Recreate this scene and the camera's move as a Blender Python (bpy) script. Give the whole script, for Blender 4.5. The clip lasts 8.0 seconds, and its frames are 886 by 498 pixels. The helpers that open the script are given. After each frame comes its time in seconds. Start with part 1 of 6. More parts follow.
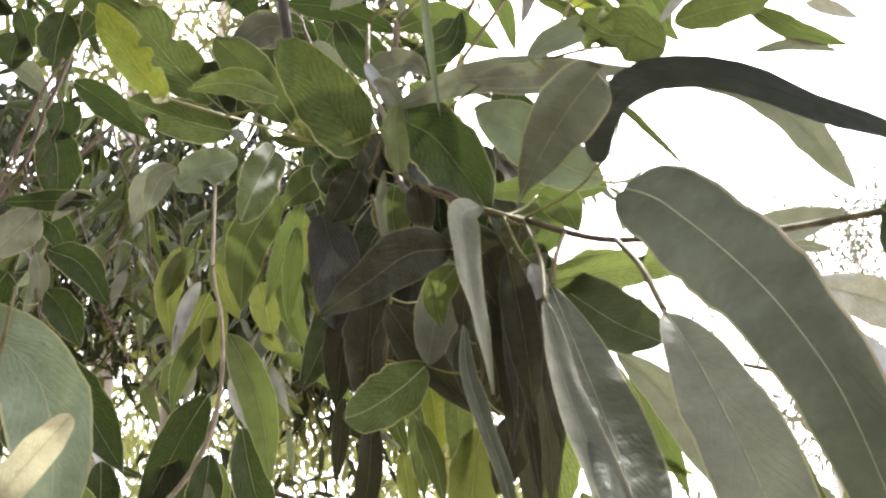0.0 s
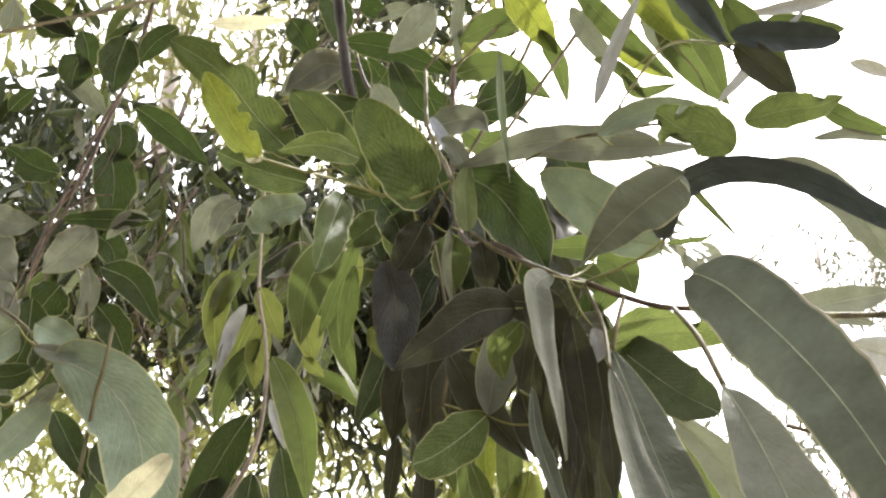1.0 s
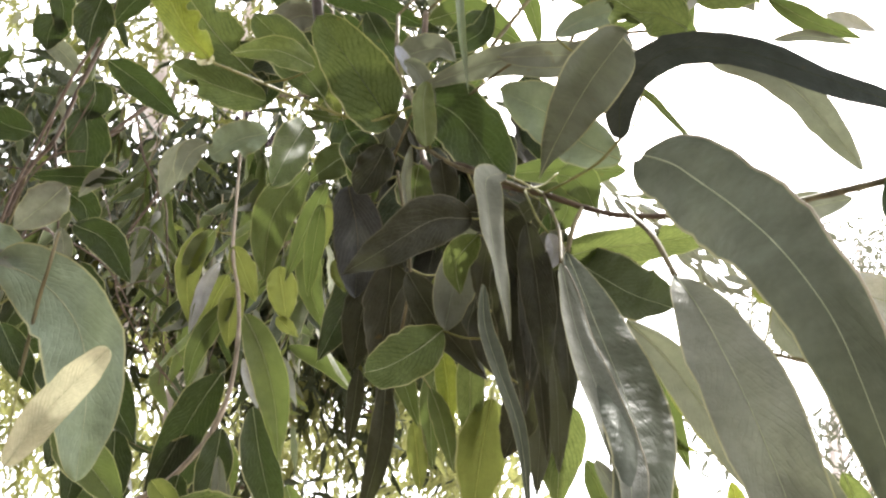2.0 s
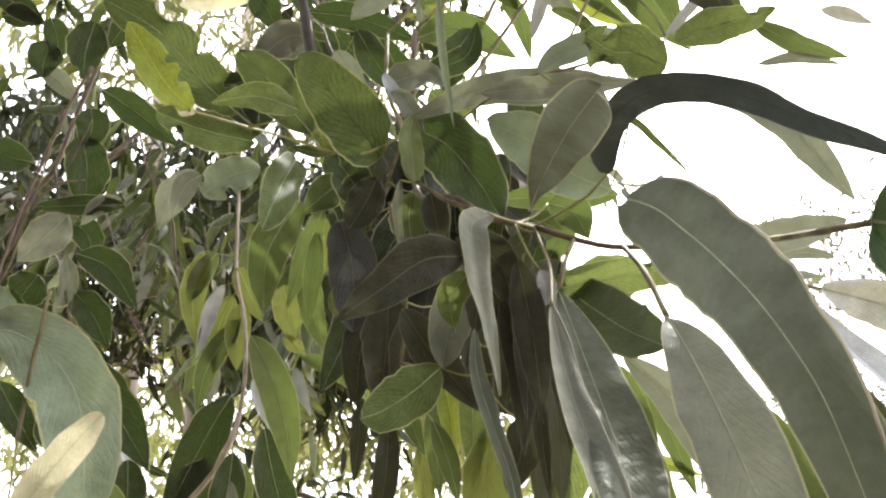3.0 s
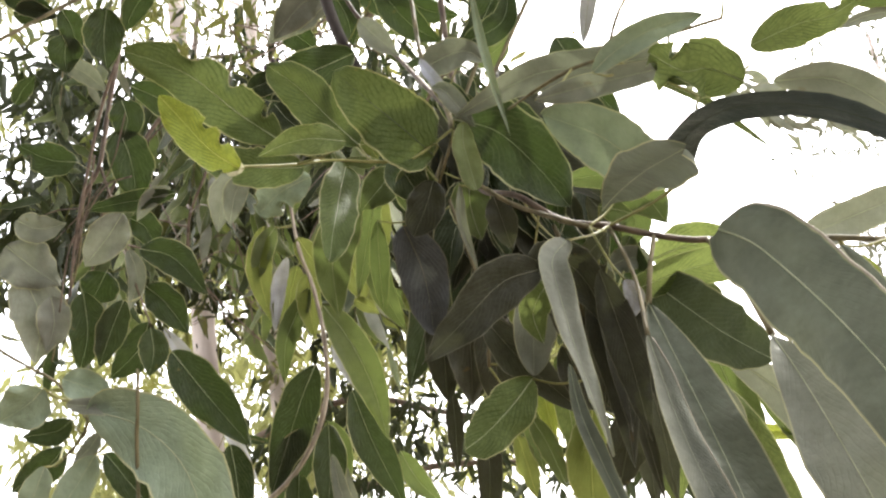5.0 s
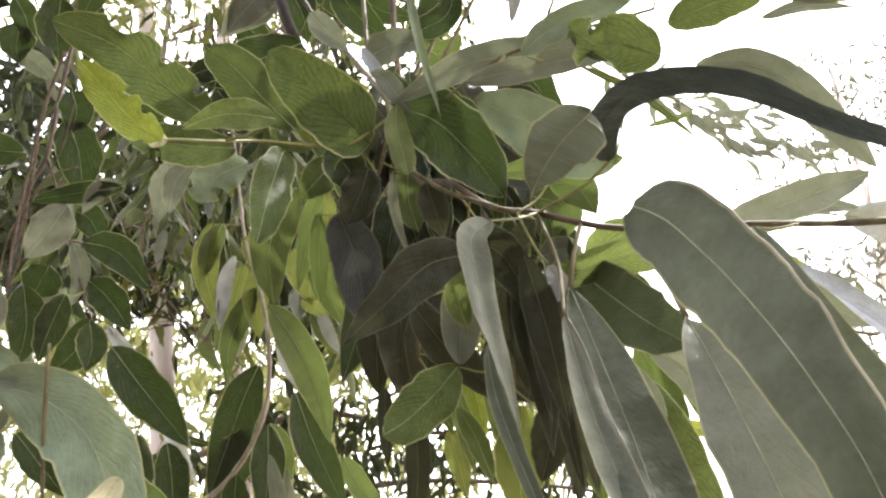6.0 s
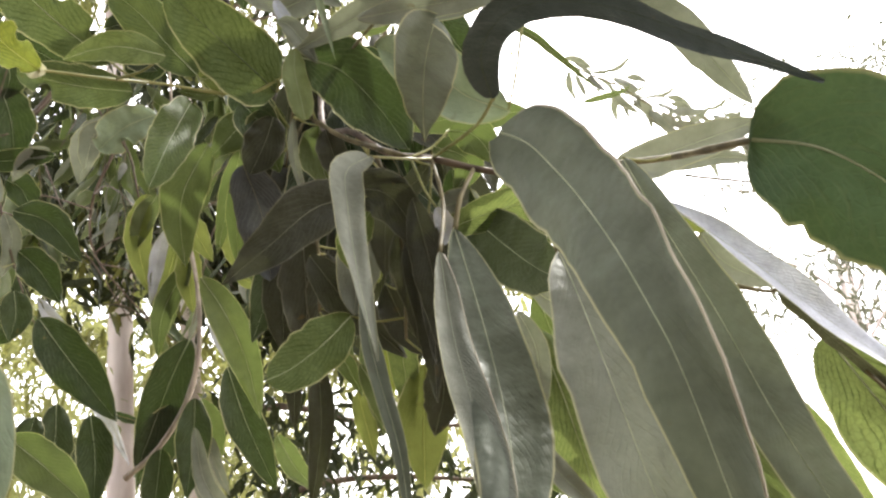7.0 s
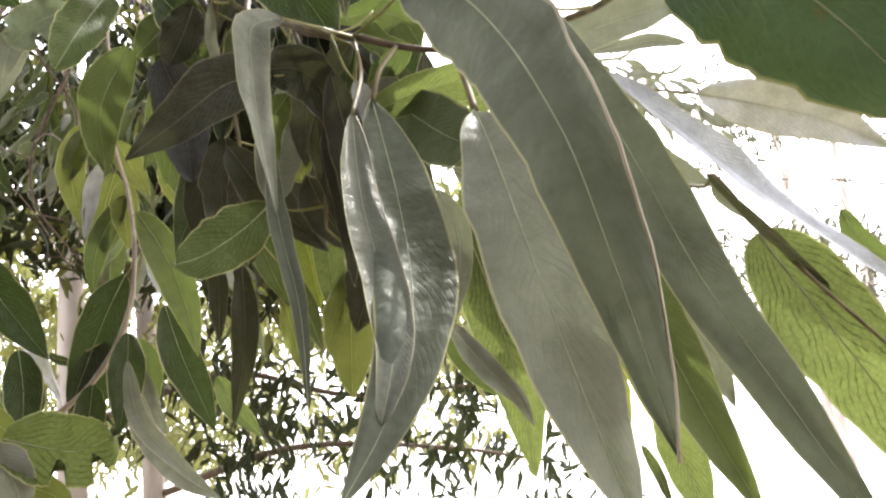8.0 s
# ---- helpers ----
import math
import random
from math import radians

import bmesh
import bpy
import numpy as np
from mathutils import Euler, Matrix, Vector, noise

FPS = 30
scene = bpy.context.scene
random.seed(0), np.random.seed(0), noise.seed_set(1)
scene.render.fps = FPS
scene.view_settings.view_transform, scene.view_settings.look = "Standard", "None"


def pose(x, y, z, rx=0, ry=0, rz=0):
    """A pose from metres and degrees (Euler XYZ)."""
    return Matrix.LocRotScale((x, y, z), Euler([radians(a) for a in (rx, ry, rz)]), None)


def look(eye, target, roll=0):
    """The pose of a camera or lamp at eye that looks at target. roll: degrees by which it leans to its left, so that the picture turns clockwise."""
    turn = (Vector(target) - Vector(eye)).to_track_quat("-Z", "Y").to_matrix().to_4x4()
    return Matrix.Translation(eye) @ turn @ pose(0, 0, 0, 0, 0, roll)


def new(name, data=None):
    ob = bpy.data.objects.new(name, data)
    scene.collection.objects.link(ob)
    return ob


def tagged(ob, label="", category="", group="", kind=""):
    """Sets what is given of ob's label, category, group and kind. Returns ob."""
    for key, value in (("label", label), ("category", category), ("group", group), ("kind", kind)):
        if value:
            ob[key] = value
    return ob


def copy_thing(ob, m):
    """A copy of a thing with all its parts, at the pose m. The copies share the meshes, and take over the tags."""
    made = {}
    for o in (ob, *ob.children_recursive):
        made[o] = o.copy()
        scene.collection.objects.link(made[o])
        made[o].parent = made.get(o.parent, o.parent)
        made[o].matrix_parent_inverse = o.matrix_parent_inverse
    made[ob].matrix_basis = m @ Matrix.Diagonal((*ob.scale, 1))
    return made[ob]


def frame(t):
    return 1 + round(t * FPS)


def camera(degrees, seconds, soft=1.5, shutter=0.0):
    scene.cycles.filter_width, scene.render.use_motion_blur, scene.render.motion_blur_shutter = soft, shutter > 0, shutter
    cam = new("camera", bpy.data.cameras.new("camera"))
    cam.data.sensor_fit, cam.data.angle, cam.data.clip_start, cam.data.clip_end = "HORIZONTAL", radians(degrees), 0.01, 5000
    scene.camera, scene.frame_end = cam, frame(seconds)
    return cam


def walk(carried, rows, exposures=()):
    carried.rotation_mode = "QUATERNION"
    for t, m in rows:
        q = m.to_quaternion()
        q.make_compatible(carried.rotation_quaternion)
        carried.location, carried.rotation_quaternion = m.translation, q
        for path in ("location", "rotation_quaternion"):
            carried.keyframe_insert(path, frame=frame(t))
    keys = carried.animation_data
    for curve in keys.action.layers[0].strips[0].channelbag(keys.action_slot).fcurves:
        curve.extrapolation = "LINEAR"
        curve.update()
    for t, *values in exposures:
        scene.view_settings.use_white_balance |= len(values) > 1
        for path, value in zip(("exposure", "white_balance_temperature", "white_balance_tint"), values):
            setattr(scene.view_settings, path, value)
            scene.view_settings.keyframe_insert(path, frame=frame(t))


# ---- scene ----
cam = camera(55.44, 8.0, 2.3, 0.3)
PATH = [
    (0, (0.0024, 0.0017, 1.6032), (-0.0064, 1.7720, 2.5339), -0.42),
    (0.5, (-0.0253, -0.0192, 1.6033), (-0.0399, 1.7339, 2.5658), 1.70),
    (1, (-0.0250, -0.0375, 1.6111), (-0.0798, 1.7179, 2.5680), 2.69),
    (1.5, (-0.0146, -0.0080, 1.5890), (-0.0401, 1.7363, 2.5671), 3.47),
    (2, (-0.0030, -0.0049, 1.5720), (-0.0380, 1.7520, 2.5269), 2.84),
    (2.2, (0.0012, -0.0198, 1.5869), (-0.0416, 1.7448, 2.5273), 1.39),
    (3.3, (0.0159, -0.0051, 1.6063), (-0.0439, 1.7644, 2.5364), 0.33),
    (3.5, (0.0249, 0.0020, 1.6188), (-0.0100, 1.7961, 2.5019), -0.15),
    (4, (0.0200, -0.0009, 1.6483), (-0.0903, 1.8676, 2.3530), -4.55),
    (4.2, (0.0002, -0.0282, 1.6592), (-0.1423, 1.8640, 2.2912), -6.59),
    (5.3, (-0.0000, -0.0312, 1.6732), (-0.2058, 1.8280, 2.3810), -6.89),
    (5.5, (0.0037, -0.0242, 1.6620), (-0.1723, 1.8381, 2.3696), -6.85),
    (6, (0.0183, -0.0164, 1.6545), (-0.0992, 1.8430, 2.3818), -6.03),
    (6.5, (0.0371, 0.0038, 1.6336), (-0.0398, 1.8653, 2.3609), -5.61),
    (7, (0.0562, 0.0057, 1.6269), (0.0067, 1.8705, 2.3482), -5.58),
    (7.5, (0.0644, 0.0256, 1.6035), (0.0970, 1.8970, 2.3084), -3.80),
    (8, (0.0711, 0.0391, 1.5890), (0.1074, 1.9282, 2.2448), -5.97),
]
walk(cam, [(t, look(eye, target, roll)) for t, eye, target, roll in PATH])

# ---- light: bright thin overcast with a veiled sun behind the leaves ----
SUN_UP, SUN_ROUND = 58.0, 24.0     # degrees above the horizon, and clockwise from +y
scene.view_settings.exposure = 2.2
world = bpy.data.worlds.new("world")
scene.world = world
world.use_nodes = True
wn = world.node_tree
sky = wn.nodes.new("ShaderNodeTexSky")
sky.sky_type, sky.sun_disc = "NISHITA", False
sky.sun_elevation, sky.sun_rotation = radians(SUN_UP), radians(SUN_ROUND)
sky.dust_density, sky.air_density = 6.0, 1.0
haze = wn.nodes.new("ShaderNodeMixRGB")
haze.inputs["Fac"].default_value = 0.55
haze.inputs["Color2"].default_value = (14.4, 14.0, 13.9, 1)
wn.links.new(sky.outputs["Color"], haze.inputs["Color1"])
wn.links.new(haze.outputs["Color"], wn.nodes["Background"].inputs["Color"])
wn.nodes["Background"].inputs["Strength"].default_value = 0.135
sun_data = bpy.data.lights.new("sun", "SUN")
sun_data.energy, sun_data.angle, sun_data.color = 2.2, radians(0.8), (1.0, 0.97, 0.92)
sun = new("sun", sun_data)
a, e = radians(SUN_ROUND), radians(SUN_UP)
sun.matrix_world = look((0, 0, 0), (-math.sin(a) * math.cos(e), -math.cos(a) * math.cos(e), -math.sin(e)))


# ---- materials ----
def nodes_of(name):
    m = bpy.data.materials.new(name)
    m.use_nodes = True
    return m, m.node_tree.nodes, m.node_tree.links, m.node_tree.nodes["Principled BSDF"]


def leaf_material(name, dark, light, vein, through_colour, gloss, translucent, mottled=0.35, island=False, veined=0.4, waxy=0.07, edge=(0.46, 0.43, 0.25)):
    """Two-scale mottling, side veins along the blade's own coordinates, thin-blade translucency."""
    m, n, l, p = nodes_of(name)
    uv = n.new("ShaderNodeUVMap")
    sep = n.new("ShaderNodeSeparateXYZ")
    l.new(uv.outputs["UV"], sep.inputs["Vector"])
    info = n.new("ShaderNodeNewGeometry" if island else "ShaderNodeObjectInfo")
    chance = info.outputs["Random Per Island" if island else "Random"]
    geo = n.new("ShaderNodeTexCoord")
    patch = n.new("ShaderNodeTexNoise")
    patch.inputs["Scale"].default_value, patch.inputs["Detail"].default_value = 28.0, 5.0
    l.new(geo.outputs["Object"], patch.inputs["Vector"])
    fine = n.new("ShaderNodeTexNoise")
    fine.inputs["Scale"].default_value, fine.inputs["Detail"].default_value = 420.0, 3.0
    l.new(geo.outputs["Object"], fine.inputs["Vector"])

    def maths(op, a, b=None, clamp=False):
        k = n.new("ShaderNodeMath")
        k.operation, k.use_clamp = op, clamp
        for i, v in enumerate((a, b)):
            if v is None:
                continue
            if isinstance(v, (int, float)):
                k.inputs[i].default_value = v
            else:
                l.new(v, k.inputs[i])
        return k.outputs[0]

    fleck = n.new("ShaderNodeTexNoise")
    fleck.inputs["Scale"].default_value, fleck.inputs["Detail"].default_value = 130.0, 3.0
    l.new(geo.outputs["Object"], fleck.inputs["Vector"])
    # side veins run forward and outward from the midrib: v is signed across, u along in widths
    across = maths("ABSOLUTE", sep.outputs["Y"])
    slant = maths("ADD", sep.outputs["X"], maths("MULTIPLY", across, -0.55))
    wob = maths("MULTIPLY", maths("SUBTRACT", patch.outputs["Fac"], 0.5), 0.5)
    wave = maths("SINE", maths("MULTIPLY", maths("ADD", slant, wob), 66.0))
    broken = maths("MULTIPLY", maths("SUBTRACT", fleck.outputs["Fac"], 0.32), 3.6, True)
    ribs = maths("MULTIPLY", maths("MULTIPLY", maths("MAXIMUM", maths("SUBTRACT", wave, 0.45), 0.0), 1.9), broken)
    net = n.new("ShaderNodeTexVoronoi")
    net.feature = "DISTANCE_TO_EDGE"
    net.inputs["Scale"].default_value = 260.0
    l.new(geo.outputs["Object"], net.inputs["Vector"])
    mesh = maths("MULTIPLY", maths("SUBTRACT", 0.12, net.outputs["Distance"]), 4.0, True)
    veins = maths("MAXIMUM", ribs, maths("MULTIPLY", mesh, 0.9))
    margin = maths("MULTIPLY", maths("MAXIMUM", maths("SUBTRACT", across, 0.93), 0.0), 22.0, True)
    mix = n.new("ShaderNodeMixRGB")
    mix.inputs["Color1"].default_value, mix.inputs["Color2"].default_value = (*dark, 1), (*light, 1)
    blend = maths("ADD", maths("MULTIPLY", patch.outputs["Fac"], mottled),
                  maths("MULTIPLY", chance, 0.75), True)
    l.new(blend, mix.inputs["Fac"])
    grain = n.new("ShaderNodeMixRGB")
    grain.blend_type = "MULTIPLY"
    ramp = n.new("ShaderNodeMapRange")
    ramp.inputs["To Min"].default_value, ramp.inputs["To Max"].default_value = 0.72, 1.18
    l.new(fine.outputs["Fac"], ramp.inputs["Value"])
    # cloudy lighter and darker areas a centimetre or two across
    cloud = n.new("ShaderNodeTexNoise")
    cloud.inputs["Scale"].default_value, cloud.inputs["Detail"].default_value = 62.0, 4.0
    l.new(geo.outputs["Object"], cloud.inputs["Vector"])
    shade = n.new("ShaderNodeMapRange")
    shade.inputs["From Min"].default_value, shade.inputs["From Max"].default_value = 0.3, 0.7
    shade.inputs["To Min"].default_value, shade.inputs["To Max"].default_value = 0.66, 1.3
    l.new(cloud.outputs["Fac"], shade.inputs["Value"])
    dapple = n.new("ShaderNodeMixRGB")
    dapple.blend_type = "MULTIPLY"
    dapple.inputs["Fac"].default_value = 0.7
    l.new(mix.outputs["Color"], dapple.inputs["Color1"])
    l.new(shade.outputs["Result"], dapple.inputs["Color2"])
    l.new(dapple.outputs["Color"], grain.inputs["Color1"])
    l.new(ramp.outputs["Result"], grain.inputs["Color2"])
    grain.inputs["Fac"].default_value = 0.6
    col = n.new("ShaderNodeMixRGB")
    l.new(grain.outputs["Color"], col.inputs["Color1"])
    col.inputs["Color2"].default_value = (*vein, 1)
    l.new(maths("MULTIPLY", veins, veined), col.inputs["Fac"])
    # brown specks and blotches
    spot = n.new("ShaderNodeTexNoise")
    spot.inputs["Scale"].default_value, spot.inputs["Detail"].default_value = 95.0, 2.0
    l.new(geo.outputs["Object"], spot.inputs["Vector"])
    specks = maths("MULTIPLY", maths("MAXIMUM", maths("SUBTRACT", spot.outputs["Fac"], 0.72), 0.0), 9.0, True)
    rim = n.new("ShaderNodeMixRGB")
    l.new(maths("MULTIPLY", margin, 0.85), rim.inputs["Fac"])
    l.new(col.outputs["Color"], rim.inputs["Color1"])
    rim.inputs["Color2"].default_value = (*edge, 1)
    worn = n.new("ShaderNodeMixRGB")
    l.new(specks, worn.inputs["Fac"])
    l.new(rim.outputs["Color"], worn.inputs["Color1"])
    worn.inputs["Color2"].default_value = (0.13, 0.085, 0.035, 1)
    l.new(worn.outputs["Color"], p.inputs["Base Color"])
    rough = n.new("ShaderNodeMapRange")
    rough.inputs["To Min"].default_value, rough.inputs["To Max"].default_value = gloss - 0.08, gloss + 0.12
    l.new(patch.outputs["Fac"], rough.inputs["Value"])
    l.new(rough.outputs["Result"], p.inputs["Roughness"])
    p.inputs["Specular IOR Level"].default_value = waxy
    bump = n.new("ShaderNodeBump")
    bump.inputs["Strength"].default_value, bump.inputs["Distance"].default_value = 0.5, 0.0007
    swell = n.new("ShaderNodeTexNoise")
    swell.inputs["Scale"].default_value, swell.inputs["Detail"].default_value = 75.0, 2.0
    l.new(geo.outputs["Object"], swell.inputs["Vector"])
    l.new(maths("ADD", maths("ADD", maths("MULTIPLY", veins, -2.5 * veined), maths("MULTIPLY", fine.outputs["Fac"], 0.5)),
                maths("MULTIPLY", swell.outputs["Fac"], 6.0)), bump.inputs["Height"])
    l.new(bump.outputs["Normal"], p.inputs["Normal"])
    tr = n.new("ShaderNodeBsdfTranslucent")
    tcol = n.new("ShaderNodeMixRGB")
    tcol.blend_type = "MULTIPLY"
    tcol.inputs["Fac"].default_value = 0.55
    tcol.inputs["Color1"].default_value = (*through_colour, 1)
    l.new(ramp.outputs["Result"], tcol.inputs["Color2"])
    tvein = n.new("ShaderNodeMixRGB")
    l.new(maths("MULTIPLY", veins, 0.75), tvein.inputs["Fac"])
    l.new(tcol.outputs["Color"], tvein.inputs["Color1"])
    tvein.inputs["Color2"].default_value = (0.03, 0.05, 0.008, 1)
    l.new(tvein.outputs["Color"], tr.inputs["Color"])
    both = n.new("ShaderNodeMixShader")
    both.inputs["Fac"].default_value = translucent
    l.new(p.outputs["BSDF"], both.inputs[1])
    l.new(tr.outputs["BSDF"], both.inputs[2])
    l.new(both.outputs["Shader"], n["Material Output"].inputs["Surface"])
    return m


def bark_material(name, dark, light, scale, rough=0.85, stretch=0.2, depth=0.004):
    m, n, l, p = nodes_of(name)
    geo = n.new("ShaderNodeTexCoord")
    mp = n.new("ShaderNodeMapping")
    mp.inputs["Scale"].default_value = (1, 1, stretch)
    l.new(geo.outputs["Object"], mp.inputs["Vector"])
    big = n.new("ShaderNodeTexNoise")
    big.inputs["Scale"].default_value, big.inputs["Detail"].default_value = scale, 7.0
    l.new(mp.outputs["Vector"], big.inputs["Vector"])
    ramp = n.new("ShaderNodeValToRGB")
    ramp.color_ramp.elements[0].position, ramp.color_ramp.elements[1].position = 0.35, 0.65
    ramp.color_ramp.elements[0].color, ramp.color_ramp.elements[1].color = (*dark, 1), (*light, 1)
    l.new(big.outputs["Fac"], ramp.inputs["Fac"])
    l.new(ramp.outputs["Color"], p.inputs["Base Color"])
    p.inputs["Roughness"].default_value = rough
    p.inputs["Specular IOR Level"].default_value = 0.2
    bump = n.new("ShaderNodeBump")
    bump.inputs["Strength"].default_value, bump.inputs["Distance"].default_value = 0.5, depth
    l.new(big.outputs["Fac"], bump.inputs["Height"])
    l.new(bump.outputs["Normal"], p.inputs["Normal"])
    return m


GREEN = leaf_material("leaf_green", (0.022, 0.029, 0.014), (0.106, 0.120, 0.056), (0.17, 0.19, 0.09), (0.15, 0.20, 0.05), 0.5, 0.25, veined=0.5)
# dark green leaves; among the inner fillers the tone also puts in shade
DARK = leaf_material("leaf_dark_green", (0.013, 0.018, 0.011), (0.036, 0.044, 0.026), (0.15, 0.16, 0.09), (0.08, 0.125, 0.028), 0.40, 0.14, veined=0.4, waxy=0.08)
FRESH = leaf_material("leaf_fresh_green", (0.056, 0.077, 0.031), (0.086, 0.113, 0.047), (0.022, 0.032, 0.010), (0.13, 0.16, 0.042), 0.55, 0.25, veined=0.62, waxy=0.05)
GREY = leaf_material("leaf_grey_green", (0.142, 0.147, 0.118), (0.228, 0.232, 0.196), (0.31, 0.32, 0.25), (0.17, 0.185, 0.115), 0.45, 0.25, 0.5, veined=0.25)
OLIVE = leaf_material("leaf_olive_grey", (0.084, 0.093, 0.070), (0.130, 0.142, 0.110), (0.24, 0.25, 0.19), (0.12, 0.135, 0.08), 0.45, 0.18, 0.5, veined=0.1)
YOUNG = leaf_material("leaf_young", (0.10, 0.125, 0.032), (0.15, 0.175, 0.046), (0.26, 0.28, 0.08), (0.165, 0.185, 0.045), 0.45, 0.36, veined=0.5)
# brighter copy of leaf_young; sunlight missing there is put into the colour
YELLOW = leaf_material("leaf_yellow_green_lit", (0.135, 0.182, 0.042), (0.18, 0.235, 0.058), (0.07, 0.080, 0.018), (0.25, 0.275, 0.04), 0.45, 0.42, veined=0.5)
GLAUCOUS = leaf_material("leaf_glaucous", (0.205, 0.25, 0.19), (0.265, 0.31, 0.24), (0.36, 0.40, 0.31), (0.18, 0.22, 0.10), 0.48, 0.2, veined=0.3)
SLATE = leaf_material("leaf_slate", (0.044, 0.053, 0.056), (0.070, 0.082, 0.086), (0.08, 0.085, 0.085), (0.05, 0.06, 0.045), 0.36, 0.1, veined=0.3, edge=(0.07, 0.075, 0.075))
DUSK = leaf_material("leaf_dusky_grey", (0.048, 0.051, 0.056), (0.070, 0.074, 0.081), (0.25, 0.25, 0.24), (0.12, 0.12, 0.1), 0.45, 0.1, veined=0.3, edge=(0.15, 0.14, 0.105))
BLUISH = leaf_material("leaf_dark_bluish_green", (0.050, 0.080, 0.048), (0.080, 0.118, 0.070), (0.14, 0.17, 0.10), (0.06, 0.10, 0.03), 0.36, 0.12, veined=0.4)
# bunch leaves; the shade they hang in is put into this darker colour
DULL = leaf_material("leaf_brownish_shaded", (0.026, 0.0255, 0.020), (0.058, 0.0565, 0.045), (0.12, 0.115, 0.085), (0.09, 0.095, 0.04), 0.42, 0.12, veined=0.3, edge=(0.15, 0.14, 0.105))
MOSS = leaf_material("leaf_moss_green", (0.040, 0.050, 0.030), (0.070, 0.082, 0.048), (0.15, 0.17, 0.09), (0.09, 0.12, 0.03), 0.42, 0.14, veined=0.3)
PALE = leaf_material("leaf_pale_green", (0.15, 0.185, 0.09), (0.20, 0.235, 0.12), (0.26, 0.29, 0.16), (0.20, 0.25, 0.08), 0.45, 0.25, veined=0.3)
# for sunlit leaves; part of the sunlight is put into the colour
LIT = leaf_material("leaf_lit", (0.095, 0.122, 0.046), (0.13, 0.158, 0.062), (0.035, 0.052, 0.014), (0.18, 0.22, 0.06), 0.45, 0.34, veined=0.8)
DRY = leaf_material("leaf_dry", (0.52, 0.50, 0.34), (0.62, 0.60, 0.43), (0.6, 0.57, 0.4), (0.6, 0.57, 0.38), 0.6, 0.35, veined=0.2)
LILAC = leaf_material("leaf_bluish_grey", (0.42, 0.43, 0.48), (0.54, 0.55, 0.61), (0.33, 0.33, 0.3), (0.22, 0.22, 0.14), 0.5, 0.2)
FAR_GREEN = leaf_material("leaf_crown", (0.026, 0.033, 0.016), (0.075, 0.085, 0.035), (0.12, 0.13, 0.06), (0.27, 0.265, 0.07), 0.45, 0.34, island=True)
# copy of leaf_crown for shaded foliage; the shade is in its darker colour
FAR_SHADED = leaf_material("leaf_crown_shaded", (0.013, 0.017, 0.010), (0.042, 0.048, 0.026), (0.10, 0.11, 0.06), (0.06, 0.08, 0.02), 0.5, 0.10, island=True, waxy=0.05)
# sunlit copy of leaf_crown; the sunlight is put into its brighter colour
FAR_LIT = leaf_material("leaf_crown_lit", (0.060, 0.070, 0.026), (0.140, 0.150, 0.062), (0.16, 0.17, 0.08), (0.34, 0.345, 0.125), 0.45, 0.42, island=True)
# distant crowns; the haze over them is put into this greyer leaf colour
FAR_HAZY = leaf_material("leaf_distant_hazed", (0.07, 0.074, 0.055), (0.13, 0.134, 0.10), (0.1, 0.1, 0.08), (0.1, 0.1, 0.06), 0.6, 0.3, island=True)
HEM = bark_material("leaf_margin_pinkish", (0.30, 0.26, 0.20), (0.42, 0.37, 0.29), 60.0, 0.55, 1.0, 0.0003)
RIB = bark_material("midrib_pale", (0.27, 0.29, 0.18), (0.40, 0.41, 0.28), 60.0, 0.5, 1.0, 0.0003)
RIB_YOUNG = bark_material("midrib_yellow", (0.34, 0.36, 0.10), (0.45, 0.46, 0.16), 60.0, 0.5, 1.0, 0.0003)
RIB_DARK = bark_material("midrib_dark", (0.030, 0.038, 0.018), (0.055, 0.066, 0.034), 60.0, 0.6, 1.0, 0.0003)
RIB_DULL = bark_material("midrib_dull", (0.13, 0.125, 0.085), (0.20, 0.19, 0.135), 60.0, 0.6, 1.0, 0.0003)
STALK = bark_material("stalk_olive", (0.14, 0.145, 0.045), (0.25, 0.23, 0.09), 90.0, 0.5, 0.6, 0.0004)
BARE = bark_material("twig_purplish", (0.070, 0.049, 0.038), (0.15, 0.110, 0.080), 120.0, 0.65, 0.3, 0.0006)
# darker bark for the thick stem; the shadow it stands in is its colour
SHADED_BARK = bark_material("branch_shaded", (0.035, 0.028, 0.025), (0.085, 0.07, 0.06), 90.0, 0.75, 0.3, 0.001)
TWIG = bark_material("twig_brown", (0.080, 0.066, 0.034), (0.165, 0.135, 0.070), 120.0, 0.65, 0.3, 0.0006)
PALE_TWIG = bark_material("twig_pale", (0.21, 0.17, 0.13), (0.38, 0.32, 0.25), 120.0, 0.7, 0.3, 0.0006)
NUT = bark_material("gum_nut", (0.03, 0.02, 0.03), (0.09, 0.06, 0.08), 200.0, 0.5, 1.0, 0.0004)
TRUNK = bark_material("smooth_bark", (0.30, 0.25, 0.23), (0.55, 0.49, 0.46), 5.0, 0.8, 0.25, 0.01)
EARTH = bark_material("leaf_litter", (0.07, 0.058, 0.04), (0.19, 0.155, 0.11), 9.0, 0.95, 1.0, 0.03)

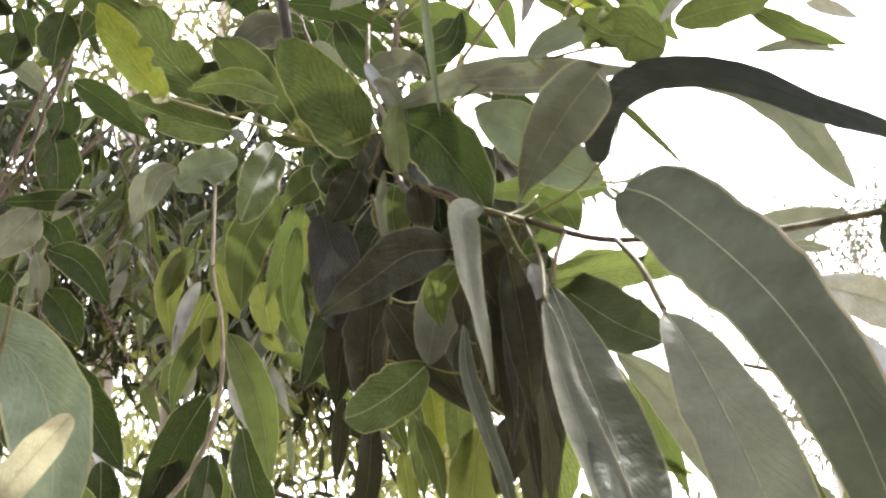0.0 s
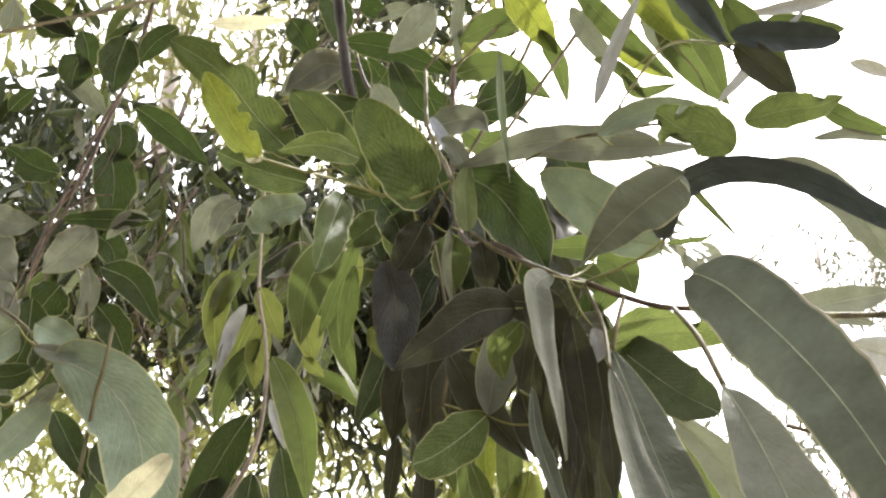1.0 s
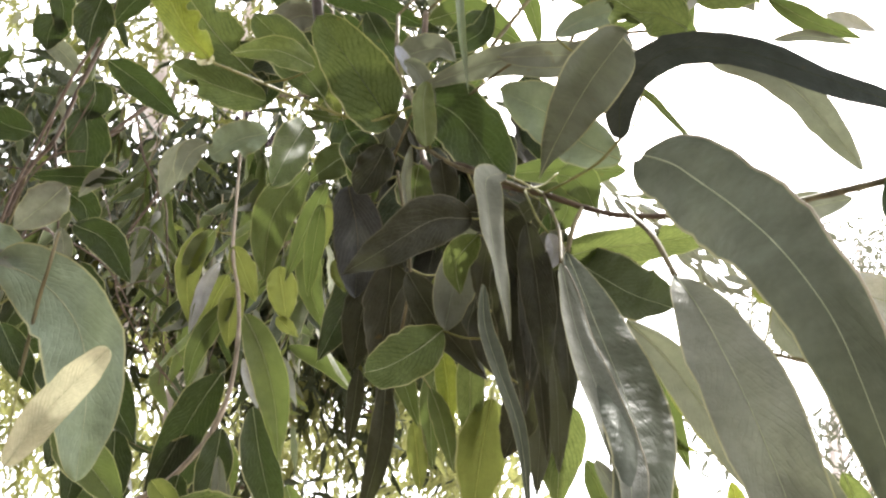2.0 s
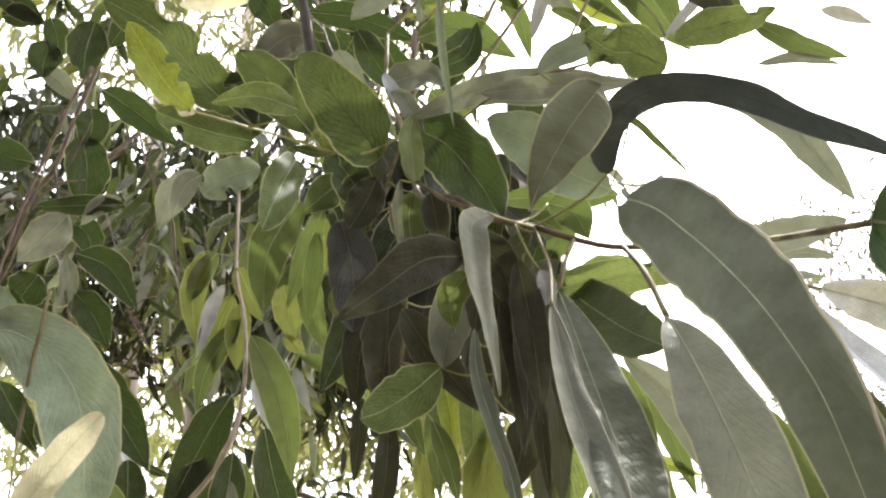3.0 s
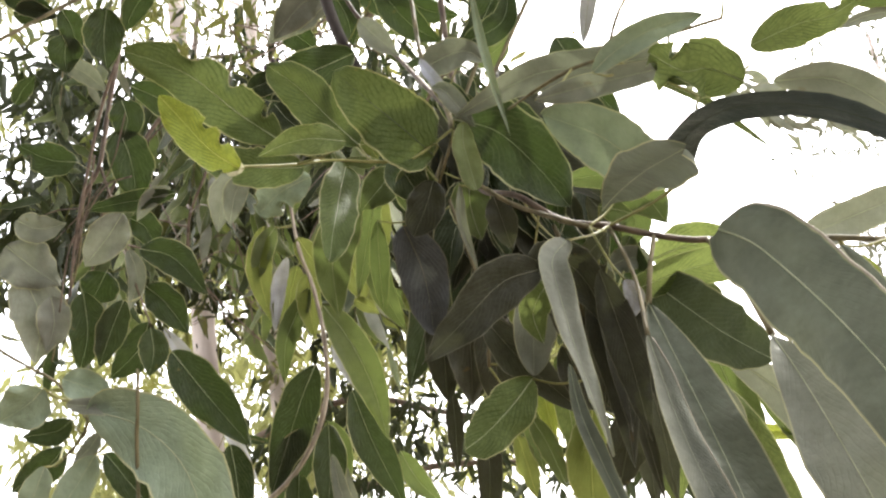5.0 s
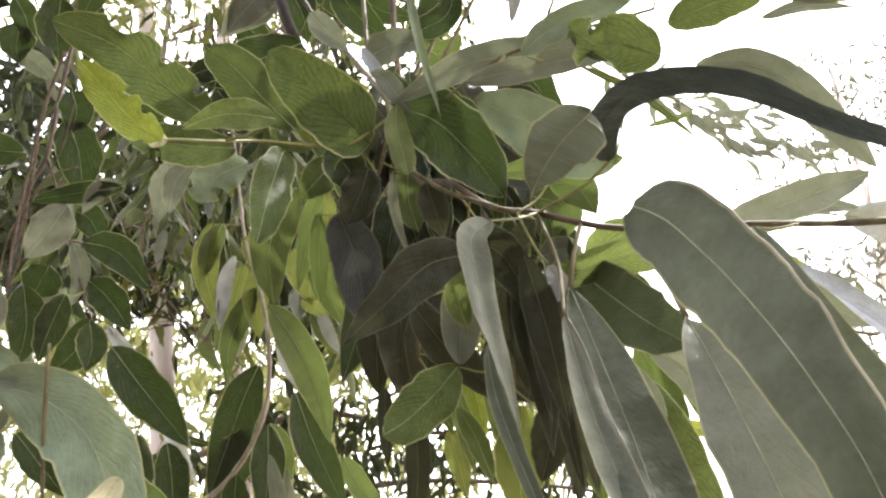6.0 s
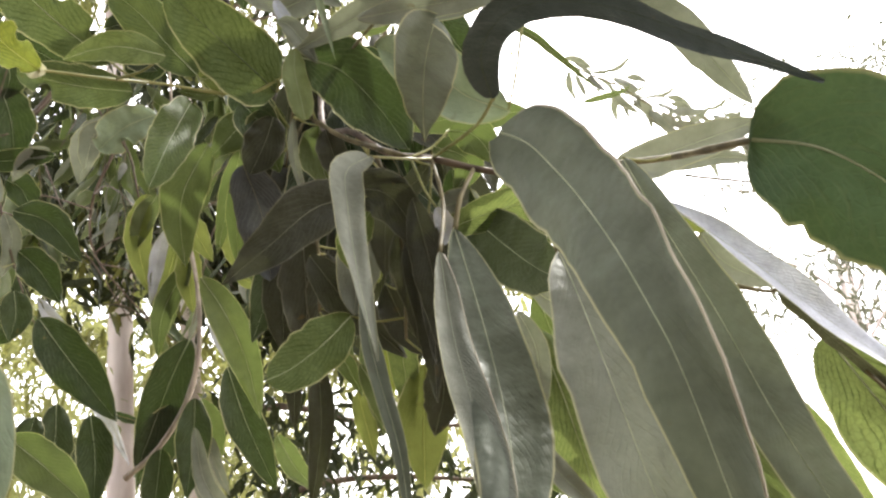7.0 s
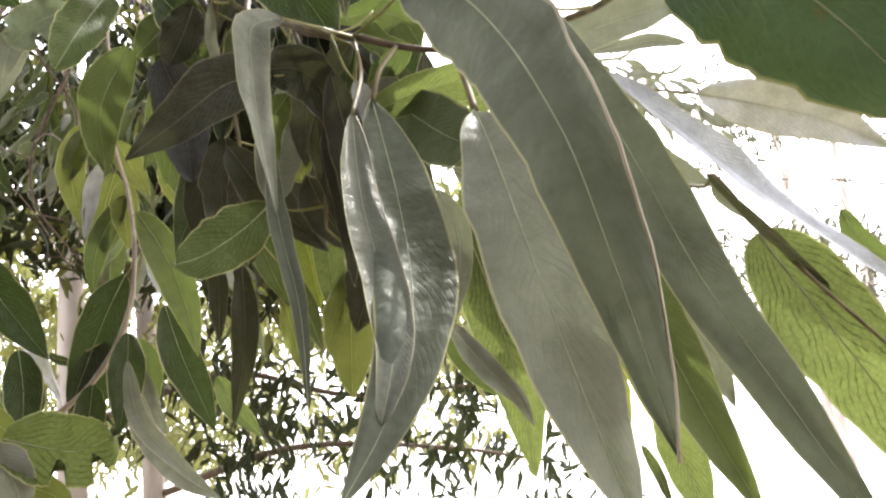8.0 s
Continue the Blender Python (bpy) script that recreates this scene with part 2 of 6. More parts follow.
# ---- builders ----
def mesh_object(name, verts, faces, material, parent=None, uvs=None, smooth=True):
    me = bpy.data.meshes.new(name)
    me.from_pydata(verts, [], faces)
    if uvs is not None:
        layer = me.uv_layers.new(name="UVMap")
        for loop in me.loops:
            layer.data[loop.index].uv = uvs[loop.vertex_index]
    if smooth:
        me.polygons.foreach_set("use_smooth", [True] * len(me.polygons))
    me.materials.append(material)
    ob = new(name, me)
    if parent is not None:
        ob.parent = parent
    return ob


def along(points, s):
    """Catmull-Rom through the points; s from 0 to 1."""
    n = len(points) - 1
    f = min(max(s, 0.0), 0.99999) * n
    i = int(f)
    t = f - i
    p1, p2 = points[i], points[i + 1]
    p0 = points[i - 1] if i else p1 * 2 - p2
    p3 = points[i + 2] if i + 2 <= n else p2 * 2 - p1
    return 0.5 * (2 * p1 + (p2 - p0) * t + (2 * p0 - 5 * p1 + 4 * p2 - p3) * t * t + (3 * p1 - p0 - 3 * p2 + p3) * t ** 3)


def even(points, count, eased=False):
    """Points along the curve at even lengths, or closer together towards both ends."""
    pts = [Vector(p) for p in points]
    fine = [along(pts, i / 80) for i in range(81)]
    length = [0.0]
    for a, b in zip(fine, fine[1:]):
        length.append(length[-1] + (b - a).length)
    out, j = [], 0
    for i in range(count):
        want = length[-1] * (0.5 - 0.5 * math.cos(math.pi * i / (count - 1)) if eased else i / (count - 1))
        while j < 79 and length[j + 1] < want:
            j += 1
        gap = length[j + 1] - length[j]
        out.append(fine[j].lerp(fine[j + 1], (want - length[j]) / gap if gap else 0))
    return out, length[-1]


def tube(points, r0, r1, count, sides=7, knobs=0.0):
    pts, length = even(points, count)
    verts, faces = [], []
    side = Vector((0.3, 0.2, 1)).normalized()
    for i, p in enumerate(pts):
        t = (pts[min(i + 1, count - 1)] - pts[max(i - 1, 0)]).normalized()
        side = (side - t * side.dot(t)).normalized()
        up = t.cross(side)
        r = r0 + (r1 - r0) * i / (count - 1)
        if knobs:
            r *= 1 + knobs * (noise.noise(p * 90) + 0.8 * max(0.0, noise.noise(p * 35)))
        for k in range(sides):
            a = math.tau * k / sides
            verts.append(p + (side * math.cos(a) + up * math.sin(a)) * r)
    for i in range(count - 1):
        for k in range(sides):
            k2 = (k + 1) % sides
            faces.append((i * sides + k, i * sides + k2, (i + 1) * sides + k2, (i + 1) * sides + k))
    faces.append(tuple(range(sides))[::-1])
    faces.append(tuple((count - 1) * sides + k for k in range(sides)))
    return verts, faces


def branch(label):
    ob = new("eucalyptus_branch")
    return tagged(ob, label, "branch", "branches of the tree")


def twig(parent, points, r0, r1=0.001, bark=None):
    count = max(10, 6 * len(points))
    v, f = tube(points, r0, r1, count, 8, 0.22)
    return mesh_object("twig", v, f, bark or (SHADED_BARK if r0 > 0.005 else BARE if r0 > 0.0018 else TWIG if r0 > 0.00095 else STALK), parent)


def blade(points, n0, n1, width, fold, a, b, wave, bites, seed, nl=22, nw=4, curl=0.0, outline=()):
    """A thin leaf blade round a curved midrib: outline from two powers, folded along the rib, with a wavy, nibbled edge."""
    pts, length = even(points, nl + 1, True)
    verts, uvs, faces = [], [], []
    peak = a / (a + b)
    top = peak ** a * (1 - peak) ** b
    n0, n1 = Vector(n0), Vector(n1)
    ribs = []
    for i, p in enumerate(pts):
        s = 0.5 - 0.5 * math.cos(math.pi * i / nl)
        t = (pts[min(i + 1, nl)] - pts[max(i - 1, 0)]).normalized()
        nn = n0.lerp(n1, s)
        nn = (nn - t * nn.dot(t)).normalized()
        side = t.cross(nn)
        se = min(max(s, 0.0), 1.0)
        w = width / 2 * (se ** a * (1 - se) ** b) / top
        if outline:
            w = width / 2 * float(np.interp(se, [q[0] for q in outline], [q[1] for q in outline]))
        ribs.append((p, nn, side))
        for k in range(-nw, nw + 1):
            c = k / nw
            q = abs(c)
            edge = 1 + wave * noise.noise(Vector((s * 9 + seed, (2.3 if k > 0 else -2.3), seed * 0.7))) \
                + 0.6 * wave * noise.noise(Vector((s * 34 + seed, 5.0 if k > 0 else -5.0, 0)))
            for bs, bside, bsize, *deep in bites:
                if bside * k > 0:
                    d = (s - bs) / bsize
                    edge -= (deep[0] if deep else 0.75) * max(0.0, 1 - d * d) ** 0.5 if abs(d) < 1 else 0
            reach = w * q * (edge if q > 0.6 else 1.0)
            reach = max(reach, 0.0)
            lift = fold * w * q - curl * w * q * q
            lift += 0.24 * width * q * q * noise.noise(Vector((s * 5 + seed * 1.3, c * 1.2, seed)))
            verts.append(p + side * reach * (1 if k >= 0 else -1) * math.cos(fold * 0.8) + nn * lift)
            uvs.append((s * length / max(width, 1e-4) * 0.5, c))
    m = 2 * nw + 1
    for i in range(nl):
        for k in range(2 * nw):
            faces.append((i * m + k, i * m + k + 1, (i + 1) * m + k + 1, (i + 1) * m + k))
    return verts, faces, uvs, ribs


def leaf(parent, material, points, n0, n1, width, fold=0.30, a=0.62, b=0.95, wave=0.12, bites=(), curl=0.0, stalk=None, hem=0, outline=(), rib=None):
    seed = len(parent.children) * 1.7 + width * 400
    verts, faces, uvs, ribs = blade(points, n0, n1, width, fold, a, b, wave, bites, seed, 60 if bites or outline else 26, curl=curl, outline=outline)
    ob = mesh_object("leaf", verts, faces, material, parent, uvs)
    # the rib stands a little proud of both faces
    rv, rf = [], []
    last = len(ribs) - 1
    for i, (p, nn, side) in enumerate(ribs):
        r = max(0.00014, width * 0.015 * (1 - i / last) ** 1.1)
        rv += [p + nn * r * 0.9, p + side * r, p - nn * r * 1.3, p - side * r]
    for i in range(last):
        for k in range(4):
            rf.append((4 * i + k, 4 * i + (k + 1) % 4, 4 * i + 4 + (k + 1) % 4, 4 * i + 4 + k))
    mesh_object("midrib", rv, rf, rib or (RIB_YOUNG if material in (YOUNG, YELLOW) else RIB_DULL if material in (DULL, DUSK) else RIB_DARK if material == SLATE else RIB), ob)
    if hem:
        edge = [Vector(verts[i * 9]) for i in range(2, len(ribs) - 1)]
        v, f = tube(edge, width * 0.016, width * 0.010, 40, 6, 0.2)
        tagged(mesh_object("margin", v, f, HEM, ob), "pale pinkish thickened edge")
    if stalk:
        v, f = tube([Vector(q) for q in stalk] + [Vector(points[0])], 0.0008, 0.0006, 10, 6, 0.1)
        mesh_object("petiole", v, f, STALK, ob)
    return ob


# ---- ground ----
gv, gf = [], []
N, SPAN = 60, 600.0
for j in range(N + 1):
    for i in range(N + 1):
        u, v = 2 * i / N - 1, 2 * j / N - 1
        x, y = SPAN * u * abs(u) ** 1.5, SPAN * v * abs(v) ** 1.5
        gv.append((x, y, 0.12 * noise.noise(Vector((x * 0.15, y * 0.15, 0))) - 0.05))
for j in range(N):
    for i in range(N):
        gf.append((j * (N + 1) + i, j * (N + 1) + i + 1, (j + 1) * (N + 1) + i + 1, (j + 1) * (N + 1) + i))
tagged(mesh_object("ground", gv, gf, EARTH), "brown leaf litter and earth under the eucalyptus trees", "ground", kind="structure")

# ---- the near sprays ----
# -- sprays begin

spray_a = branch("leafy eucalyptus branch with broad grey-green leaves hanging in the open")
twig(spray_a, [(-0.0431, 0.6025, 2.1618), (0.0735, 0.6298, 2.3452), (0.15, 0.6371, 2.5286)], 0.0014, 0.003)
twig(spray_a, [(-0.0431, 0.6025, 2.1618), (-0.0400, 0.572, 2.0433), (-0.0350, 0.5309, 1.9632), (-0.0260, 0.4868, 1.9044), (-0.0027, 0.4384, 1.874), (0.0203, 0.4135, 1.844), (0.0444, 0.403, 1.8321), (0.0671, 0.3976, 1.8206), (0.0862, 0.3908, 1.8123), (0.1076, 0.3825, 1.8081)], 0.0027, .0016)
twig(spray_a, [(0.1076, 0.3825, 1.8081), (0.1382, 0.3248, 1.78), (0.1469, 0.2885, 1.7638), (0.1553, 0.2573, 1.751)], 0.0014, .0014)
twig(spray_a, [(0.0444, 0.403, 1.8321), (0.0679, 0.372, 1.8309), (0.0769, 0.3414, 1.8277)], 0.0008, .0009)
leaf(spray_a, BLUISH, [(0.1517, 0.2514, 1.7481), (0.1667, 0.2441, 1.74), (0.1783, 0.2401, 1.7286), (0.1891, 0.2385, 1.714), (0.204, 0.2346, 1.6831)], (-0.55, -0.77, -0.32), (-0.55, -0.82, -0.16), 0.0520, a=.36, b=.6, fold=.12, stalk=[(0.1553, 0.2573, 1.751), (0.1533, 0.2541, 1.7488)])
leaf(spray_a, GREY, [(0.128, 0.3785, 1.8067), (0.1361, 0.3799, 1.8032), (0.168, 0.3778, 1.8103), (0.2058, 0.3751, 1.8191)], (-0.05, -0.87, -0.49), (0.02, -0.93, -0.38), 0.0200, a=.5, b=.7, stalk=[(0.113, 0.3723, 1.8031), (0.1213, 0.3757, 1.8037)])
leaf(spray_a, GREY, [(0.2115, 0.4091, 1.8146), (0.1936, 0.4079, 1.8169), (0.1721, 0.4083, 1.8147), (0.1568, 0.4086, 1.8133)], (0., -0.88, -0.47), (0.02, -0.92, -0.4), 0.0078)
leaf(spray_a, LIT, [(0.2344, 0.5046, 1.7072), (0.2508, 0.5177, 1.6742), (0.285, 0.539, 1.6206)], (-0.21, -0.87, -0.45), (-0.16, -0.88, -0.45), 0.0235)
leaf(spray_a, YELLOW, [(0.1561, 0.4308, 1.7004), (0.1653, 0.4438, 1.6671), (0.1749, 0.4494, 1.6253)], (-0.17, -0.9, -0.4), (-0.22, -0.96, -0.18), 0.0160)
leaf(spray_a, OLIVE, [(0.0744, 0.2923, 1.7829), (0.0794, 0.2862, 1.7770), (0.0842, 0.2790, 1.7689), (0.0892, 0.2688, 1.7550), (0.0945, 0.2537, 1.7357), (0.0992, 0.2359, 1.7119), (0.1030, 0.2240, 1.6909), (0.1068, 0.2180, 1.6726), (0.1105, 0.2160, 1.6500), (0.1150, 0.2170, 1.6250), (0.1195, 0.2200, 1.6000)], (-0.62, -0.76, 0.15), (-0.5, -0.85, -0.15), 0.0345, fold=.12, curl=.15, hem=1, outline=((0, .3), (.02, .66), (.05, .88), (.1, 1), (.3, 1), (.45, .88), (.6, .72), (.8, .5), (.93, .25), (1, 0)))
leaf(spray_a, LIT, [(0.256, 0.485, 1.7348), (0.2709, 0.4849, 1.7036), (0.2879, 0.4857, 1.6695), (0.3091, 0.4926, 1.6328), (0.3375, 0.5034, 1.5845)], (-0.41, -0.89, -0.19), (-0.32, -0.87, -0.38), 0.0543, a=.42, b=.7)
leaf(spray_a, GREY, [(0.0003, 0.4454, 1.8342), (0.0018, 0.4506, 1.8191), (-0.0048, 0.4542, 1.7937), (-0.0091, 0.4579, 1.7679)], (0.13, -0.94, -0.31), (0.21, -0.96, -0.17), 0.0275, a=.6, b=.6, stalk=[(0.0095, 0.4252, 1.8581), (0.0044, 0.4363, 1.8423)])
leaf(spray_a, DULL, [(0.0165, 0.4699, 1.8543), (0.02, 0.4798, 1.8252), (0.0194, 0.4919, 1.7902), (0.0094, 0.5022, 1.761)], (0.08, -0.95, -0.31), (0.11, -0.92, -0.36), 0.0235, stalk=[(0.0001, 0.4354, 1.8703), (0.0091, 0.4544, 1.8582)])
leaf(spray_a, OLIVE, [(0.1218, 0.3054, 1.7728), (0.1286, 0.3028, 1.7493), (0.1426, 0.2968, 1.7045), (0.1552, 0.2913, 1.6583), (0.1722, 0.289, 1.6178), (0.1922, 0.2881, 1.5734)], (-0.38, -0.92, -0.01), (-0.36, -0.92, -0.14), 0.0211, a=.5, b=.7, fold=.1, stalk=[(0.1418, 0.3099, 1.7733), (0.1308, 0.3074, 1.7714)])
leaf(spray_a, LILAC, [(0.1447, 0.348, 1.7704), (0.1752, 0.3473, 1.7402), (0.2035, 0.3472, 1.7079), (0.2567, 0.3527, 1.6583)], (-0.35, -0.5, 0.75), (-0.35, -0.5, 0.75), 0.0190, a=.5, b=.6, wave=.02, stalk=[(0.1329, 0.3348, 1.7848), (0.1394, 0.3421, 1.7751)])
leaf(spray_a, DULL, [(0.2016, 0.3939, 1.7368), (0.2393, 0.4297, 1.7171), (0.2737, 0.4672, 1.7036), (0.3056, 0.5063, 1.6949)], (-0.5, -0.3, -0.8), (-0.4, -0.3, -0.85), 0.0080, fold=.5, a=.5, b=.7)
leaf(spray_a, DULL, [(-0.0488, 0.5532, 1.7701), (-0.0518, 0.5694, 1.7232), (-0.0652, 0.5882, 1.6696)], (0.21, -0.92, -0.33), (0.19, -0.91, -0.37), 0.0184, b=1.1)
leaf(spray_a, OLIVE, [(0.0529, 0.3743, 1.7787), (0.0607, 0.3408, 1.7224), (0.0646, 0.3087, 1.6788), (0.0639, 0.2875, 1.6495), (0.0557, 0.2720, 1.6227), (0.0433, 0.2596, 1.6004)], (-0.05, -0.9, 0.42), (0.2, -0.95, 0.2), 0.0300, fold=.18, a=.7, b=.8)
leaf(spray_a, GREY, [(0.0458, 0.3456, 1.7571), (0.0487, 0.3231, 1.7122), (0.0545, 0.3051, 1.6770), (0.0580, 0.2880, 1.6504), (0.0575, 0.2774, 1.6368), (0.0541, 0.2698, 1.6210)], (0.05, -0.9, 0.42), (0.3, -0.95, 0.15), 0.0150, fold=.3, a=.55, b=.5, hem=1)
leaf(spray_a, GREY, [(0.0949, 0.3321, 1.7461), (0.0968, 0.3125, 1.723), (0.0993, 0.2953, 1.696), (0.1026, 0.2811, 1.6664), (0.1065, 0.2764, 1.643), (0.1127, 0.2752, 1.6155), (0.1202, 0.2748, 1.5854)], (-0.34, -0.73, 0.59), (-0.19, -0.98, -0.04), 0.0330, fold=.3, a=.85, b=.85)
leaf(spray_a, GREY, [(0.0178, 0.3471, 1.8078), (0.0092, 0.3315, 1.7935), (0.0102, 0.3230, 1.7715), (0.0126, 0.3178, 1.7486), (0.0158, 0.3145, 1.7263), (0.0193, 0.3134, 1.7039)], (0.2, -0.9, 0.1), (0.75, -0.6, 0.0), 0.0150, fold=.3, a=.42, b=.85, stalk=[(0.0444, 0.403, 1.8321), (0.0330, 0.3729, 1.8180)])
leaf(spray_a, OLIVE, [(0.0098, 0.3600, 1.7520), (0.0110, 0.3560, 1.7290), (0.0165, 0.3420, 1.7030), (0.0245, 0.3250, 1.6700), (0.0276, 0.3140, 1.6314)], (0.2, -0.95, 0.2), (0.1, -0.99, 0.06), 0.0085, fold=.3, a=.5, b=.9)
leaf(spray_a, GREY, [(0.0789, 0.4008, 1.744), (0.0858, 0.4071, 1.7255), (0.0846, 0.4141, 1.7052), (0.0776, 0.4225, 1.6812)], (-0.04, -0.94, -0.33), (-0.04, -0.95, -0.32), 0.0129)
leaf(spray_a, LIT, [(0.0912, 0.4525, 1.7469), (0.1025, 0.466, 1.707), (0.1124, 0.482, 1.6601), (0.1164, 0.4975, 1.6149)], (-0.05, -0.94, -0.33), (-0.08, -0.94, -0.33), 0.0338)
leaf(spray_a, GREY, [(0.0776, 0.4599, 1.6956), (0.0945, 0.458, 1.6694), (0.1088, 0.4629, 1.6542), (0.1161, 0.468, 1.6392)], (-0.16, -0.99, -0.03), (-0.01, -0.95, -0.32), 0.0128)
leaf(spray_a, GREEN, [(0.0758, 0.4792, 1.7009), (0.0873, 0.4865, 1.6791), (0.1081, 0.4939, 1.6564)], (0.02, -0.95, -0.31), (0.03, -0.96, -0.28), 0.0154)
leaf(spray_a, GREEN, [(0.1649, 0.4243, 1.7322), (0.1755, 0.4305, 1.6829), (0.1898, 0.4351, 1.638), (0.2125, 0.4426, 1.5842)], (-0.26, -0.95, -0.18), (-0.24, -0.94, -0.23), 0.0285)
leaf(spray_a, GREY, [(0.1805, 0.4414, 1.7123), (0.1901, 0.452, 1.6812), (0.2024, 0.4611, 1.6538)], (-0.22, -0.9, -0.37), (-0.2, -0.9, -0.39), 0.0138)
leaf(spray_a, GREY, [(0.1962, 0.456, 1.6999), (0.2081, 0.4648, 1.6734), (0.2208, 0.4765, 1.6389)], (-0.22, -0.89, -0.4), (-0.23, -0.89, -0.39), 0.0171)
leaf(spray_a, YELLOW, [(0.1552, 0.4708, 1.6899), (0.1616, 0.4788, 1.6663), (0.1691, 0.4883, 1.6383)], (-0.15, -0.92, -0.35), (-0.15, -0.92, -0.35), 0.0133)
leaf(spray_a, LIT, [(0.1866, 0.4942, 1.651), (0.1959, 0.5034, 1.6236), (0.2064, 0.5082, 1.5784)], (-0.17, -0.91, -0.37), (-0.24, -0.96, -0.16), 0.0245)
leaf(spray_a, GREEN, [(0.0996, 0.4706, 1.786), (0.0888, 0.4641, 1.8055), (0.0686, 0.4669, 1.7984)], (-0.09, -0.93, -0.36), (0.02, -0.9, -0.43), 0.0273)
leaf(spray_a, LIT, [(0.0762, 0.4952, 1.8386), (0.096, 0.4933, 1.8431), (0.1314, 0.4915, 1.8459)], (0.02, -0.88, -0.47), (-0., -0.87, -0.48), 0.0331)
leaf(spray_a, GREEN, [(0.168, 0.4714, 1.626), (0.175, 0.4763, 1.6115), (0.1815, 0.483, 1.5917)], (-0.1, -0.93, -0.36), (-0.14, -0.92, -0.36), 0.0058)
twig(spray_a, [(0.0904, 0.3889, 1.8116), (0.0929, 0.3564, 1.7801), (0.095, 0.3329, 1.7466)], 0.0014, .0015)
twig(spray_a, [(0.0657, 0.3978, 1.8211), (0.0571, 0.378, 1.7963), (0.0529, 0.3743, 1.7787)], 0.0012, .0013)
twig(spray_a, [(0.0443, 0.4029, 1.832), (0.0487, 0.3738, 1.7928), (0.0458, 0.3456, 1.7571)], 0.0010, .0011)

spray_r = branch("slim eucalyptus twig with small leaves against the bright sky")
twig(spray_r, [(0.6572, 0.9092, 2.1068), (0.5562, 0.736, 2.327), (0.4153, 0.5028, 2.5472)], 0.0014, 0.003)
twig(spray_r, [(0.511, 0.7735, 1.8647), (0.4432, 0.771, 1.876), (0.379, 0.7707, 1.8808)], 0.0011, .0008)
twig(spray_r, [(0.4432, 0.771, 1.876), (0.4472, 0.7599, 1.8465), (0.4466, 0.7532, 1.8353)], 0.0006, .0006)
leaf(spray_r, GREEN, [(0.442, 0.743, 1.8345), (0.4545, 0.7516, 1.8089), (0.4918, 0.7622, 1.7759)], (-0.37, -0.81, -0.45), (-0.22, -0.83, -0.51), 0.0214, stalk=[(0.4466, 0.7532, 1.8353), (0.4441, 0.7476, 1.8339)])
leaf(spray_r, LILAC, [(0.2703, 0.5656, 1.8684), (0.3154, 0.5689, 1.856), (0.3584, 0.5729, 1.8418), (0.4023, 0.5798, 1.8192)], (-0.08, -0.85, -0.53), (-0.16, -0.81, -0.56), 0.0370)
twig(spray_r, [(0.2258, 0.5811, 1.8872), (0.2354, 0.5728, 1.8803), (0.2703, 0.5656, 1.8684)], 0.0010, .0008)
leaf(spray_r, GREY, [(0.198, 0.4832, 1.8047), (0.2111, 0.4895, 1.7858), (0.2413, 0.4946, 1.7692)], (-0.23, -0.86, -0.45), (-0.12, -0.87, -0.48), 0.0194, stalk=[(0.1903, 0.49, 1.7767), (0.1946, 0.4863, 1.7897)])
leaf(spray_r, YOUNG, [(0.186, 0.4792, 1.8171), (0.1938, 0.481, 1.8115), (0.2048, 0.483, 1.8049)], (-0.16, -0.85, -0.5), (-0.14, -0.85, -0.5), 0.0114, stalk=[(0.1834, 0.4923, 1.7792), (0.1848, 0.4851, 1.7968)])
twig(spray_r, [(0.1834, 0.4923, 1.7792), (0.207, 0.4842, 1.7707), (0.2263, 0.4668, 1.7587), (0.2274, 0.4554, 1.761), (0.2447, 0.4549, 1.7306), (0.2644, 0.4546, 1.6996), (0.3014, 0.4505, 1.6481)], 0.0013, .0010)
leaf(spray_r, GREY, [(0.2267, 0.4556, 1.7604), (0.2316, 0.4595, 1.7488), (0.2485, 0.4643, 1.7338)], (-0.3, -0.86, -0.42), (-0.18, -0.86, -0.48), 0.0077)
twig(spray_r, [(0.6572, 0.9092, 2.1068), (0.5264, 0.8939, 1.9966), (0.3794, 0.8424, 1.977), (0.3154, 0.7912, 1.9644), (0.2601, 0.7467, 1.9357)], 0.0011, .0008)
leaf(spray_r, GREEN, [(0.198, 0.7946, 2.0809), (0.2412, 0.7933, 2.0883), (0.2512, 0.7907, 2.0958)], (0.05, -0.89, -0.46), (0.01, -0.94, -0.33), 0.0072)

spray_t = branch("eucalyptus twig with arching and drooping grey leaves")
twig(spray_t, [(-0.0350, 0.5309, 1.9632), (0.111, 0.5433, 2.238), (0.2051, 0.5756, 2.5128)], 0.0014, 0.003)
twig(spray_t, [(-0.0350, 0.5309, 1.9632), (0.0138, 0.4178, 1.928), (0.0388, 0.3797, 1.9179), (0.0574, 0.3705, 1.9156), (0.0813, 0.3608, 1.9153), (0.1174, 0.3601, 1.9203)], 0.0010, .0009)
twig(spray_t, [(0.0574, 0.3705, 1.9156), (0.0792, 0.3677, 1.8976), (0.0971, 0.3644, 1.8803)], 0.0006, .0006)
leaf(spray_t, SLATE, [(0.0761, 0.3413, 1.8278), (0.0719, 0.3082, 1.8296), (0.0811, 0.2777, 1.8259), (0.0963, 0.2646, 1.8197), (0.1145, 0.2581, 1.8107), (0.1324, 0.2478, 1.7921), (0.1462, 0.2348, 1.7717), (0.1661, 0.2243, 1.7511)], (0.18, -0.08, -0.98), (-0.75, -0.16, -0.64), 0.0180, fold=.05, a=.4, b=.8)
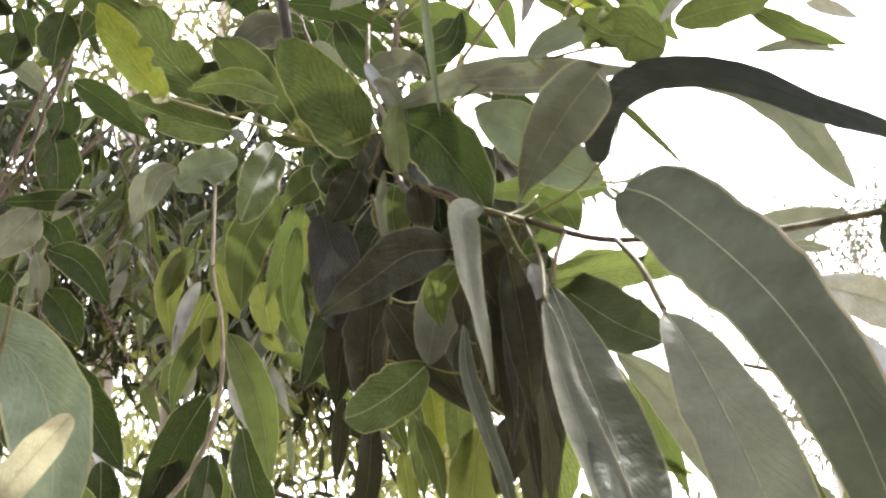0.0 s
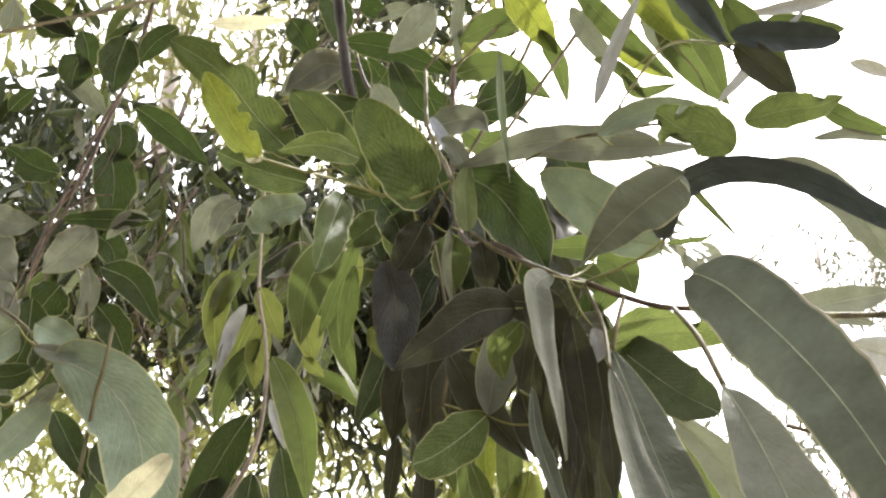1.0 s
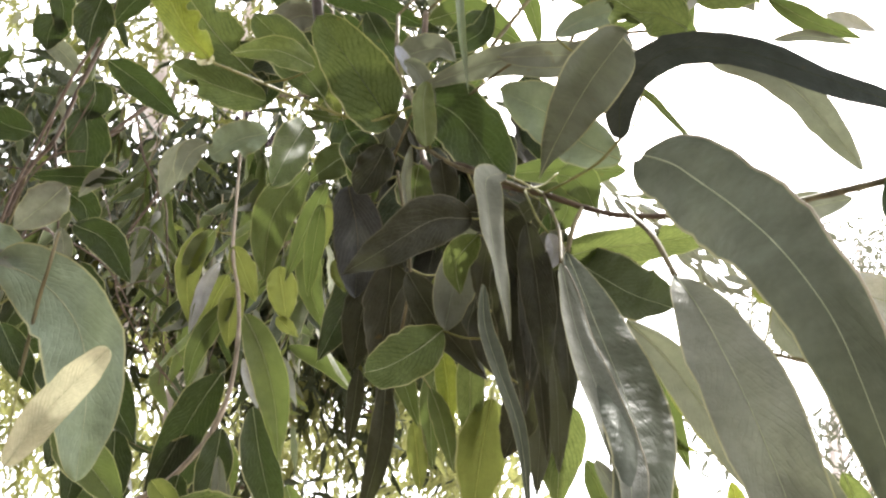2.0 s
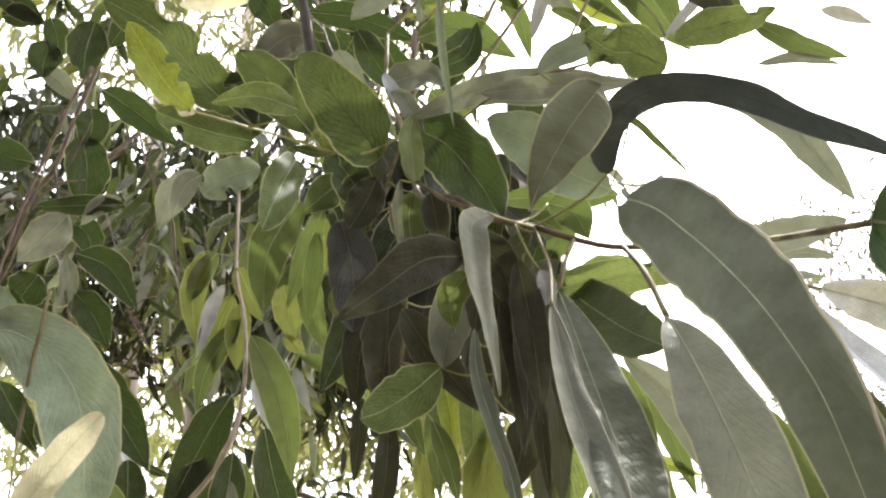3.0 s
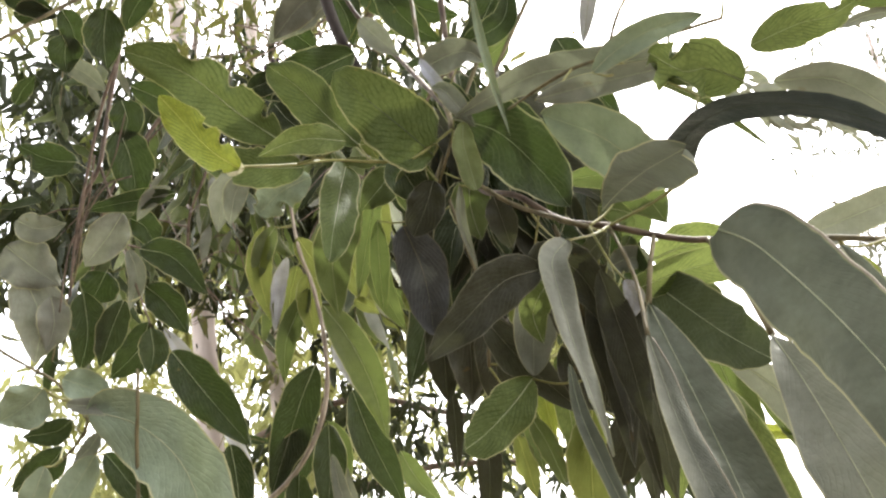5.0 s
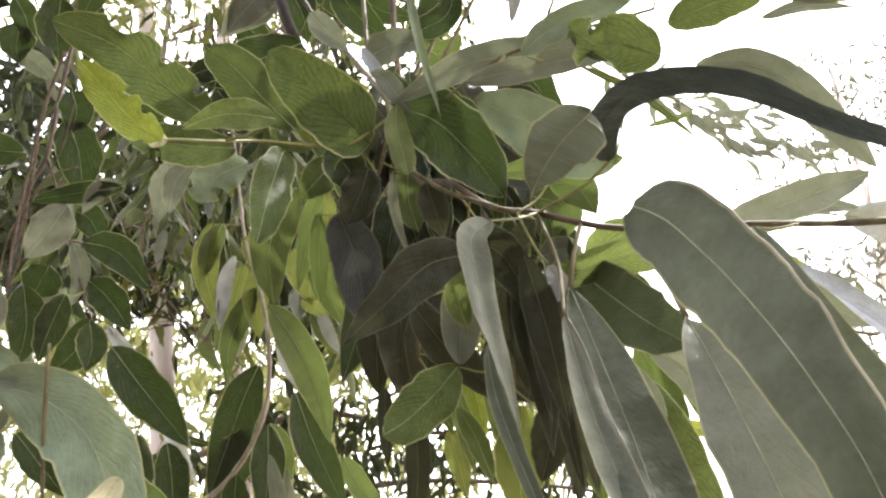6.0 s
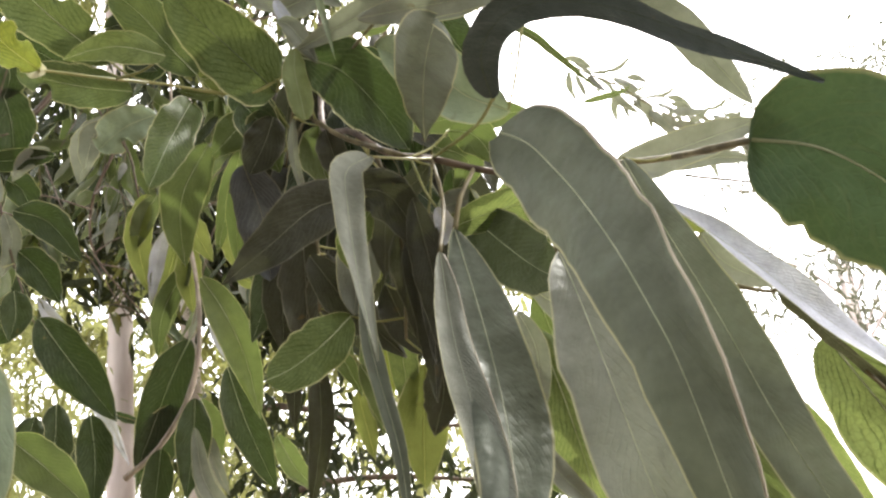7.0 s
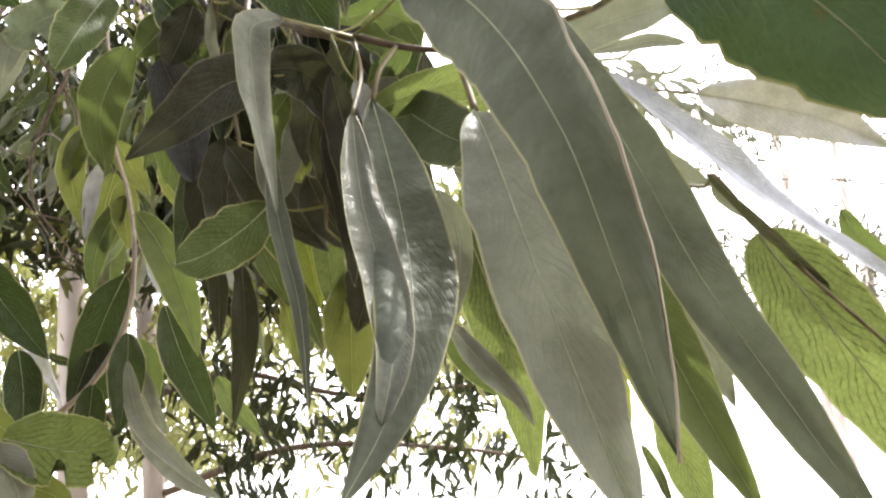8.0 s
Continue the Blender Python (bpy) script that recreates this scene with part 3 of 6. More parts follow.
leaf(spray_t, GREY, [(0.1169, 0.3113, 1.8532), (0.1401, 0.3089, 1.848), (0.1566, 0.3099, 1.8332), (0.1697, 0.3128, 1.8135), (0.1805, 0.315, 1.7955)], (-0.21, -0.8, -0.57), (-0.42, -0.83, -0.35), 0.0169, a=.5, b=.7)
leaf(spray_t, GLAUCOUS, [(0.0865, 0.3878, 1.8472), (0.0661, 0.3923, 1.8612), (0.047, 0.3939, 1.8825), (0.02, 0.4049, 1.9066)], (-0.41, -0.86, -0.32), (-0.53, -0.82, -0.21), 0.0343, a=.5, b=.6, stalk=[(0.0971, 0.3644, 1.8803), (0.0913, 0.3773, 1.8588)])
leaf(spray_t, GREEN, [(0.1018, 0.4415, 1.8762), (0.066, 0.4577, 1.8862), (0.023, 0.4837, 1.8982)], (-0.47, -0.78, -0.42), (-0.55, -0.72, -0.43), 0.0203)
leaf(spray_t, OLIVE, [(0.0418, 0.3997, 1.8402), (0.0446, 0.3366, 1.8232), (0.0491, 0.274, 1.805), (0.055, 0.2264, 1.7898)], (-0.24, 0.24, -0.94), (-0.52, 0.2, -0.83), 0.0258, a=1.15, b=.36, fold=.1, wave=.05)
leaf(spray_t, GREY, [(0.0899, 0.3817, 1.9176), (0.0548, 0.398, 1.9275), (0.0184, 0.4138, 1.9386), (-0.0354, 0.4362, 1.9313)], (-0.47, -0.69, -0.54), (-0.21, -0.73, -0.65), 0.0236, a=.5, b=.9, stalk=[(0.0896, 0.3606, 1.9165), (0.0898, 0.3722, 1.9154)])
leaf(spray_t, GREEN, [(0.077, 0.3764, 1.9025), (0.1012, 0.3742, 1.8832), (0.1119, 0.3782, 1.8739), (0.1345, 0.3875, 1.8525)], (-0.39, -0.84, -0.39), (-0.17, -0.83, -0.53), 0.0047, stalk=[(0.0748, 0.3683, 1.9012), (0.076, 0.3727, 1.9012)])
leaf(spray_t, GLAUCOUS, [(0.044, 0.3327, 1.886), (0.056, 0.329, 1.8933), (0.0743, 0.3261, 1.8995), (0.0988, 0.3252, 1.9025)], (0.03, -0.87, -0.5), (0.04, -0.8, -0.6), 0.0142, a=.5, b=.7, stalk=[(0.0668, 0.3693, 1.9078), (0.0542, 0.3492, 1.892)])
leaf(spray_t, LIT, [(0.0913, 0.2668, 1.8319), (0.0799, 0.2675, 1.8404), (0.0697, 0.2669, 1.8411), (0.0602, 0.2711, 1.8536)], (-0.41, -0.77, -0.49), (-0.63, -0.74, -0.23), 0.0235, a=.45, b=.5, bites=((.6,-1,.09),(.72,1,.05),(.88,-1,.06)))
leaf(spray_t, GREY, [(0.0153, 0.3534, 1.8884), (0.0538, 0.3528, 1.8915), (0.1052, 0.3526, 1.8946)], (0.03, -0.82, -0.58), (0.03, -0.81, -0.58), 0.0145, stalk=[(0.0388, 0.3797, 1.9179), (0.0259, 0.3652, 1.898)])
leaf(spray_t, LILAC, [(0.0404, 0.317, 1.8935), (0.0484, 0.3041, 1.9171), (0.0637, 0.2866, 1.9495)], (-0.09, -0.89, -0.45), (-0.06, -0.89, -0.45), 0.0084)
leaf(spray_t, LILAC, [(0.1221, 0.3647, 1.9355), (0.1424, 0.3537, 1.9564), (0.1753, 0.3364, 1.9893)], (-0.07, -0.91, -0.41), (-0.06, -0.91, -0.42), 0.0075, stalk=[(0.1174, 0.3601, 1.9203), (0.12, 0.3626, 1.9274)])
leaf(spray_t, LIT, [(0.0963, 0.2651, 1.8456), (0.1133, 0.2588, 1.8476), (0.1238, 0.2542, 1.846), (0.136, 0.2521, 1.8505)], (-0.22, -0.78, -0.58), (0.03, -0.87, -0.49), 0.0160, bites=((.75,-1,.07),))
leaf(spray_t, GREEN, [(0.1517, 0.3156, 1.9019), (0.1747, 0.3215, 1.8923), (0.2022, 0.3261, 1.8856)], (-0.12, -0.68, -0.72), (-0.06, -0.71, -0.7), 0.0109)
leaf(spray_t, GREY, [(0.1555, 0.3263, 1.8828), (0.175, 0.3252, 1.8857), (0.1993, 0.3275, 1.8829)], (0.04, -0.84, -0.55), (-0.01, -0.75, -0.66), 0.0060)

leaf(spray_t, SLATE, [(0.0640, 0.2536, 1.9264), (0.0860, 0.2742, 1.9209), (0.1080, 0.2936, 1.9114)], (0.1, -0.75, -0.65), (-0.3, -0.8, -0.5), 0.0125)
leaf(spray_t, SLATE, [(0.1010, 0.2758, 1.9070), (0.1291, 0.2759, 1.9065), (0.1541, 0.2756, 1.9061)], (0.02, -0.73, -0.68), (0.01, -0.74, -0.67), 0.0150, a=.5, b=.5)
leaf(spray_t, DULL, [(0.1060, 0.2832, 1.9068), (0.1184, 0.2814, 1.8901), (0.1293, 0.2794, 1.8729)], (-0.6, -0.75, -0.28), (-0.61, -0.75, -0.26), 0.0165, a=.5, b=.6)
twig(spray_t, [(0.0690, 0.3690, 1.9430), (0.0800, 0.3100, 1.9300), (0.1060, 0.2832, 1.9068)], 0.0009, .0007)
twig(spray_t, [(0.0574, 0.3705, 1.9156), (0.0640, 0.3700, 1.9330), (0.0690, 0.3690, 1.9430)], 0.0010, .0009)

spray_u = branch("upper eucalyptus branch with yellow-green backlit leaves")
twig(spray_u, [(0.1016, 0.4699, 2.2396), (0.1858, 0.5457, 2.3727), (0.23, 0.5615, 2.5057)], 0.0014, 0.003)
twig(spray_u, [(0.1016, 0.4699, 2.2396), (0.0816, 0.5506, 2.1962), (0.0426, 0.5881, 2.2091), (0.0101, 0.6085, 2.2119)], 0.0016, .001)
twig(spray_u, [(0.1016, 0.4699, 2.2396), (0.1296, 0.4712, 2.0944), (0.1483, 0.4713, 2.054), (0.1577, 0.4799, 2.0389)], 0.0013, .0008)
twig(spray_u, [(0.1562, 0.3684, 2.1163), (0.1387, 0.3703, 2.0294), (0.1483, 0.3587, 1.9888), (0.1353, 0.3613, 1.9629)], 0.0013, .0008)
leaf(spray_u, YELLOW, [(0.0965, 0.4534, 2.1249), (0.1271, 0.4604, 2.0931), (0.1585, 0.4721, 2.0737)], (-0.38, -0.75, -0.54), (-0.18, -0.69, -0.7), 0.0253, stalk=[(0.1228, 0.4709, 2.1301), (0.1083, 0.4612, 2.1247)])
leaf(spray_u, YELLOW, [(0.0056, 0.5372, 2.2164), (0.0311, 0.5556, 2.1846), (0.0554, 0.5726, 2.1552)], (-0.16, -0.79, -0.59), (-0.16, -0.79, -0.59), 0.0354)
leaf(spray_u, GREEN, [(0.0247, 0.6104, 2.2297), (-0.0073, 0.6109, 2.2273), (-0.0404, 0.6192, 2.2106)], (0.04, -0.72, -0.69), (0.12, -0.77, -0.63), 0.0327, stalk=[(0.0186, 0.6032, 2.2111), (0.0219, 0.6072, 2.2197)])
leaf(spray_u, GREEN, [(-0.0414, 0.6273, 2.1753), (-0.0002, 0.6238, 2.1837), (0.0574, 0.6401, 2.1575)], (0.07, -0.77, -0.64), (-0.07, -0.77, -0.64), 0.0334)
leaf(spray_u, GREEN, [(0.0557, 0.4688, 2.1362), (0.0969, 0.4883, 2.1031), (0.1428, 0.5068, 2.0723)], (-0.19, -0.73, -0.66), (-0.17, -0.72, -0.68), 0.0197)
leaf(spray_u, GREEN, [(0.1204, 0.4689, 2.098), (0.1489, 0.4846, 2.0714), (0.1829, 0.5013, 2.043)], (-0.23, -0.72, -0.66), (-0.21, -0.71, -0.67), 0.0237, stalk=[(0.1286, 0.4712, 2.0996), (0.1241, 0.4699, 2.0981)])
leaf(spray_u, YELLOW, [(0.091, 0.5057, 2.1127), (0.1156, 0.5129, 2.1011), (0.1476, 0.5212, 2.0877)], (-0.12, -0.71, -0.69), (-0.1, -0.71, -0.69), 0.0193, stalk=[(0.1249, 0.471, 2.1189), (0.1063, 0.4901, 2.1116)])
leaf(spray_u, GREEN, [(0.0986, 0.3592, 2.0266), (0.1252, 0.3701, 2.0085), (0.1497, 0.3777, 1.996)], (-0.21, -0.67, -0.71), (-0.16, -0.66, -0.73), 0.0251, stalk=[(0.1387, 0.3703, 2.0294), (0.1166, 0.3642, 2.0245)])
leaf(spray_u, GREEN, [(0.1239, 0.3345, 1.99), (0.1453, 0.347, 1.9685), (0.1696, 0.3618, 1.9433)], (-0.28, -0.68, -0.68), (-0.29, -0.68, -0.67), 0.0212, stalk=[(0.1449, 0.3594, 1.982), (0.1334, 0.3457, 1.9837)])
leaf(spray_u, GREEN, [(0.1621, 0.3711, 2.0085), (0.1881, 0.3739, 2.0048), (0.2156, 0.3737, 2.0066)], (-0.03, -0.68, -0.74), (0.04, -0.73, -0.68), 0.0192, stalk=[(0.1441, 0.3637, 2.0063), (0.154, 0.3678, 2.0059)])
leaf(spray_u, GREEN, [(0.125, 0.4073, 2.0445), (0.1441, 0.421, 2.0207), (0.1552, 0.4357, 1.9948)], (-0.27, -0.72, -0.64), (-0.3, -0.77, -0.57), 0.0161, stalk=[(0.1409, 0.37, 2.0405), (0.1321, 0.3905, 2.0394)])
leaf(spray_u, GREEN, [(0.0368, 0.5608, 2.1755), (0.0567, 0.5765, 2.1482), (0.0661, 0.5948, 2.1158)], (-0.16, -0.8, -0.58), (-0.15, -0.84, -0.52), 0.0182, stalk=[(0.0581, 0.5732, 2.204), (0.0464, 0.5664, 2.1853)])
leaf(spray_u, GREY, [(0.0597, 0.5136, 2.1586), (0.0809, 0.5284, 2.1332), (0.1069, 0.5407, 2.1123)], (-0.2, -0.77, -0.61), (-0.17, -0.74, -0.65), 0.0201)
leaf(spray_u, GREY, [(0.1192, 0.4725, 2.1328), (0.1296, 0.4862, 2.1086), (0.1448, 0.5022, 2.0806)], (-0.27, -0.78, -0.56), (-0.27, -0.77, -0.58), 0.0281, stalk=[(0.1221, 0.4709, 2.1334), (0.1205, 0.4718, 2.1328)])
leaf(spray_u, GREEN, [(0.0981, 0.5043, 2.0744), (0.1127, 0.5112, 2.0627), (0.1452, 0.5079, 2.0703)], (-0.17, -0.74, -0.65), (0.06, -0.81, -0.59), 0.0103, stalk=[(0.1318, 0.4712, 2.0898), (0.1133, 0.4894, 2.0774)])
leaf(spray_u, GREEN, [(0.0742, 0.4973, 2.0857), (0.098, 0.502, 2.0785), (0.12, 0.5146, 2.0569)], (-0.06, -0.73, -0.69), (-0.19, -0.75, -0.63), 0.0113)
leaf(spray_u, LILAC, [(0.2309, 0.4009, 2.0615), (0.199, 0.4037, 2.0548), (0.159, 0.4064, 2.0478)], (0.07, -0.76, -0.64), (0.06, -0.75, -0.66), 0.0097)
leaf(spray_u, LILAC, [(0.3745, 0.6549, 2.2297), (0.3988, 0.658, 2.2255), (0.4294, 0.664, 2.2162)], (-0.04, -0.69, -0.73), (-0.1, -0.66, -0.75), 0.0157)
leaf(spray_u, GREEN, [(-0.0328, 0.6853, 2.1537), (-0.0081, 0.6942, 2.1389), (0.0155, 0.687, 2.1532)], (-0.05, -0.82, -0.57), (0.07, -0.84, -0.54), 0.0302)
leaf(spray_u, YOUNG, [(-0.0396, 0.6355, 2.2431), (-0.0236, 0.6473, 2.2227), (0.0014, 0.6591, 2.2027)], (-0.1, -0.83, -0.56), (-0.1, -0.8, -0.6), 0.0181)
leaf(spray_u, GREY, [(0.1554, 0.38, 1.992), (0.1745, 0.39, 1.9752), (0.1803, 0.3936, 1.969)], (-0.26, -0.68, -0.69), (-0.29, -0.69, -0.67), 0.0166, stalk=[(0.1467, 0.3606, 1.9955), (0.1515, 0.3713, 1.9919)])

spray_b = branch("eucalyptus side twig with broad green leaves and one chewed yellow leaf")
twig(spray_b, [(-0.0721, 0.6253, 2.1791), (0.0119, 0.6731, 2.3673), (0.0558, 0.661, 2.5555)], 0.0014, 0.003)
twig(spray_b, [(-0.0375, 0.4626, 1.9386), (-0.065, 0.4566, 1.9195), (-0.0854, 0.4455, 1.9156), (-0.1094, 0.4236, 1.9109), (-0.1264, 0.3859, 1.893), (-0.1437, 0.3611, 1.8837), (-0.1466, 0.3564, 1.8812)], 0.0009, .0008)
twig(spray_b, [(-0.0721, 0.6253, 2.1791), (-0.0622, 0.5639, 2.061), (-0.0421, 0.4923, 1.972), (-0.0375, 0.4626, 1.9386)], 0.0018, .0018)
leaf(spray_b, FRESH, [(-0.0523, 0.4659, 1.9241), (-0.0660, 0.4411, 1.9324), (-0.0817, 0.4173, 1.9423), (-0.0982, 0.3951, 1.9541)], (0.43, -0.6, -0.66), (0.35, -0.63, -0.69), 0.0460, outline=((0, 0), (.04, .5), (.14, .88), (.3, 1), (.5, .95), (.72, .78), (.88, .58), (.96, .36), (1, 0)), rib=RIB_DARK, wave=.06, fold=.15, stalk=[(-0.0515, 0.4595, 1.9289), (-0.0472, 0.4526, 1.9236)])
leaf(spray_b, FRESH, [(-0.0981, 0.4488, 1.932), (-0.1173, 0.4484, 1.9567), (-0.1353, 0.4478, 1.9819), (-0.1564, 0.448, 2.0044)], (-0.13, -0.98, -0.12), (-0.18, -0.97, -0.16), 0.0326, a=.5, b=.55, stalk=[(-0.0889, 0.4424, 1.9149), (-0.0939, 0.4459, 1.9227)])
leaf(spray_b, LIT, [(-0.0907, 0.377, 1.8969), (-0.1054, 0.361, 1.8931), (-0.118, 0.3557, 1.8898), (-0.1323, 0.3517, 1.8829)], (0.7, -0.53, -0.48), (0.43, -0.8, -0.42), 0.0177, stalk=[(-0.1235, 0.3922, 1.896), (-0.1055, 0.3838, 1.8936)])
leaf(spray_b, FRESH, [(-0.1321, 0.4330, 1.9144), (-0.1495, 0.4219, 1.9122), (-0.1667, 0.4104, 1.9115), (-0.1837, 0.3982, 1.9130)], (0.51, -0.71, -0.49), (0.47, -0.71, -0.52), 0.0261, a=.5, b=.5, bites=((.75,-1,.07),))
leaf(spray_b, FRESH, [(-0.1428, 0.4236, 1.9311), (-0.1647, 0.4098, 1.9479), (-0.1866, 0.385, 1.9654), (-0.217, 0.3672, 1.9766)], (0.2, -0.87, -0.45), (0.27, -0.8, -0.53), 0.0363, a=.5, b=.6, stalk=[(-0.1111, 0.4197, 1.9091), (-0.1286, 0.4219, 1.9181)], bites=((.15, 1, .03, .6), (.42, 1, .04, .4), (.68, 1, .07, .45)))
leaf(spray_b, YELLOW, [(-0.1419, 0.348, 1.8761), (-0.1513, 0.3342, 1.8819), (-0.16, 0.3236, 1.8935), (-0.1664, 0.3089, 1.9023)], (0.51, -0.6, -0.61), (0.46, -0.6, -0.66), 0.0206, a=.5, b=.6, stalk=[(-0.1466, 0.3564, 1.8812), (-0.144, 0.3518, 1.8775)], bites=((.3, 1, .06, .4), (.52, 1, .05, .5), (.15, -1, .04, .3)))
leaf(spray_b, DRY, [(-0.1406, 0.3527, 1.8782), (-0.145, 0.3521, 1.8787), (-0.1503, 0.3522, 1.8771)], (0.07, -0.89, -0.46), (0.14, -0.83, -0.54), 0.0078, a=.4, b=.4, stalk=[(-0.1466, 0.3564, 1.8812), (-0.1433, 0.3543, 1.8789)])
leaf(spray_b, FRESH, [(-0.1181, 0.4943, 1.9413), (-0.1185, 0.4720, 1.9103), (-0.1187, 0.4509, 1.8794), (-0.1189, 0.4317, 1.8480)], (0.45, -0.8, -0.3), (0.4, -0.85, -0.3), 0.0290, a=.42, b=.5)
leaf(spray_b, GREEN, [(-0.0896, 0.5472, 1.9578), (-0.1045, 0.5499, 1.9472), (-0.1223, 0.5541, 1.9319)], (0.16, -0.88, -0.44), (0.16, -0.88, -0.44), 0.0279)
leaf(spray_b, GREEN, [(-0.1271, 0.5591, 1.9457), (-0.1513, 0.5719, 1.9067), (-0.1568, 0.5984, 1.8641)], (0.2, -0.89, -0.41), (0.21, -0.82, -0.54), 0.0347)
leaf(spray_b, GREEN, [(-0.1242, 0.6403, 1.987), (-0.1388, 0.6604, 1.9591), (-0.1583, 0.6798, 1.9036)], (0.08, -0.79, -0.61), (0.19, -0.9, -0.38), 0.0203)
leaf(spray_b, GLAUCOUS, [(-0.1494, 0.5134, 1.9476), (-0.1715, 0.5142, 1.9403), (-0.1912, 0.5175, 1.9269)], (0.13, -0.86, -0.49), (0.2, -0.85, -0.5), 0.0290, a=.5, b=.45, bites=((.62, -1, .09, .6), (.86, 1, .06, .4)))
leaf(spray_b, GREY, [(-0.2336, 0.6209, 2.0116), (-0.2479, 0.6235, 2.0013), (-0.2584, 0.633, 1.9741)], (0.22, -0.83, -0.52), (0.33, -0.85, -0.42), 0.0221)
leaf(spray_b, YOUNG, [(-0.1057, 0.4753, 1.9453), (-0.0988, 0.4734, 1.9518), (-0.0919, 0.4807, 1.9345)], (0.21, -0.86, -0.46), (0.11, -0.93, -0.35), 0.0155, stalk=[(-0.0843, 0.4462, 1.9158), (-0.0961, 0.4622, 1.9283)])
leaf(spray_b, GREEN, [(-0.0887, 0.4631, 1.925), (-0.0999, 0.4618, 1.9256), (-0.1144, 0.4593, 1.9287)], (0.07, -0.88, -0.47), (0.06, -0.89, -0.45), 0.0083, stalk=[(-0.0793, 0.4488, 1.9167), (-0.0845, 0.4567, 1.9198)])
leaf(spray_b, DARK, [(-0.1877, 0.5597, 2.0423), (-0.1802, 0.5649, 2.0303), (-0.1721, 0.5685, 2.0227)], (0.14, -0.94, -0.33), (0.08, -0.93, -0.36), 0.0281)
leaf(spray_b, DARK, [(-0.209, 0.5525, 2.0558), (-0.1894, 0.5526, 2.0602), (-0.1652, 0.5534, 2.0641)], (0.13, -0.8, -0.58), (0.12, -0.81, -0.58), 0.0211)
leaf(spray_b, DARK, [(-0.0902, 0.5169, 1.9525), (-0.0799, 0.5228, 1.9395), (-0.072, 0.5406, 1.923)], (0.07, -0.93, -0.37), (0.23, -0.72, -0.66), 0.0313)
leaf(spray_b, DARK, [(-0.1183, 0.5640, 2.0803), (-0.1527, 0.5630, 2.0701), (-0.2058, 0.5569, 2.0547)], (0.19, -0.8, -0.56), (0.25, -0.8, -0.55), 0.0384, a=.5, b=.6)
leaf(spray_b, DARK, [(-0.1658, 0.5646, 2.0625), (-0.1811, 0.5741, 2.0411), (-0.1982, 0.5792, 2.0237)], (0.24, -0.81, -0.53), (0.26, -0.82, -0.51), 0.0360, a=.5, b=.6)
leaf(spray_b, DARK, [(-0.1039, 0.5587, 2.0018), (-0.0929, 0.5774, 1.9710), (-0.0932, 0.5924, 1.9399)], (0.15, -0.87, -0.47), (0.14, -0.89, -0.43), 0.0360, a=.5, b=.6)
leaf(spray_b, DULL, [(-0.0543, 0.4655, 1.9057), (-0.0616, 0.4714, 1.8913), (-0.0727, 0.4776, 1.8737)], (0.11, -0.9, -0.43), (0.13, -0.91, -0.4), 0.0260, a=.5, b=.6)

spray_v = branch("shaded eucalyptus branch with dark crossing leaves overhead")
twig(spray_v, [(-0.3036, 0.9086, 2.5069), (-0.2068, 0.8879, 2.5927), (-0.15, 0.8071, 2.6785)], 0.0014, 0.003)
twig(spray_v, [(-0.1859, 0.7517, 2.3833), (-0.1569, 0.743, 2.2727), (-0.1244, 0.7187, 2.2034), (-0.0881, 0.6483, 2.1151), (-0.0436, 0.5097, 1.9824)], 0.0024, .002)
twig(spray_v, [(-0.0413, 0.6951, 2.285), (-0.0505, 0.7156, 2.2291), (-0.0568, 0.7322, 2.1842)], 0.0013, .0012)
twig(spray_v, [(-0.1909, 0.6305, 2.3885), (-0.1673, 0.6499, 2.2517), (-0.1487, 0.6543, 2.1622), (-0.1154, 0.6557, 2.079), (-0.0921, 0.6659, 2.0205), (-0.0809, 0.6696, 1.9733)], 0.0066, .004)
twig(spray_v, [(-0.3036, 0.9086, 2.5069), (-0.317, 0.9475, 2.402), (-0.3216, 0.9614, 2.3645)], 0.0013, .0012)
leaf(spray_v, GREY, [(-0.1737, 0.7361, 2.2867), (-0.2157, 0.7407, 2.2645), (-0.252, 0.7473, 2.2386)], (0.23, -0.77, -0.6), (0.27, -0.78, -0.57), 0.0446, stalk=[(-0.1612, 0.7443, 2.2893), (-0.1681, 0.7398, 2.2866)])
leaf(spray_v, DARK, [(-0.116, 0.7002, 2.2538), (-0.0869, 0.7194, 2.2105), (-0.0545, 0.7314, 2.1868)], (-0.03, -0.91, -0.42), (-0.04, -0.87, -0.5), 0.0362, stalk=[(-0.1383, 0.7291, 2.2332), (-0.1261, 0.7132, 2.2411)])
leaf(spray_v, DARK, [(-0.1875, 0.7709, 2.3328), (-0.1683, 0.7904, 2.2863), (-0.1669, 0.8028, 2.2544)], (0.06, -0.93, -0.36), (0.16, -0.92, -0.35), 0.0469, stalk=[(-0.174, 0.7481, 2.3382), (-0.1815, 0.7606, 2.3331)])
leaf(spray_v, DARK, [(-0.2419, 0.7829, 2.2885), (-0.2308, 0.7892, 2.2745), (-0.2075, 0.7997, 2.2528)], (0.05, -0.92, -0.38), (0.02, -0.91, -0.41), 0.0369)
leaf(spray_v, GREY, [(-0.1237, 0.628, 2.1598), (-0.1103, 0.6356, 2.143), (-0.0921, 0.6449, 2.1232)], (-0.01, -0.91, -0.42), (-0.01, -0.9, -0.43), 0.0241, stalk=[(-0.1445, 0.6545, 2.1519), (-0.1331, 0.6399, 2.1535)])
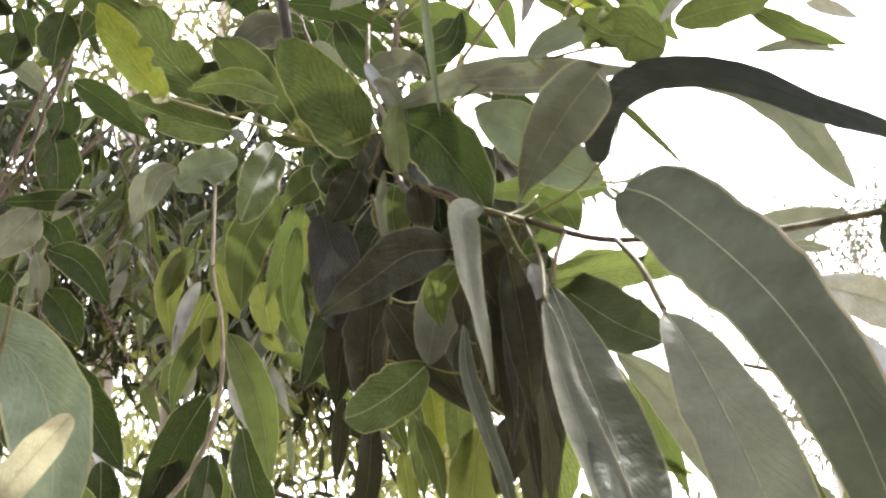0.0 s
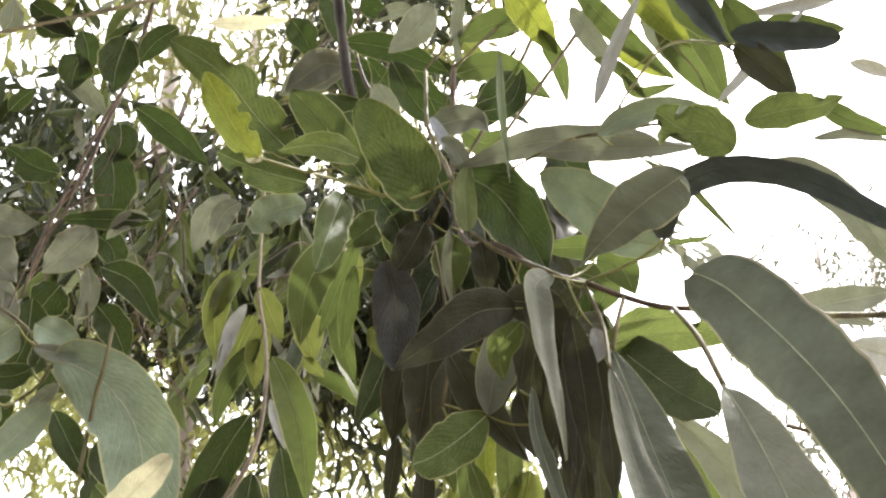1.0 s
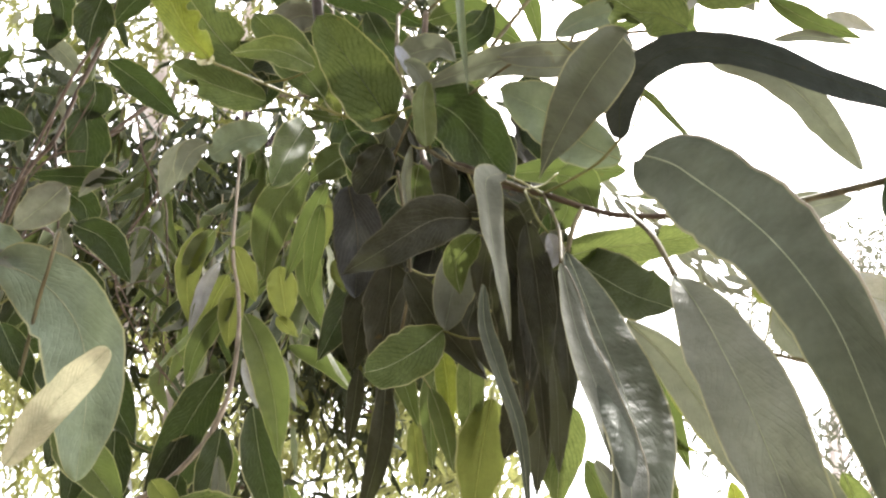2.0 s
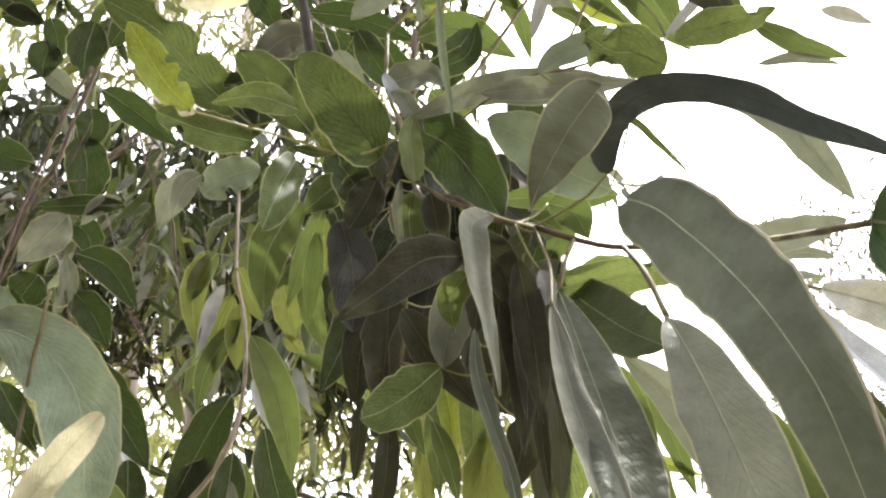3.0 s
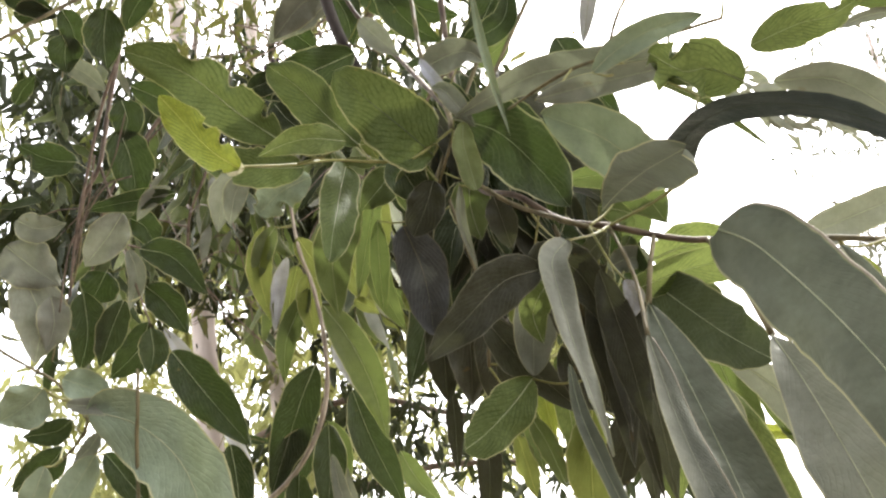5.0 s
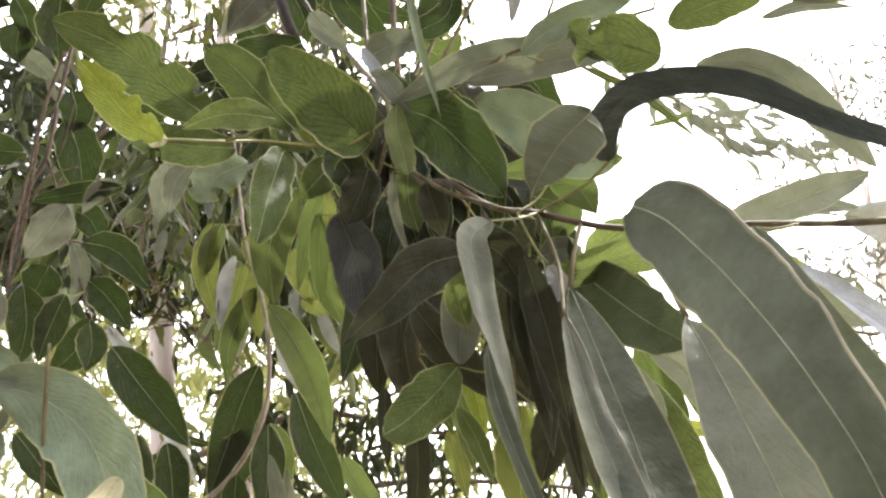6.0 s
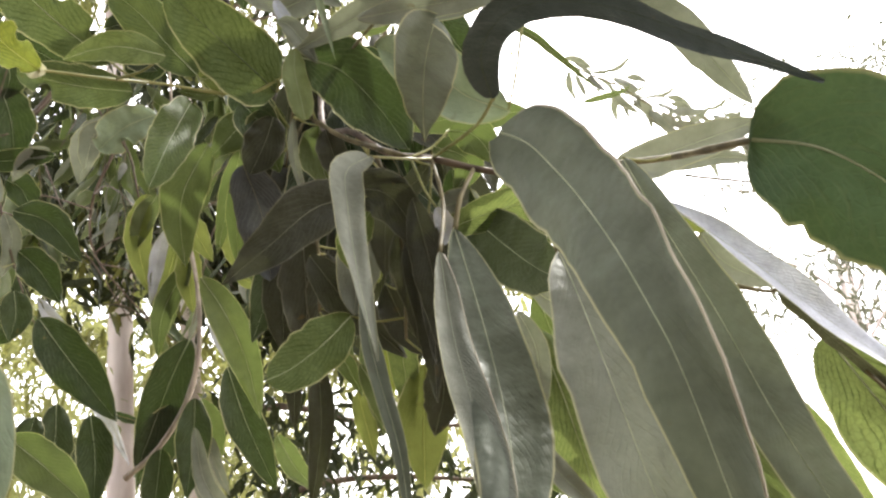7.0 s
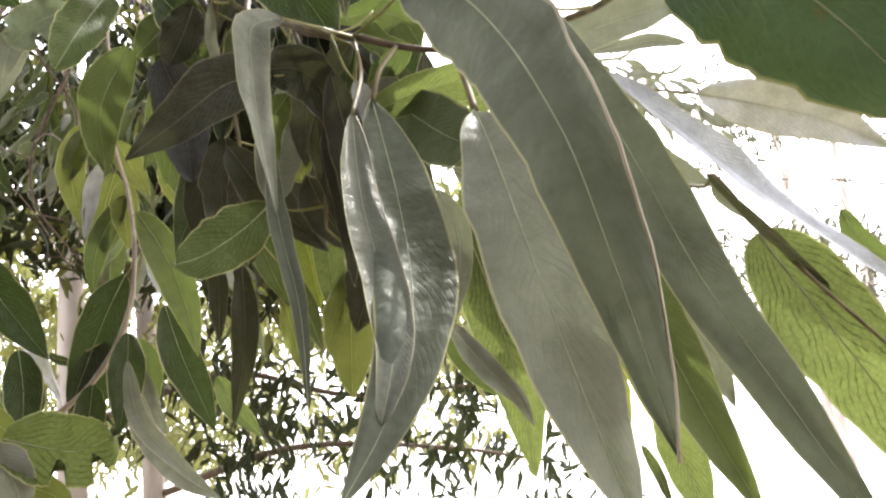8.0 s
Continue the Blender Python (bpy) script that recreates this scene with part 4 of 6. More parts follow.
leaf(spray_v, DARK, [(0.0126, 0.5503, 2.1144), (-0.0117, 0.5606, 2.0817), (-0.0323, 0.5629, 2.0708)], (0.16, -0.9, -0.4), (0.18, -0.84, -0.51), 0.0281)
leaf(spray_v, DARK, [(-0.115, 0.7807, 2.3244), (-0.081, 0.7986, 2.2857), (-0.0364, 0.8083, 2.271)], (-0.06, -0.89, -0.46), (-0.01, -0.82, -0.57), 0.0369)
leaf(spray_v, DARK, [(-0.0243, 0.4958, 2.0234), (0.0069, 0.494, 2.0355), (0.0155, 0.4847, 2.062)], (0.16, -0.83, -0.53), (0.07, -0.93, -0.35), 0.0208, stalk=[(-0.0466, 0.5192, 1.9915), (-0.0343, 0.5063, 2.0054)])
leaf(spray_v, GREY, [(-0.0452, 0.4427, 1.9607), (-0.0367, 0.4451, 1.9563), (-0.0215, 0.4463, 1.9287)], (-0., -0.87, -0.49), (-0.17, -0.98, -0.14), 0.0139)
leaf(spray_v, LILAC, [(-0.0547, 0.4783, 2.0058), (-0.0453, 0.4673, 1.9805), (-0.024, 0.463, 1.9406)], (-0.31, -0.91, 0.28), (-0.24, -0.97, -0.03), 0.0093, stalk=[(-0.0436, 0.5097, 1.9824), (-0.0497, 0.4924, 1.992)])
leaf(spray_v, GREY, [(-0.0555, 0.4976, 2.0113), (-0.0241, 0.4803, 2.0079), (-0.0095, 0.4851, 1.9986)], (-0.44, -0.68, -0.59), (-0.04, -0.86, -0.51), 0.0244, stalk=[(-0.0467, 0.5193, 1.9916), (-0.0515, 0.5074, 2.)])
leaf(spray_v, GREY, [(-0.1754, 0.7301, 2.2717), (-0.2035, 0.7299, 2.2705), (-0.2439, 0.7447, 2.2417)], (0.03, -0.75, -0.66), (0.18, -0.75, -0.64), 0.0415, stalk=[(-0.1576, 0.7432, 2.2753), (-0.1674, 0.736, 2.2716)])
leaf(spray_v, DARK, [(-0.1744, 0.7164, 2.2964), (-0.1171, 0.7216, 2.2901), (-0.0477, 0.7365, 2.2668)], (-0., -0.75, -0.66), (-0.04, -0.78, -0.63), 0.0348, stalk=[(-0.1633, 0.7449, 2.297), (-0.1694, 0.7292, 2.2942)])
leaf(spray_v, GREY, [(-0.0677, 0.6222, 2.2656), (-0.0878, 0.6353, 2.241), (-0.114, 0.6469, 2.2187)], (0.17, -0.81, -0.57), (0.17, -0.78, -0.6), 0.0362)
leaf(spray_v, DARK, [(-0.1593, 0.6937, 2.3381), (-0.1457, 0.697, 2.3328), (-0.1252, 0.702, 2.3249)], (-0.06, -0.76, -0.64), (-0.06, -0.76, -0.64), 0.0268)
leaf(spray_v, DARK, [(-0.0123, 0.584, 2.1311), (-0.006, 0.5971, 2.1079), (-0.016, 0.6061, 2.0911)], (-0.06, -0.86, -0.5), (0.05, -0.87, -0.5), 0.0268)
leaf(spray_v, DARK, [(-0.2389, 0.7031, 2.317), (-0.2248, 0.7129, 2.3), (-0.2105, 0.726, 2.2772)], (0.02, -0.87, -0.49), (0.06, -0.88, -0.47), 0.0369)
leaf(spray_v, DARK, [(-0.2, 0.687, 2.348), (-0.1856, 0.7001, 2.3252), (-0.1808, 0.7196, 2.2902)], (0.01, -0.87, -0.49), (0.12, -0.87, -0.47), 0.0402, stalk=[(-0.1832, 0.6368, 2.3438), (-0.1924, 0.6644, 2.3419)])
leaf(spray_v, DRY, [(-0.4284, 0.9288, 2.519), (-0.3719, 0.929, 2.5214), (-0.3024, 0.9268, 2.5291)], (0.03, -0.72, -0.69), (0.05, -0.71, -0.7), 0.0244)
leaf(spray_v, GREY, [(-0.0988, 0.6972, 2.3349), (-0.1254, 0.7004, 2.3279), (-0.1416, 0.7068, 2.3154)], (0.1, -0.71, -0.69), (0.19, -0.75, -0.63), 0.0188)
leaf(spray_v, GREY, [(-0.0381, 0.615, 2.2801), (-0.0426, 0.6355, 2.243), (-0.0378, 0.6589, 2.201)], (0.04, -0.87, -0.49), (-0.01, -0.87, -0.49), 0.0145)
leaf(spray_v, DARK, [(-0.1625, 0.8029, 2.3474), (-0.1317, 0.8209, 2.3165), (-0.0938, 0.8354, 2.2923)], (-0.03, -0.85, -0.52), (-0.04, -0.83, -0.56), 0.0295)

spray_c = branch("bunch of drooping dull eucalyptus leaves crowded on a shaded twig")
twig(spray_c, [(-0.0765, 0.5943, 1.9435), (0.0383, 0.6413, 2.2413), (0.1131, 0.6282, 2.5391)], 0.0014, 0.003)
twig(spray_c, [(-0.0391, 0.4666, 1.9331), (-0.059, 0.5338, 1.9315), (-0.0736, 0.5793, 1.9287), (-0.0803, 0.5815, 1.924)], 0.0011, .0008)
twig(spray_c, [(-0.0765, 0.5943, 1.9435), (-0.0683, 0.5951, 1.9422), (-0.0666, 0.5976, 1.9373), (-0.0721, 0.5994, 1.9332), (-0.0775, 0.5985, 1.9349), (-0.0774, 0.5953, 1.9414)], 0.0007, .0007)
twig(spray_c, [(-0.0278, 0.4433, 1.8902), (-0.0052, 0.4239, 1.8626), (0.0212, 0.4025, 1.8392), (0.0334, 0.4004, 1.8327)], 0.0014, .0014)
twig(spray_c, [(0.037, 0.4572, 1.8194), (0.0531, 0.4505, 1.8109)], 0.0008, .0006)
twig(spray_c, [(-0.0471, 0.4837, 1.8977), (-0.0378, 0.4841, 1.8519), (-0.0335, 0.4892, 1.8189), (-0.0374, 0.5047, 1.787)], 0.0013, .001)
twig(spray_c, [(0.015, 0.4031, 1.8379), (0.0209, 0.4134, 1.8171), (0.0235, 0.4283, 1.7866), (0.0199, 0.4472, 1.7479)], 0.0011, .0008)
leaf(spray_c, PALE, [(-0.0259, 0.4008, 1.909), (-0.0277, 0.4061, 1.8981), (-0.0263, 0.4119, 1.8862), (-0.0248, 0.4184, 1.873)], (0.13, -0.88, -0.45), (0.09, -0.9, -0.43), 0.0153, a=.5, b=.4, stalk=[(-0.023, 0.4392, 1.8843), (-0.0246, 0.4181, 1.8942)])
leaf(spray_c, GLAUCOUS, [(-0.009, 0.3449, 1.9556), (-0.0069, 0.3599, 1.9251), (-0.0004, 0.3801, 1.8841)], (0.05, -0.9, -0.44), (0.03, -0.9, -0.44), 0.0055, fold=.5)
leaf(spray_c, GREY, [(-0.0354, 0.4346, 1.885), (-0.0374, 0.445, 1.8635), (-0.0326, 0.4579, 1.8374)], (0.13, -0.89, -0.44), (0.11, -0.9, -0.42), 0.0068, fold=.5, stalk=[(-0.0259, 0.4416, 1.8878), (-0.0311, 0.4377, 1.8852)])
leaf(spray_c, DARK, [(-0.0352, 0.4609, 1.9449), (-0.0085, 0.4581, 1.929), (0.0135, 0.4614, 1.9006), (0.0294, 0.4649, 1.8714)], (-0.32, -0.87, -0.39), (-0.17, -0.96, -0.21), 0.0457, a=.55, b=.7, stalk=[(-0.0391, 0.4666, 1.9331), (-0.037, 0.4635, 1.9385)])
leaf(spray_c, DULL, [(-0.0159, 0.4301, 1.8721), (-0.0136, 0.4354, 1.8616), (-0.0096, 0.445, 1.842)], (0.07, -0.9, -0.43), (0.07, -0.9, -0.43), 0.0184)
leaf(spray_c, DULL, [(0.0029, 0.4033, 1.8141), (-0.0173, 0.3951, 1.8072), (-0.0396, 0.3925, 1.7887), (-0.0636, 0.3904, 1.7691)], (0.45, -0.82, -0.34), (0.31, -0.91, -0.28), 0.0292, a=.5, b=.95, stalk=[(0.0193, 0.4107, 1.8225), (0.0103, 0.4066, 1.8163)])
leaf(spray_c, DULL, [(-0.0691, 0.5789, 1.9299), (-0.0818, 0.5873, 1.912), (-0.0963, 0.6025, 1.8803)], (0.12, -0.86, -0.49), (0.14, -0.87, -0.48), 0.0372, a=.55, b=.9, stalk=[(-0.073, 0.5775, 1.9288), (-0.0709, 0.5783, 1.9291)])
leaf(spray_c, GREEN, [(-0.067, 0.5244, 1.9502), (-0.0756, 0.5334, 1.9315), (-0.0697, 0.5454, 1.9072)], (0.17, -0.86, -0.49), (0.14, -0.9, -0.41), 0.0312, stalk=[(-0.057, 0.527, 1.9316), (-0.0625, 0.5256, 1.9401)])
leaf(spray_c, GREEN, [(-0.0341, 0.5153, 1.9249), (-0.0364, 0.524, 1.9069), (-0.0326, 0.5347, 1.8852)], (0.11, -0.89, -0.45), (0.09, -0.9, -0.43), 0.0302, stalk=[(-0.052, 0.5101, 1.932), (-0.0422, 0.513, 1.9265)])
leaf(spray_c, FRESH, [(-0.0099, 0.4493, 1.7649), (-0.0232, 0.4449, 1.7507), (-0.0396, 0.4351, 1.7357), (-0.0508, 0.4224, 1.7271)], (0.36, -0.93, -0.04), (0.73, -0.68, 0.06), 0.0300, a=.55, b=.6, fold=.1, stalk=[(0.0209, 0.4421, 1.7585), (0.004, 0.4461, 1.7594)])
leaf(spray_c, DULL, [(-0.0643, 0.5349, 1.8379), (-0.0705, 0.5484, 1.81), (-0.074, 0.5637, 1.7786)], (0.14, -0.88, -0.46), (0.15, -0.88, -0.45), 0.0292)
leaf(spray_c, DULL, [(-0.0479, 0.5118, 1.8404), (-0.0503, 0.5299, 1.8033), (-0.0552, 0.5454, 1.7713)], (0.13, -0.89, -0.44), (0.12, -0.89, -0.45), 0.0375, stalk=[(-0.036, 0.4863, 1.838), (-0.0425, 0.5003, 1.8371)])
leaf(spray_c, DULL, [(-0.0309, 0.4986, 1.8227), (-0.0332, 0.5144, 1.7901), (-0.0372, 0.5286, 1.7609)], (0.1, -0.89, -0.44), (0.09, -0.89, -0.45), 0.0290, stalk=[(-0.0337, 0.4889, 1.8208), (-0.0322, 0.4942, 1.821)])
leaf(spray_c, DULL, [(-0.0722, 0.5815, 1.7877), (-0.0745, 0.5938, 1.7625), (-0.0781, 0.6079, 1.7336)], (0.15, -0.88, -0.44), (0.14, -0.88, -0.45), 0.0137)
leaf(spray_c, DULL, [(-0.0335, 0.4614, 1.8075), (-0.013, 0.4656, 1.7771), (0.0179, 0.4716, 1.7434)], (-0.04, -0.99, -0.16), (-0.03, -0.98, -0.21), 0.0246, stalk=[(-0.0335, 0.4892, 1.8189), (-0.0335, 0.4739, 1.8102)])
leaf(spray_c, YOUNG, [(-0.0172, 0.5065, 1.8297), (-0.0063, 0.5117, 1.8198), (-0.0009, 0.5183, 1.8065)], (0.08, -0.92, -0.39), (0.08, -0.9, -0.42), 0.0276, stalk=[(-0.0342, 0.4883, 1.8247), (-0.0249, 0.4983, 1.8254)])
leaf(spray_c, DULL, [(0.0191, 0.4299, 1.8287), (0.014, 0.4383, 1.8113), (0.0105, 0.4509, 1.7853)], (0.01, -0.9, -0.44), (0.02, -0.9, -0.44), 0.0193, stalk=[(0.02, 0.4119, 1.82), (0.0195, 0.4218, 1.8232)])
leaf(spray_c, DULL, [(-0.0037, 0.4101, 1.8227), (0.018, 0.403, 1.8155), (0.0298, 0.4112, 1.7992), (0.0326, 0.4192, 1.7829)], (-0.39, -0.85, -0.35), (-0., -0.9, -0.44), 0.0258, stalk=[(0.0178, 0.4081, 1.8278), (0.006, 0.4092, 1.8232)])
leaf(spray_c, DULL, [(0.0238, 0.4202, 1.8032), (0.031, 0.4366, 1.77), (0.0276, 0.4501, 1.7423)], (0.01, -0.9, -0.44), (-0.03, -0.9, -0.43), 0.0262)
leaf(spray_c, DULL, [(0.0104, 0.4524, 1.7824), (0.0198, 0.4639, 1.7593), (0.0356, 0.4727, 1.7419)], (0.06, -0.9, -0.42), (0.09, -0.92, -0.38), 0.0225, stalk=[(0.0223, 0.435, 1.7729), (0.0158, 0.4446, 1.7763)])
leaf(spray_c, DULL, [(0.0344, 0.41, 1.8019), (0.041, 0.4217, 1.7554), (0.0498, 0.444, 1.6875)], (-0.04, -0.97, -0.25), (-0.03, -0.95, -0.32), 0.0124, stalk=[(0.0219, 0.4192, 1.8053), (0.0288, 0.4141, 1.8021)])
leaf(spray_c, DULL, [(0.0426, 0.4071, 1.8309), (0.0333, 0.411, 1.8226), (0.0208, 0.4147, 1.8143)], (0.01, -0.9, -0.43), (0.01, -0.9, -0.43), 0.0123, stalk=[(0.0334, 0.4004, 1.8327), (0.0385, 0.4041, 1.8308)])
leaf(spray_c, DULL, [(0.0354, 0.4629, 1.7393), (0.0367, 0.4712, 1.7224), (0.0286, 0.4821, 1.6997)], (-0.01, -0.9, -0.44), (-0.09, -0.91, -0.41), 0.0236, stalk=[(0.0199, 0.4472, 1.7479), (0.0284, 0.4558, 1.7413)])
leaf(spray_c, GREEN, [(-0.0174, 0.5307, 1.7576), (-0.0086, 0.5404, 1.7381), (0.0001, 0.555, 1.7088)], (0.14, -0.91, -0.39), (0.12, -0.9, -0.41), 0.0152, stalk=[(-0.0374, 0.5047, 1.787), (-0.0264, 0.519, 1.7673)])
leaf(spray_c, LIT, [(0.0081, 0.525, 1.7933), (0.0094, 0.5444, 1.7535), (0.0108, 0.5607, 1.7204)], (0.04, -0.9, -0.44), (0.04, -0.9, -0.44), 0.0203, stalk=[(-0.0372, 0.5039, 1.7887), (-0.0123, 0.5155, 1.7872)])
leaf(spray_c, YELLOW, [(-0.0123, 0.5549, 1.7994), (-0.0068, 0.567, 1.7749), (-0.0034, 0.5824, 1.7435)], (0.09, -0.9, -0.43), (0.07, -0.9, -0.43), 0.0175)
leaf(spray_c, YOUNG, [(-0.0304, 0.5984, 1.7551), (-0.0267, 0.6091, 1.7335), (-0.023, 0.6216, 1.7082)], (0.13, -0.9, -0.42), (0.12, -0.9, -0.42), 0.0161)
leaf(spray_c, GREEN, [(-0.0137, 0.5758, 1.8021), (-0.0182, 0.5934, 1.7659), (-0.0148, 0.6147, 1.7226)], (0.05, -0.9, -0.44), (0.09, -0.9, -0.43), 0.0181)
leaf(spray_c, YOUNG, [(0.0242, 0.5432, 1.7568), (0.0182, 0.5592, 1.7237), (0.0139, 0.5802, 1.6807)], (-0.03, -0.9, -0.43), (-0.01, -0.9, -0.44), 0.0350)
leaf(spray_c, YELLOW, [(0.0574, 0.5423, 1.76), (0.0644, 0.5554, 1.7335), (0.0732, 0.5719, 1.7004)], (-0.01, -0.9, -0.45), (-0.01, -0.9, -0.45), 0.0192)
leaf(spray_c, GREEN, [(-0.0457, 0.5698, 1.813), (-0.0381, 0.5859, 1.7804), (-0.0264, 0.6003, 1.7515)], (0.14, -0.9, -0.41), (0.15, -0.91, -0.39), 0.0181)
leaf(spray_c, MOSS, [(0.0634, 0.4337, 1.8082), (0.0747, 0.4077, 1.7837), (0.0864, 0.3814, 1.7602), (0.0972, 0.3512, 1.7395)], (-0.64, -0.66, 0.4), (-0.76, -0.53, 0.38), 0.0335, a=.5, b=.5, fold=.2)
leaf(spray_c, DULL, [(0.0336, 0.3874, 1.8032), (0.0404, 0.3928, 1.7600), (0.0438, 0.3947, 1.7160)], (-0.17, -0.97, -0.15), (-0.17, -0.98, -0.05), 0.0190)
leaf(spray_c, DULL, [(0.0295, 0.4208, 1.8035), (0.0357, 0.4182, 1.7491), (0.0351, 0.4188, 1.7066)], (-0.17, -0.98, 0.03), (-0.13, -0.99, -0.01), 0.0190)
leaf(spray_c, DULL, [(0.0542, 0.4386, 1.8046), (0.0597, 0.4339, 1.7547), (0.0611, 0.4344, 1.7109)], (-0.22, -0.97, 0.07), (-0.19, -0.98, -0.02), 0.0180)
leaf(spray_c, DARK, [(0.0539, 0.4522, 1.8488), (0.0601, 0.4591, 1.8054), (0.0637, 0.4624, 1.7633)], (-0.19, -0.97, -0.18), (-0.19, -0.98, -0.09), 0.0230)
leaf(spray_c, DULL, [(0.0376, 0.4114, 1.8058), (0.0386, 0.4125, 1.7650), (0.0367, 0.4103, 1.7230)], (-0.08, -1.0, -0.03), (-0.07, -1.0, 0.05), 0.0165)
leaf(spray_c, LIT, [(0.0409, 0.4226, 1.7968), (0.0768, 0.4137, 1.8035), (0.1158, 0.4033, 1.8054), (0.1500, 0.3894, 1.8094)], (0.02, -0.9, -0.43), (0., -0.92, -0.38), 0.0210, a=.5, b=.6, bites=((.6, -1, .03, .8), (.85, -1, .03, .5)), stalk=[(0.0443, 0.4542, 1.8155), (0.055, 0.4627, 1.8265)])
leaf(spray_c, GREY, [(0.0438, 0.4544, 1.8254), (0.0606, 0.4533, 1.8283), (0.0705, 0.458, 1.8193)], (0.01, -0.91, -0.41), (-0.02, -0.88, -0.47), 0.0168, stalk=[(0.0403, 0.4558, 1.8176), (0.0422, 0.455, 1.8212)])
leaf(spray_c, GREEN, [(0.0443, 0.4382, 1.8585), (0.0642, 0.4431, 1.8494), (0.0539, 0.4517, 1.8314)], (-0.01, -0.87, -0.49), (-0.05, -0.91, -0.41), 0.0201, stalk=[(0.037, 0.4572, 1.8194), (0.041, 0.4467, 1.8373)])
leaf(spray_c, GREEN, [(0.0549, 0.4173, 1.856), (0.0693, 0.4198, 1.8517), (0.0787, 0.4271, 1.8372)], (-0.01, -0.86, -0.51), (-0.09, -0.87, -0.49), 0.0225, stalk=[(0.0334, 0.4004, 1.8327), (0.0452, 0.4097, 1.8426)])
leaf(spray_c, GREEN, [(0.0939, 0.46, 1.7707), (0.1047, 0.4772, 1.736), (0.1166, 0.4869, 1.6939)], (-0.1, -0.88, -0.47), (-0.15, -0.95, -0.26), 0.0240)
leaf(spray_c, GREEN, [(0.1101, 0.4795, 1.7771), (0.1265, 0.4946, 1.7469), (0.146, 0.5157, 1.7047)], (-0.08, -0.87, -0.48), (-0.1, -0.87, -0.48), 0.0161)
leaf(spray_c, YELLOW, [(0.0993, 0.5087, 1.7169), (0.1195, 0.5055, 1.7244), (0.1495, 0.5099, 1.7168)], (-0.09, -0.98, -0.17), (0.07, -0.96, -0.27), 0.0101)
leaf(spray_c, YOUNG, [(-0.0972, 0.5639, 1.8681), (-0.0911, 0.5677, 1.8606), (-0.0871, 0.5751, 1.8457)], (0.15, -0.93, -0.35), (0.19, -0.9, -0.4), 0.0187)
leaf(spray_c, GREEN, [(-0.1218, 0.6139, 1.9468), (-0.127, 0.6324, 1.9089), (-0.1298, 0.6488, 1.8752)], (0.21, -0.87, -0.45), (0.21, -0.87, -0.44), 0.0178, stalk=[(-0.0775, 0.597, 1.9379), (-0.1018, 0.6063, 1.939)])
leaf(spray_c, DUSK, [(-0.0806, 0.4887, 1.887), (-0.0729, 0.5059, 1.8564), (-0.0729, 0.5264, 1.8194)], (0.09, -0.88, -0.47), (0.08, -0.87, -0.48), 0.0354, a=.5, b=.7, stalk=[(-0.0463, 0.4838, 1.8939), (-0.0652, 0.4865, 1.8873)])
leaf(spray_c, LIT, [(0.0081, 0.4178, 1.8118), (-0.0034, 0.4231, 1.7966), (-0.0005, 0.4301, 1.7795)], (0.02, -0.94, -0.35), (0.05, -0.93, -0.37), 0.0183, stalk=[(0.0213, 0.4159, 1.812), (0.014, 0.4169, 1.8108)])
leaf(spray_c, LILAC, [(0.0449, 0.3835, 1.7952), (0.0483, 0.3875, 1.7857), (0.0411, 0.3914, 1.7747)], (-0.04, -0.92, -0.4), (-0.06, -0.95, -0.3), 0.0104, stalk=[(0.0334, 0.4004, 1.8327), (0.0397, 0.3911, 1.8086)])
leaf(spray_c, GREY, [(0.0866, 0.3997, 1.7542), (0.1102, 0.4102, 1.7354), (0.142, 0.4214, 1.6943), (0.1641, 0.4366, 1.6667)], (-0.05, -0.84, -0.53), (-0.12, -0.83, -0.55), 0.0233, a=.7, b=.8)
leaf(spray_c, YELLOW, [(0.1116, 0.4385, 1.7462), (0.1372, 0.4543, 1.7176), (0.1628, 0.47, 1.689)], (-0.09, -0.84, -0.54), (-0.09, -0.84, -0.54), 0.0135)

leaf(spray_c, LIT, [(0.0767, 0.5591, 1.7605), (0.0717, 0.5595, 1.7268), (0.0681, 0.5586, 1.6893)], (-0.09, -1.0, 0.0), (-0.1, -0.99, 0.03), 0.0340)
leaf(spray_c, DULL, [(0.0520, 0.4665, 1.7844), (0.0575, 0.4633, 1.7367), (0.0585, 0.4670, 1.6887)], (-0.18, -0.98, 0.05), (-0.13, -0.99, -0.08), 0.0200)
leaf(spray_c, DULL, [(0.0466, 0.5004, 1.7833), (0.0523, 0.5075, 1.7333), (0.0503, 0.5101, 1.6853)], (-0.12, -0.98, -0.15), (-0.1, -0.99, -0.05), 0.0220)

spray_d = branch("hanging eucalyptus twig with long narrow green leaves")
twig(spray_d, [(-0.3216, 0.9614, 2.3645), (-0.2006, 0.8969, 2.4976), (-0.1195, 0.7723, 2.6307)], 0.0014, 0.003)
twig(spray_d, [(-0.3216, 0.9614, 2.3645), (-0.3094, 0.9729, 2.1969), (-0.2961, 0.964, 2.083), (-0.2806, 0.9656, 2.0262), (-0.2661, 0.952, 1.9529), (-0.2654, 0.9472, 1.8813), (-0.2842, 0.9541, 1.8309), (-0.3178, 0.9665, 1.7905), (-0.3559, 0.9734, 1.7632)], 0.0017, .0034, PALE_TWIG)
leaf(spray_d, YOUNG, [(-0.2355, 0.9749, 2.069), (-0.2292, 0.9864, 2.0404), (-0.2209, 1.0022, 2.0011)], (0.2, -0.92, -0.33), (0.21, -0.92, -0.33), 0.0413)
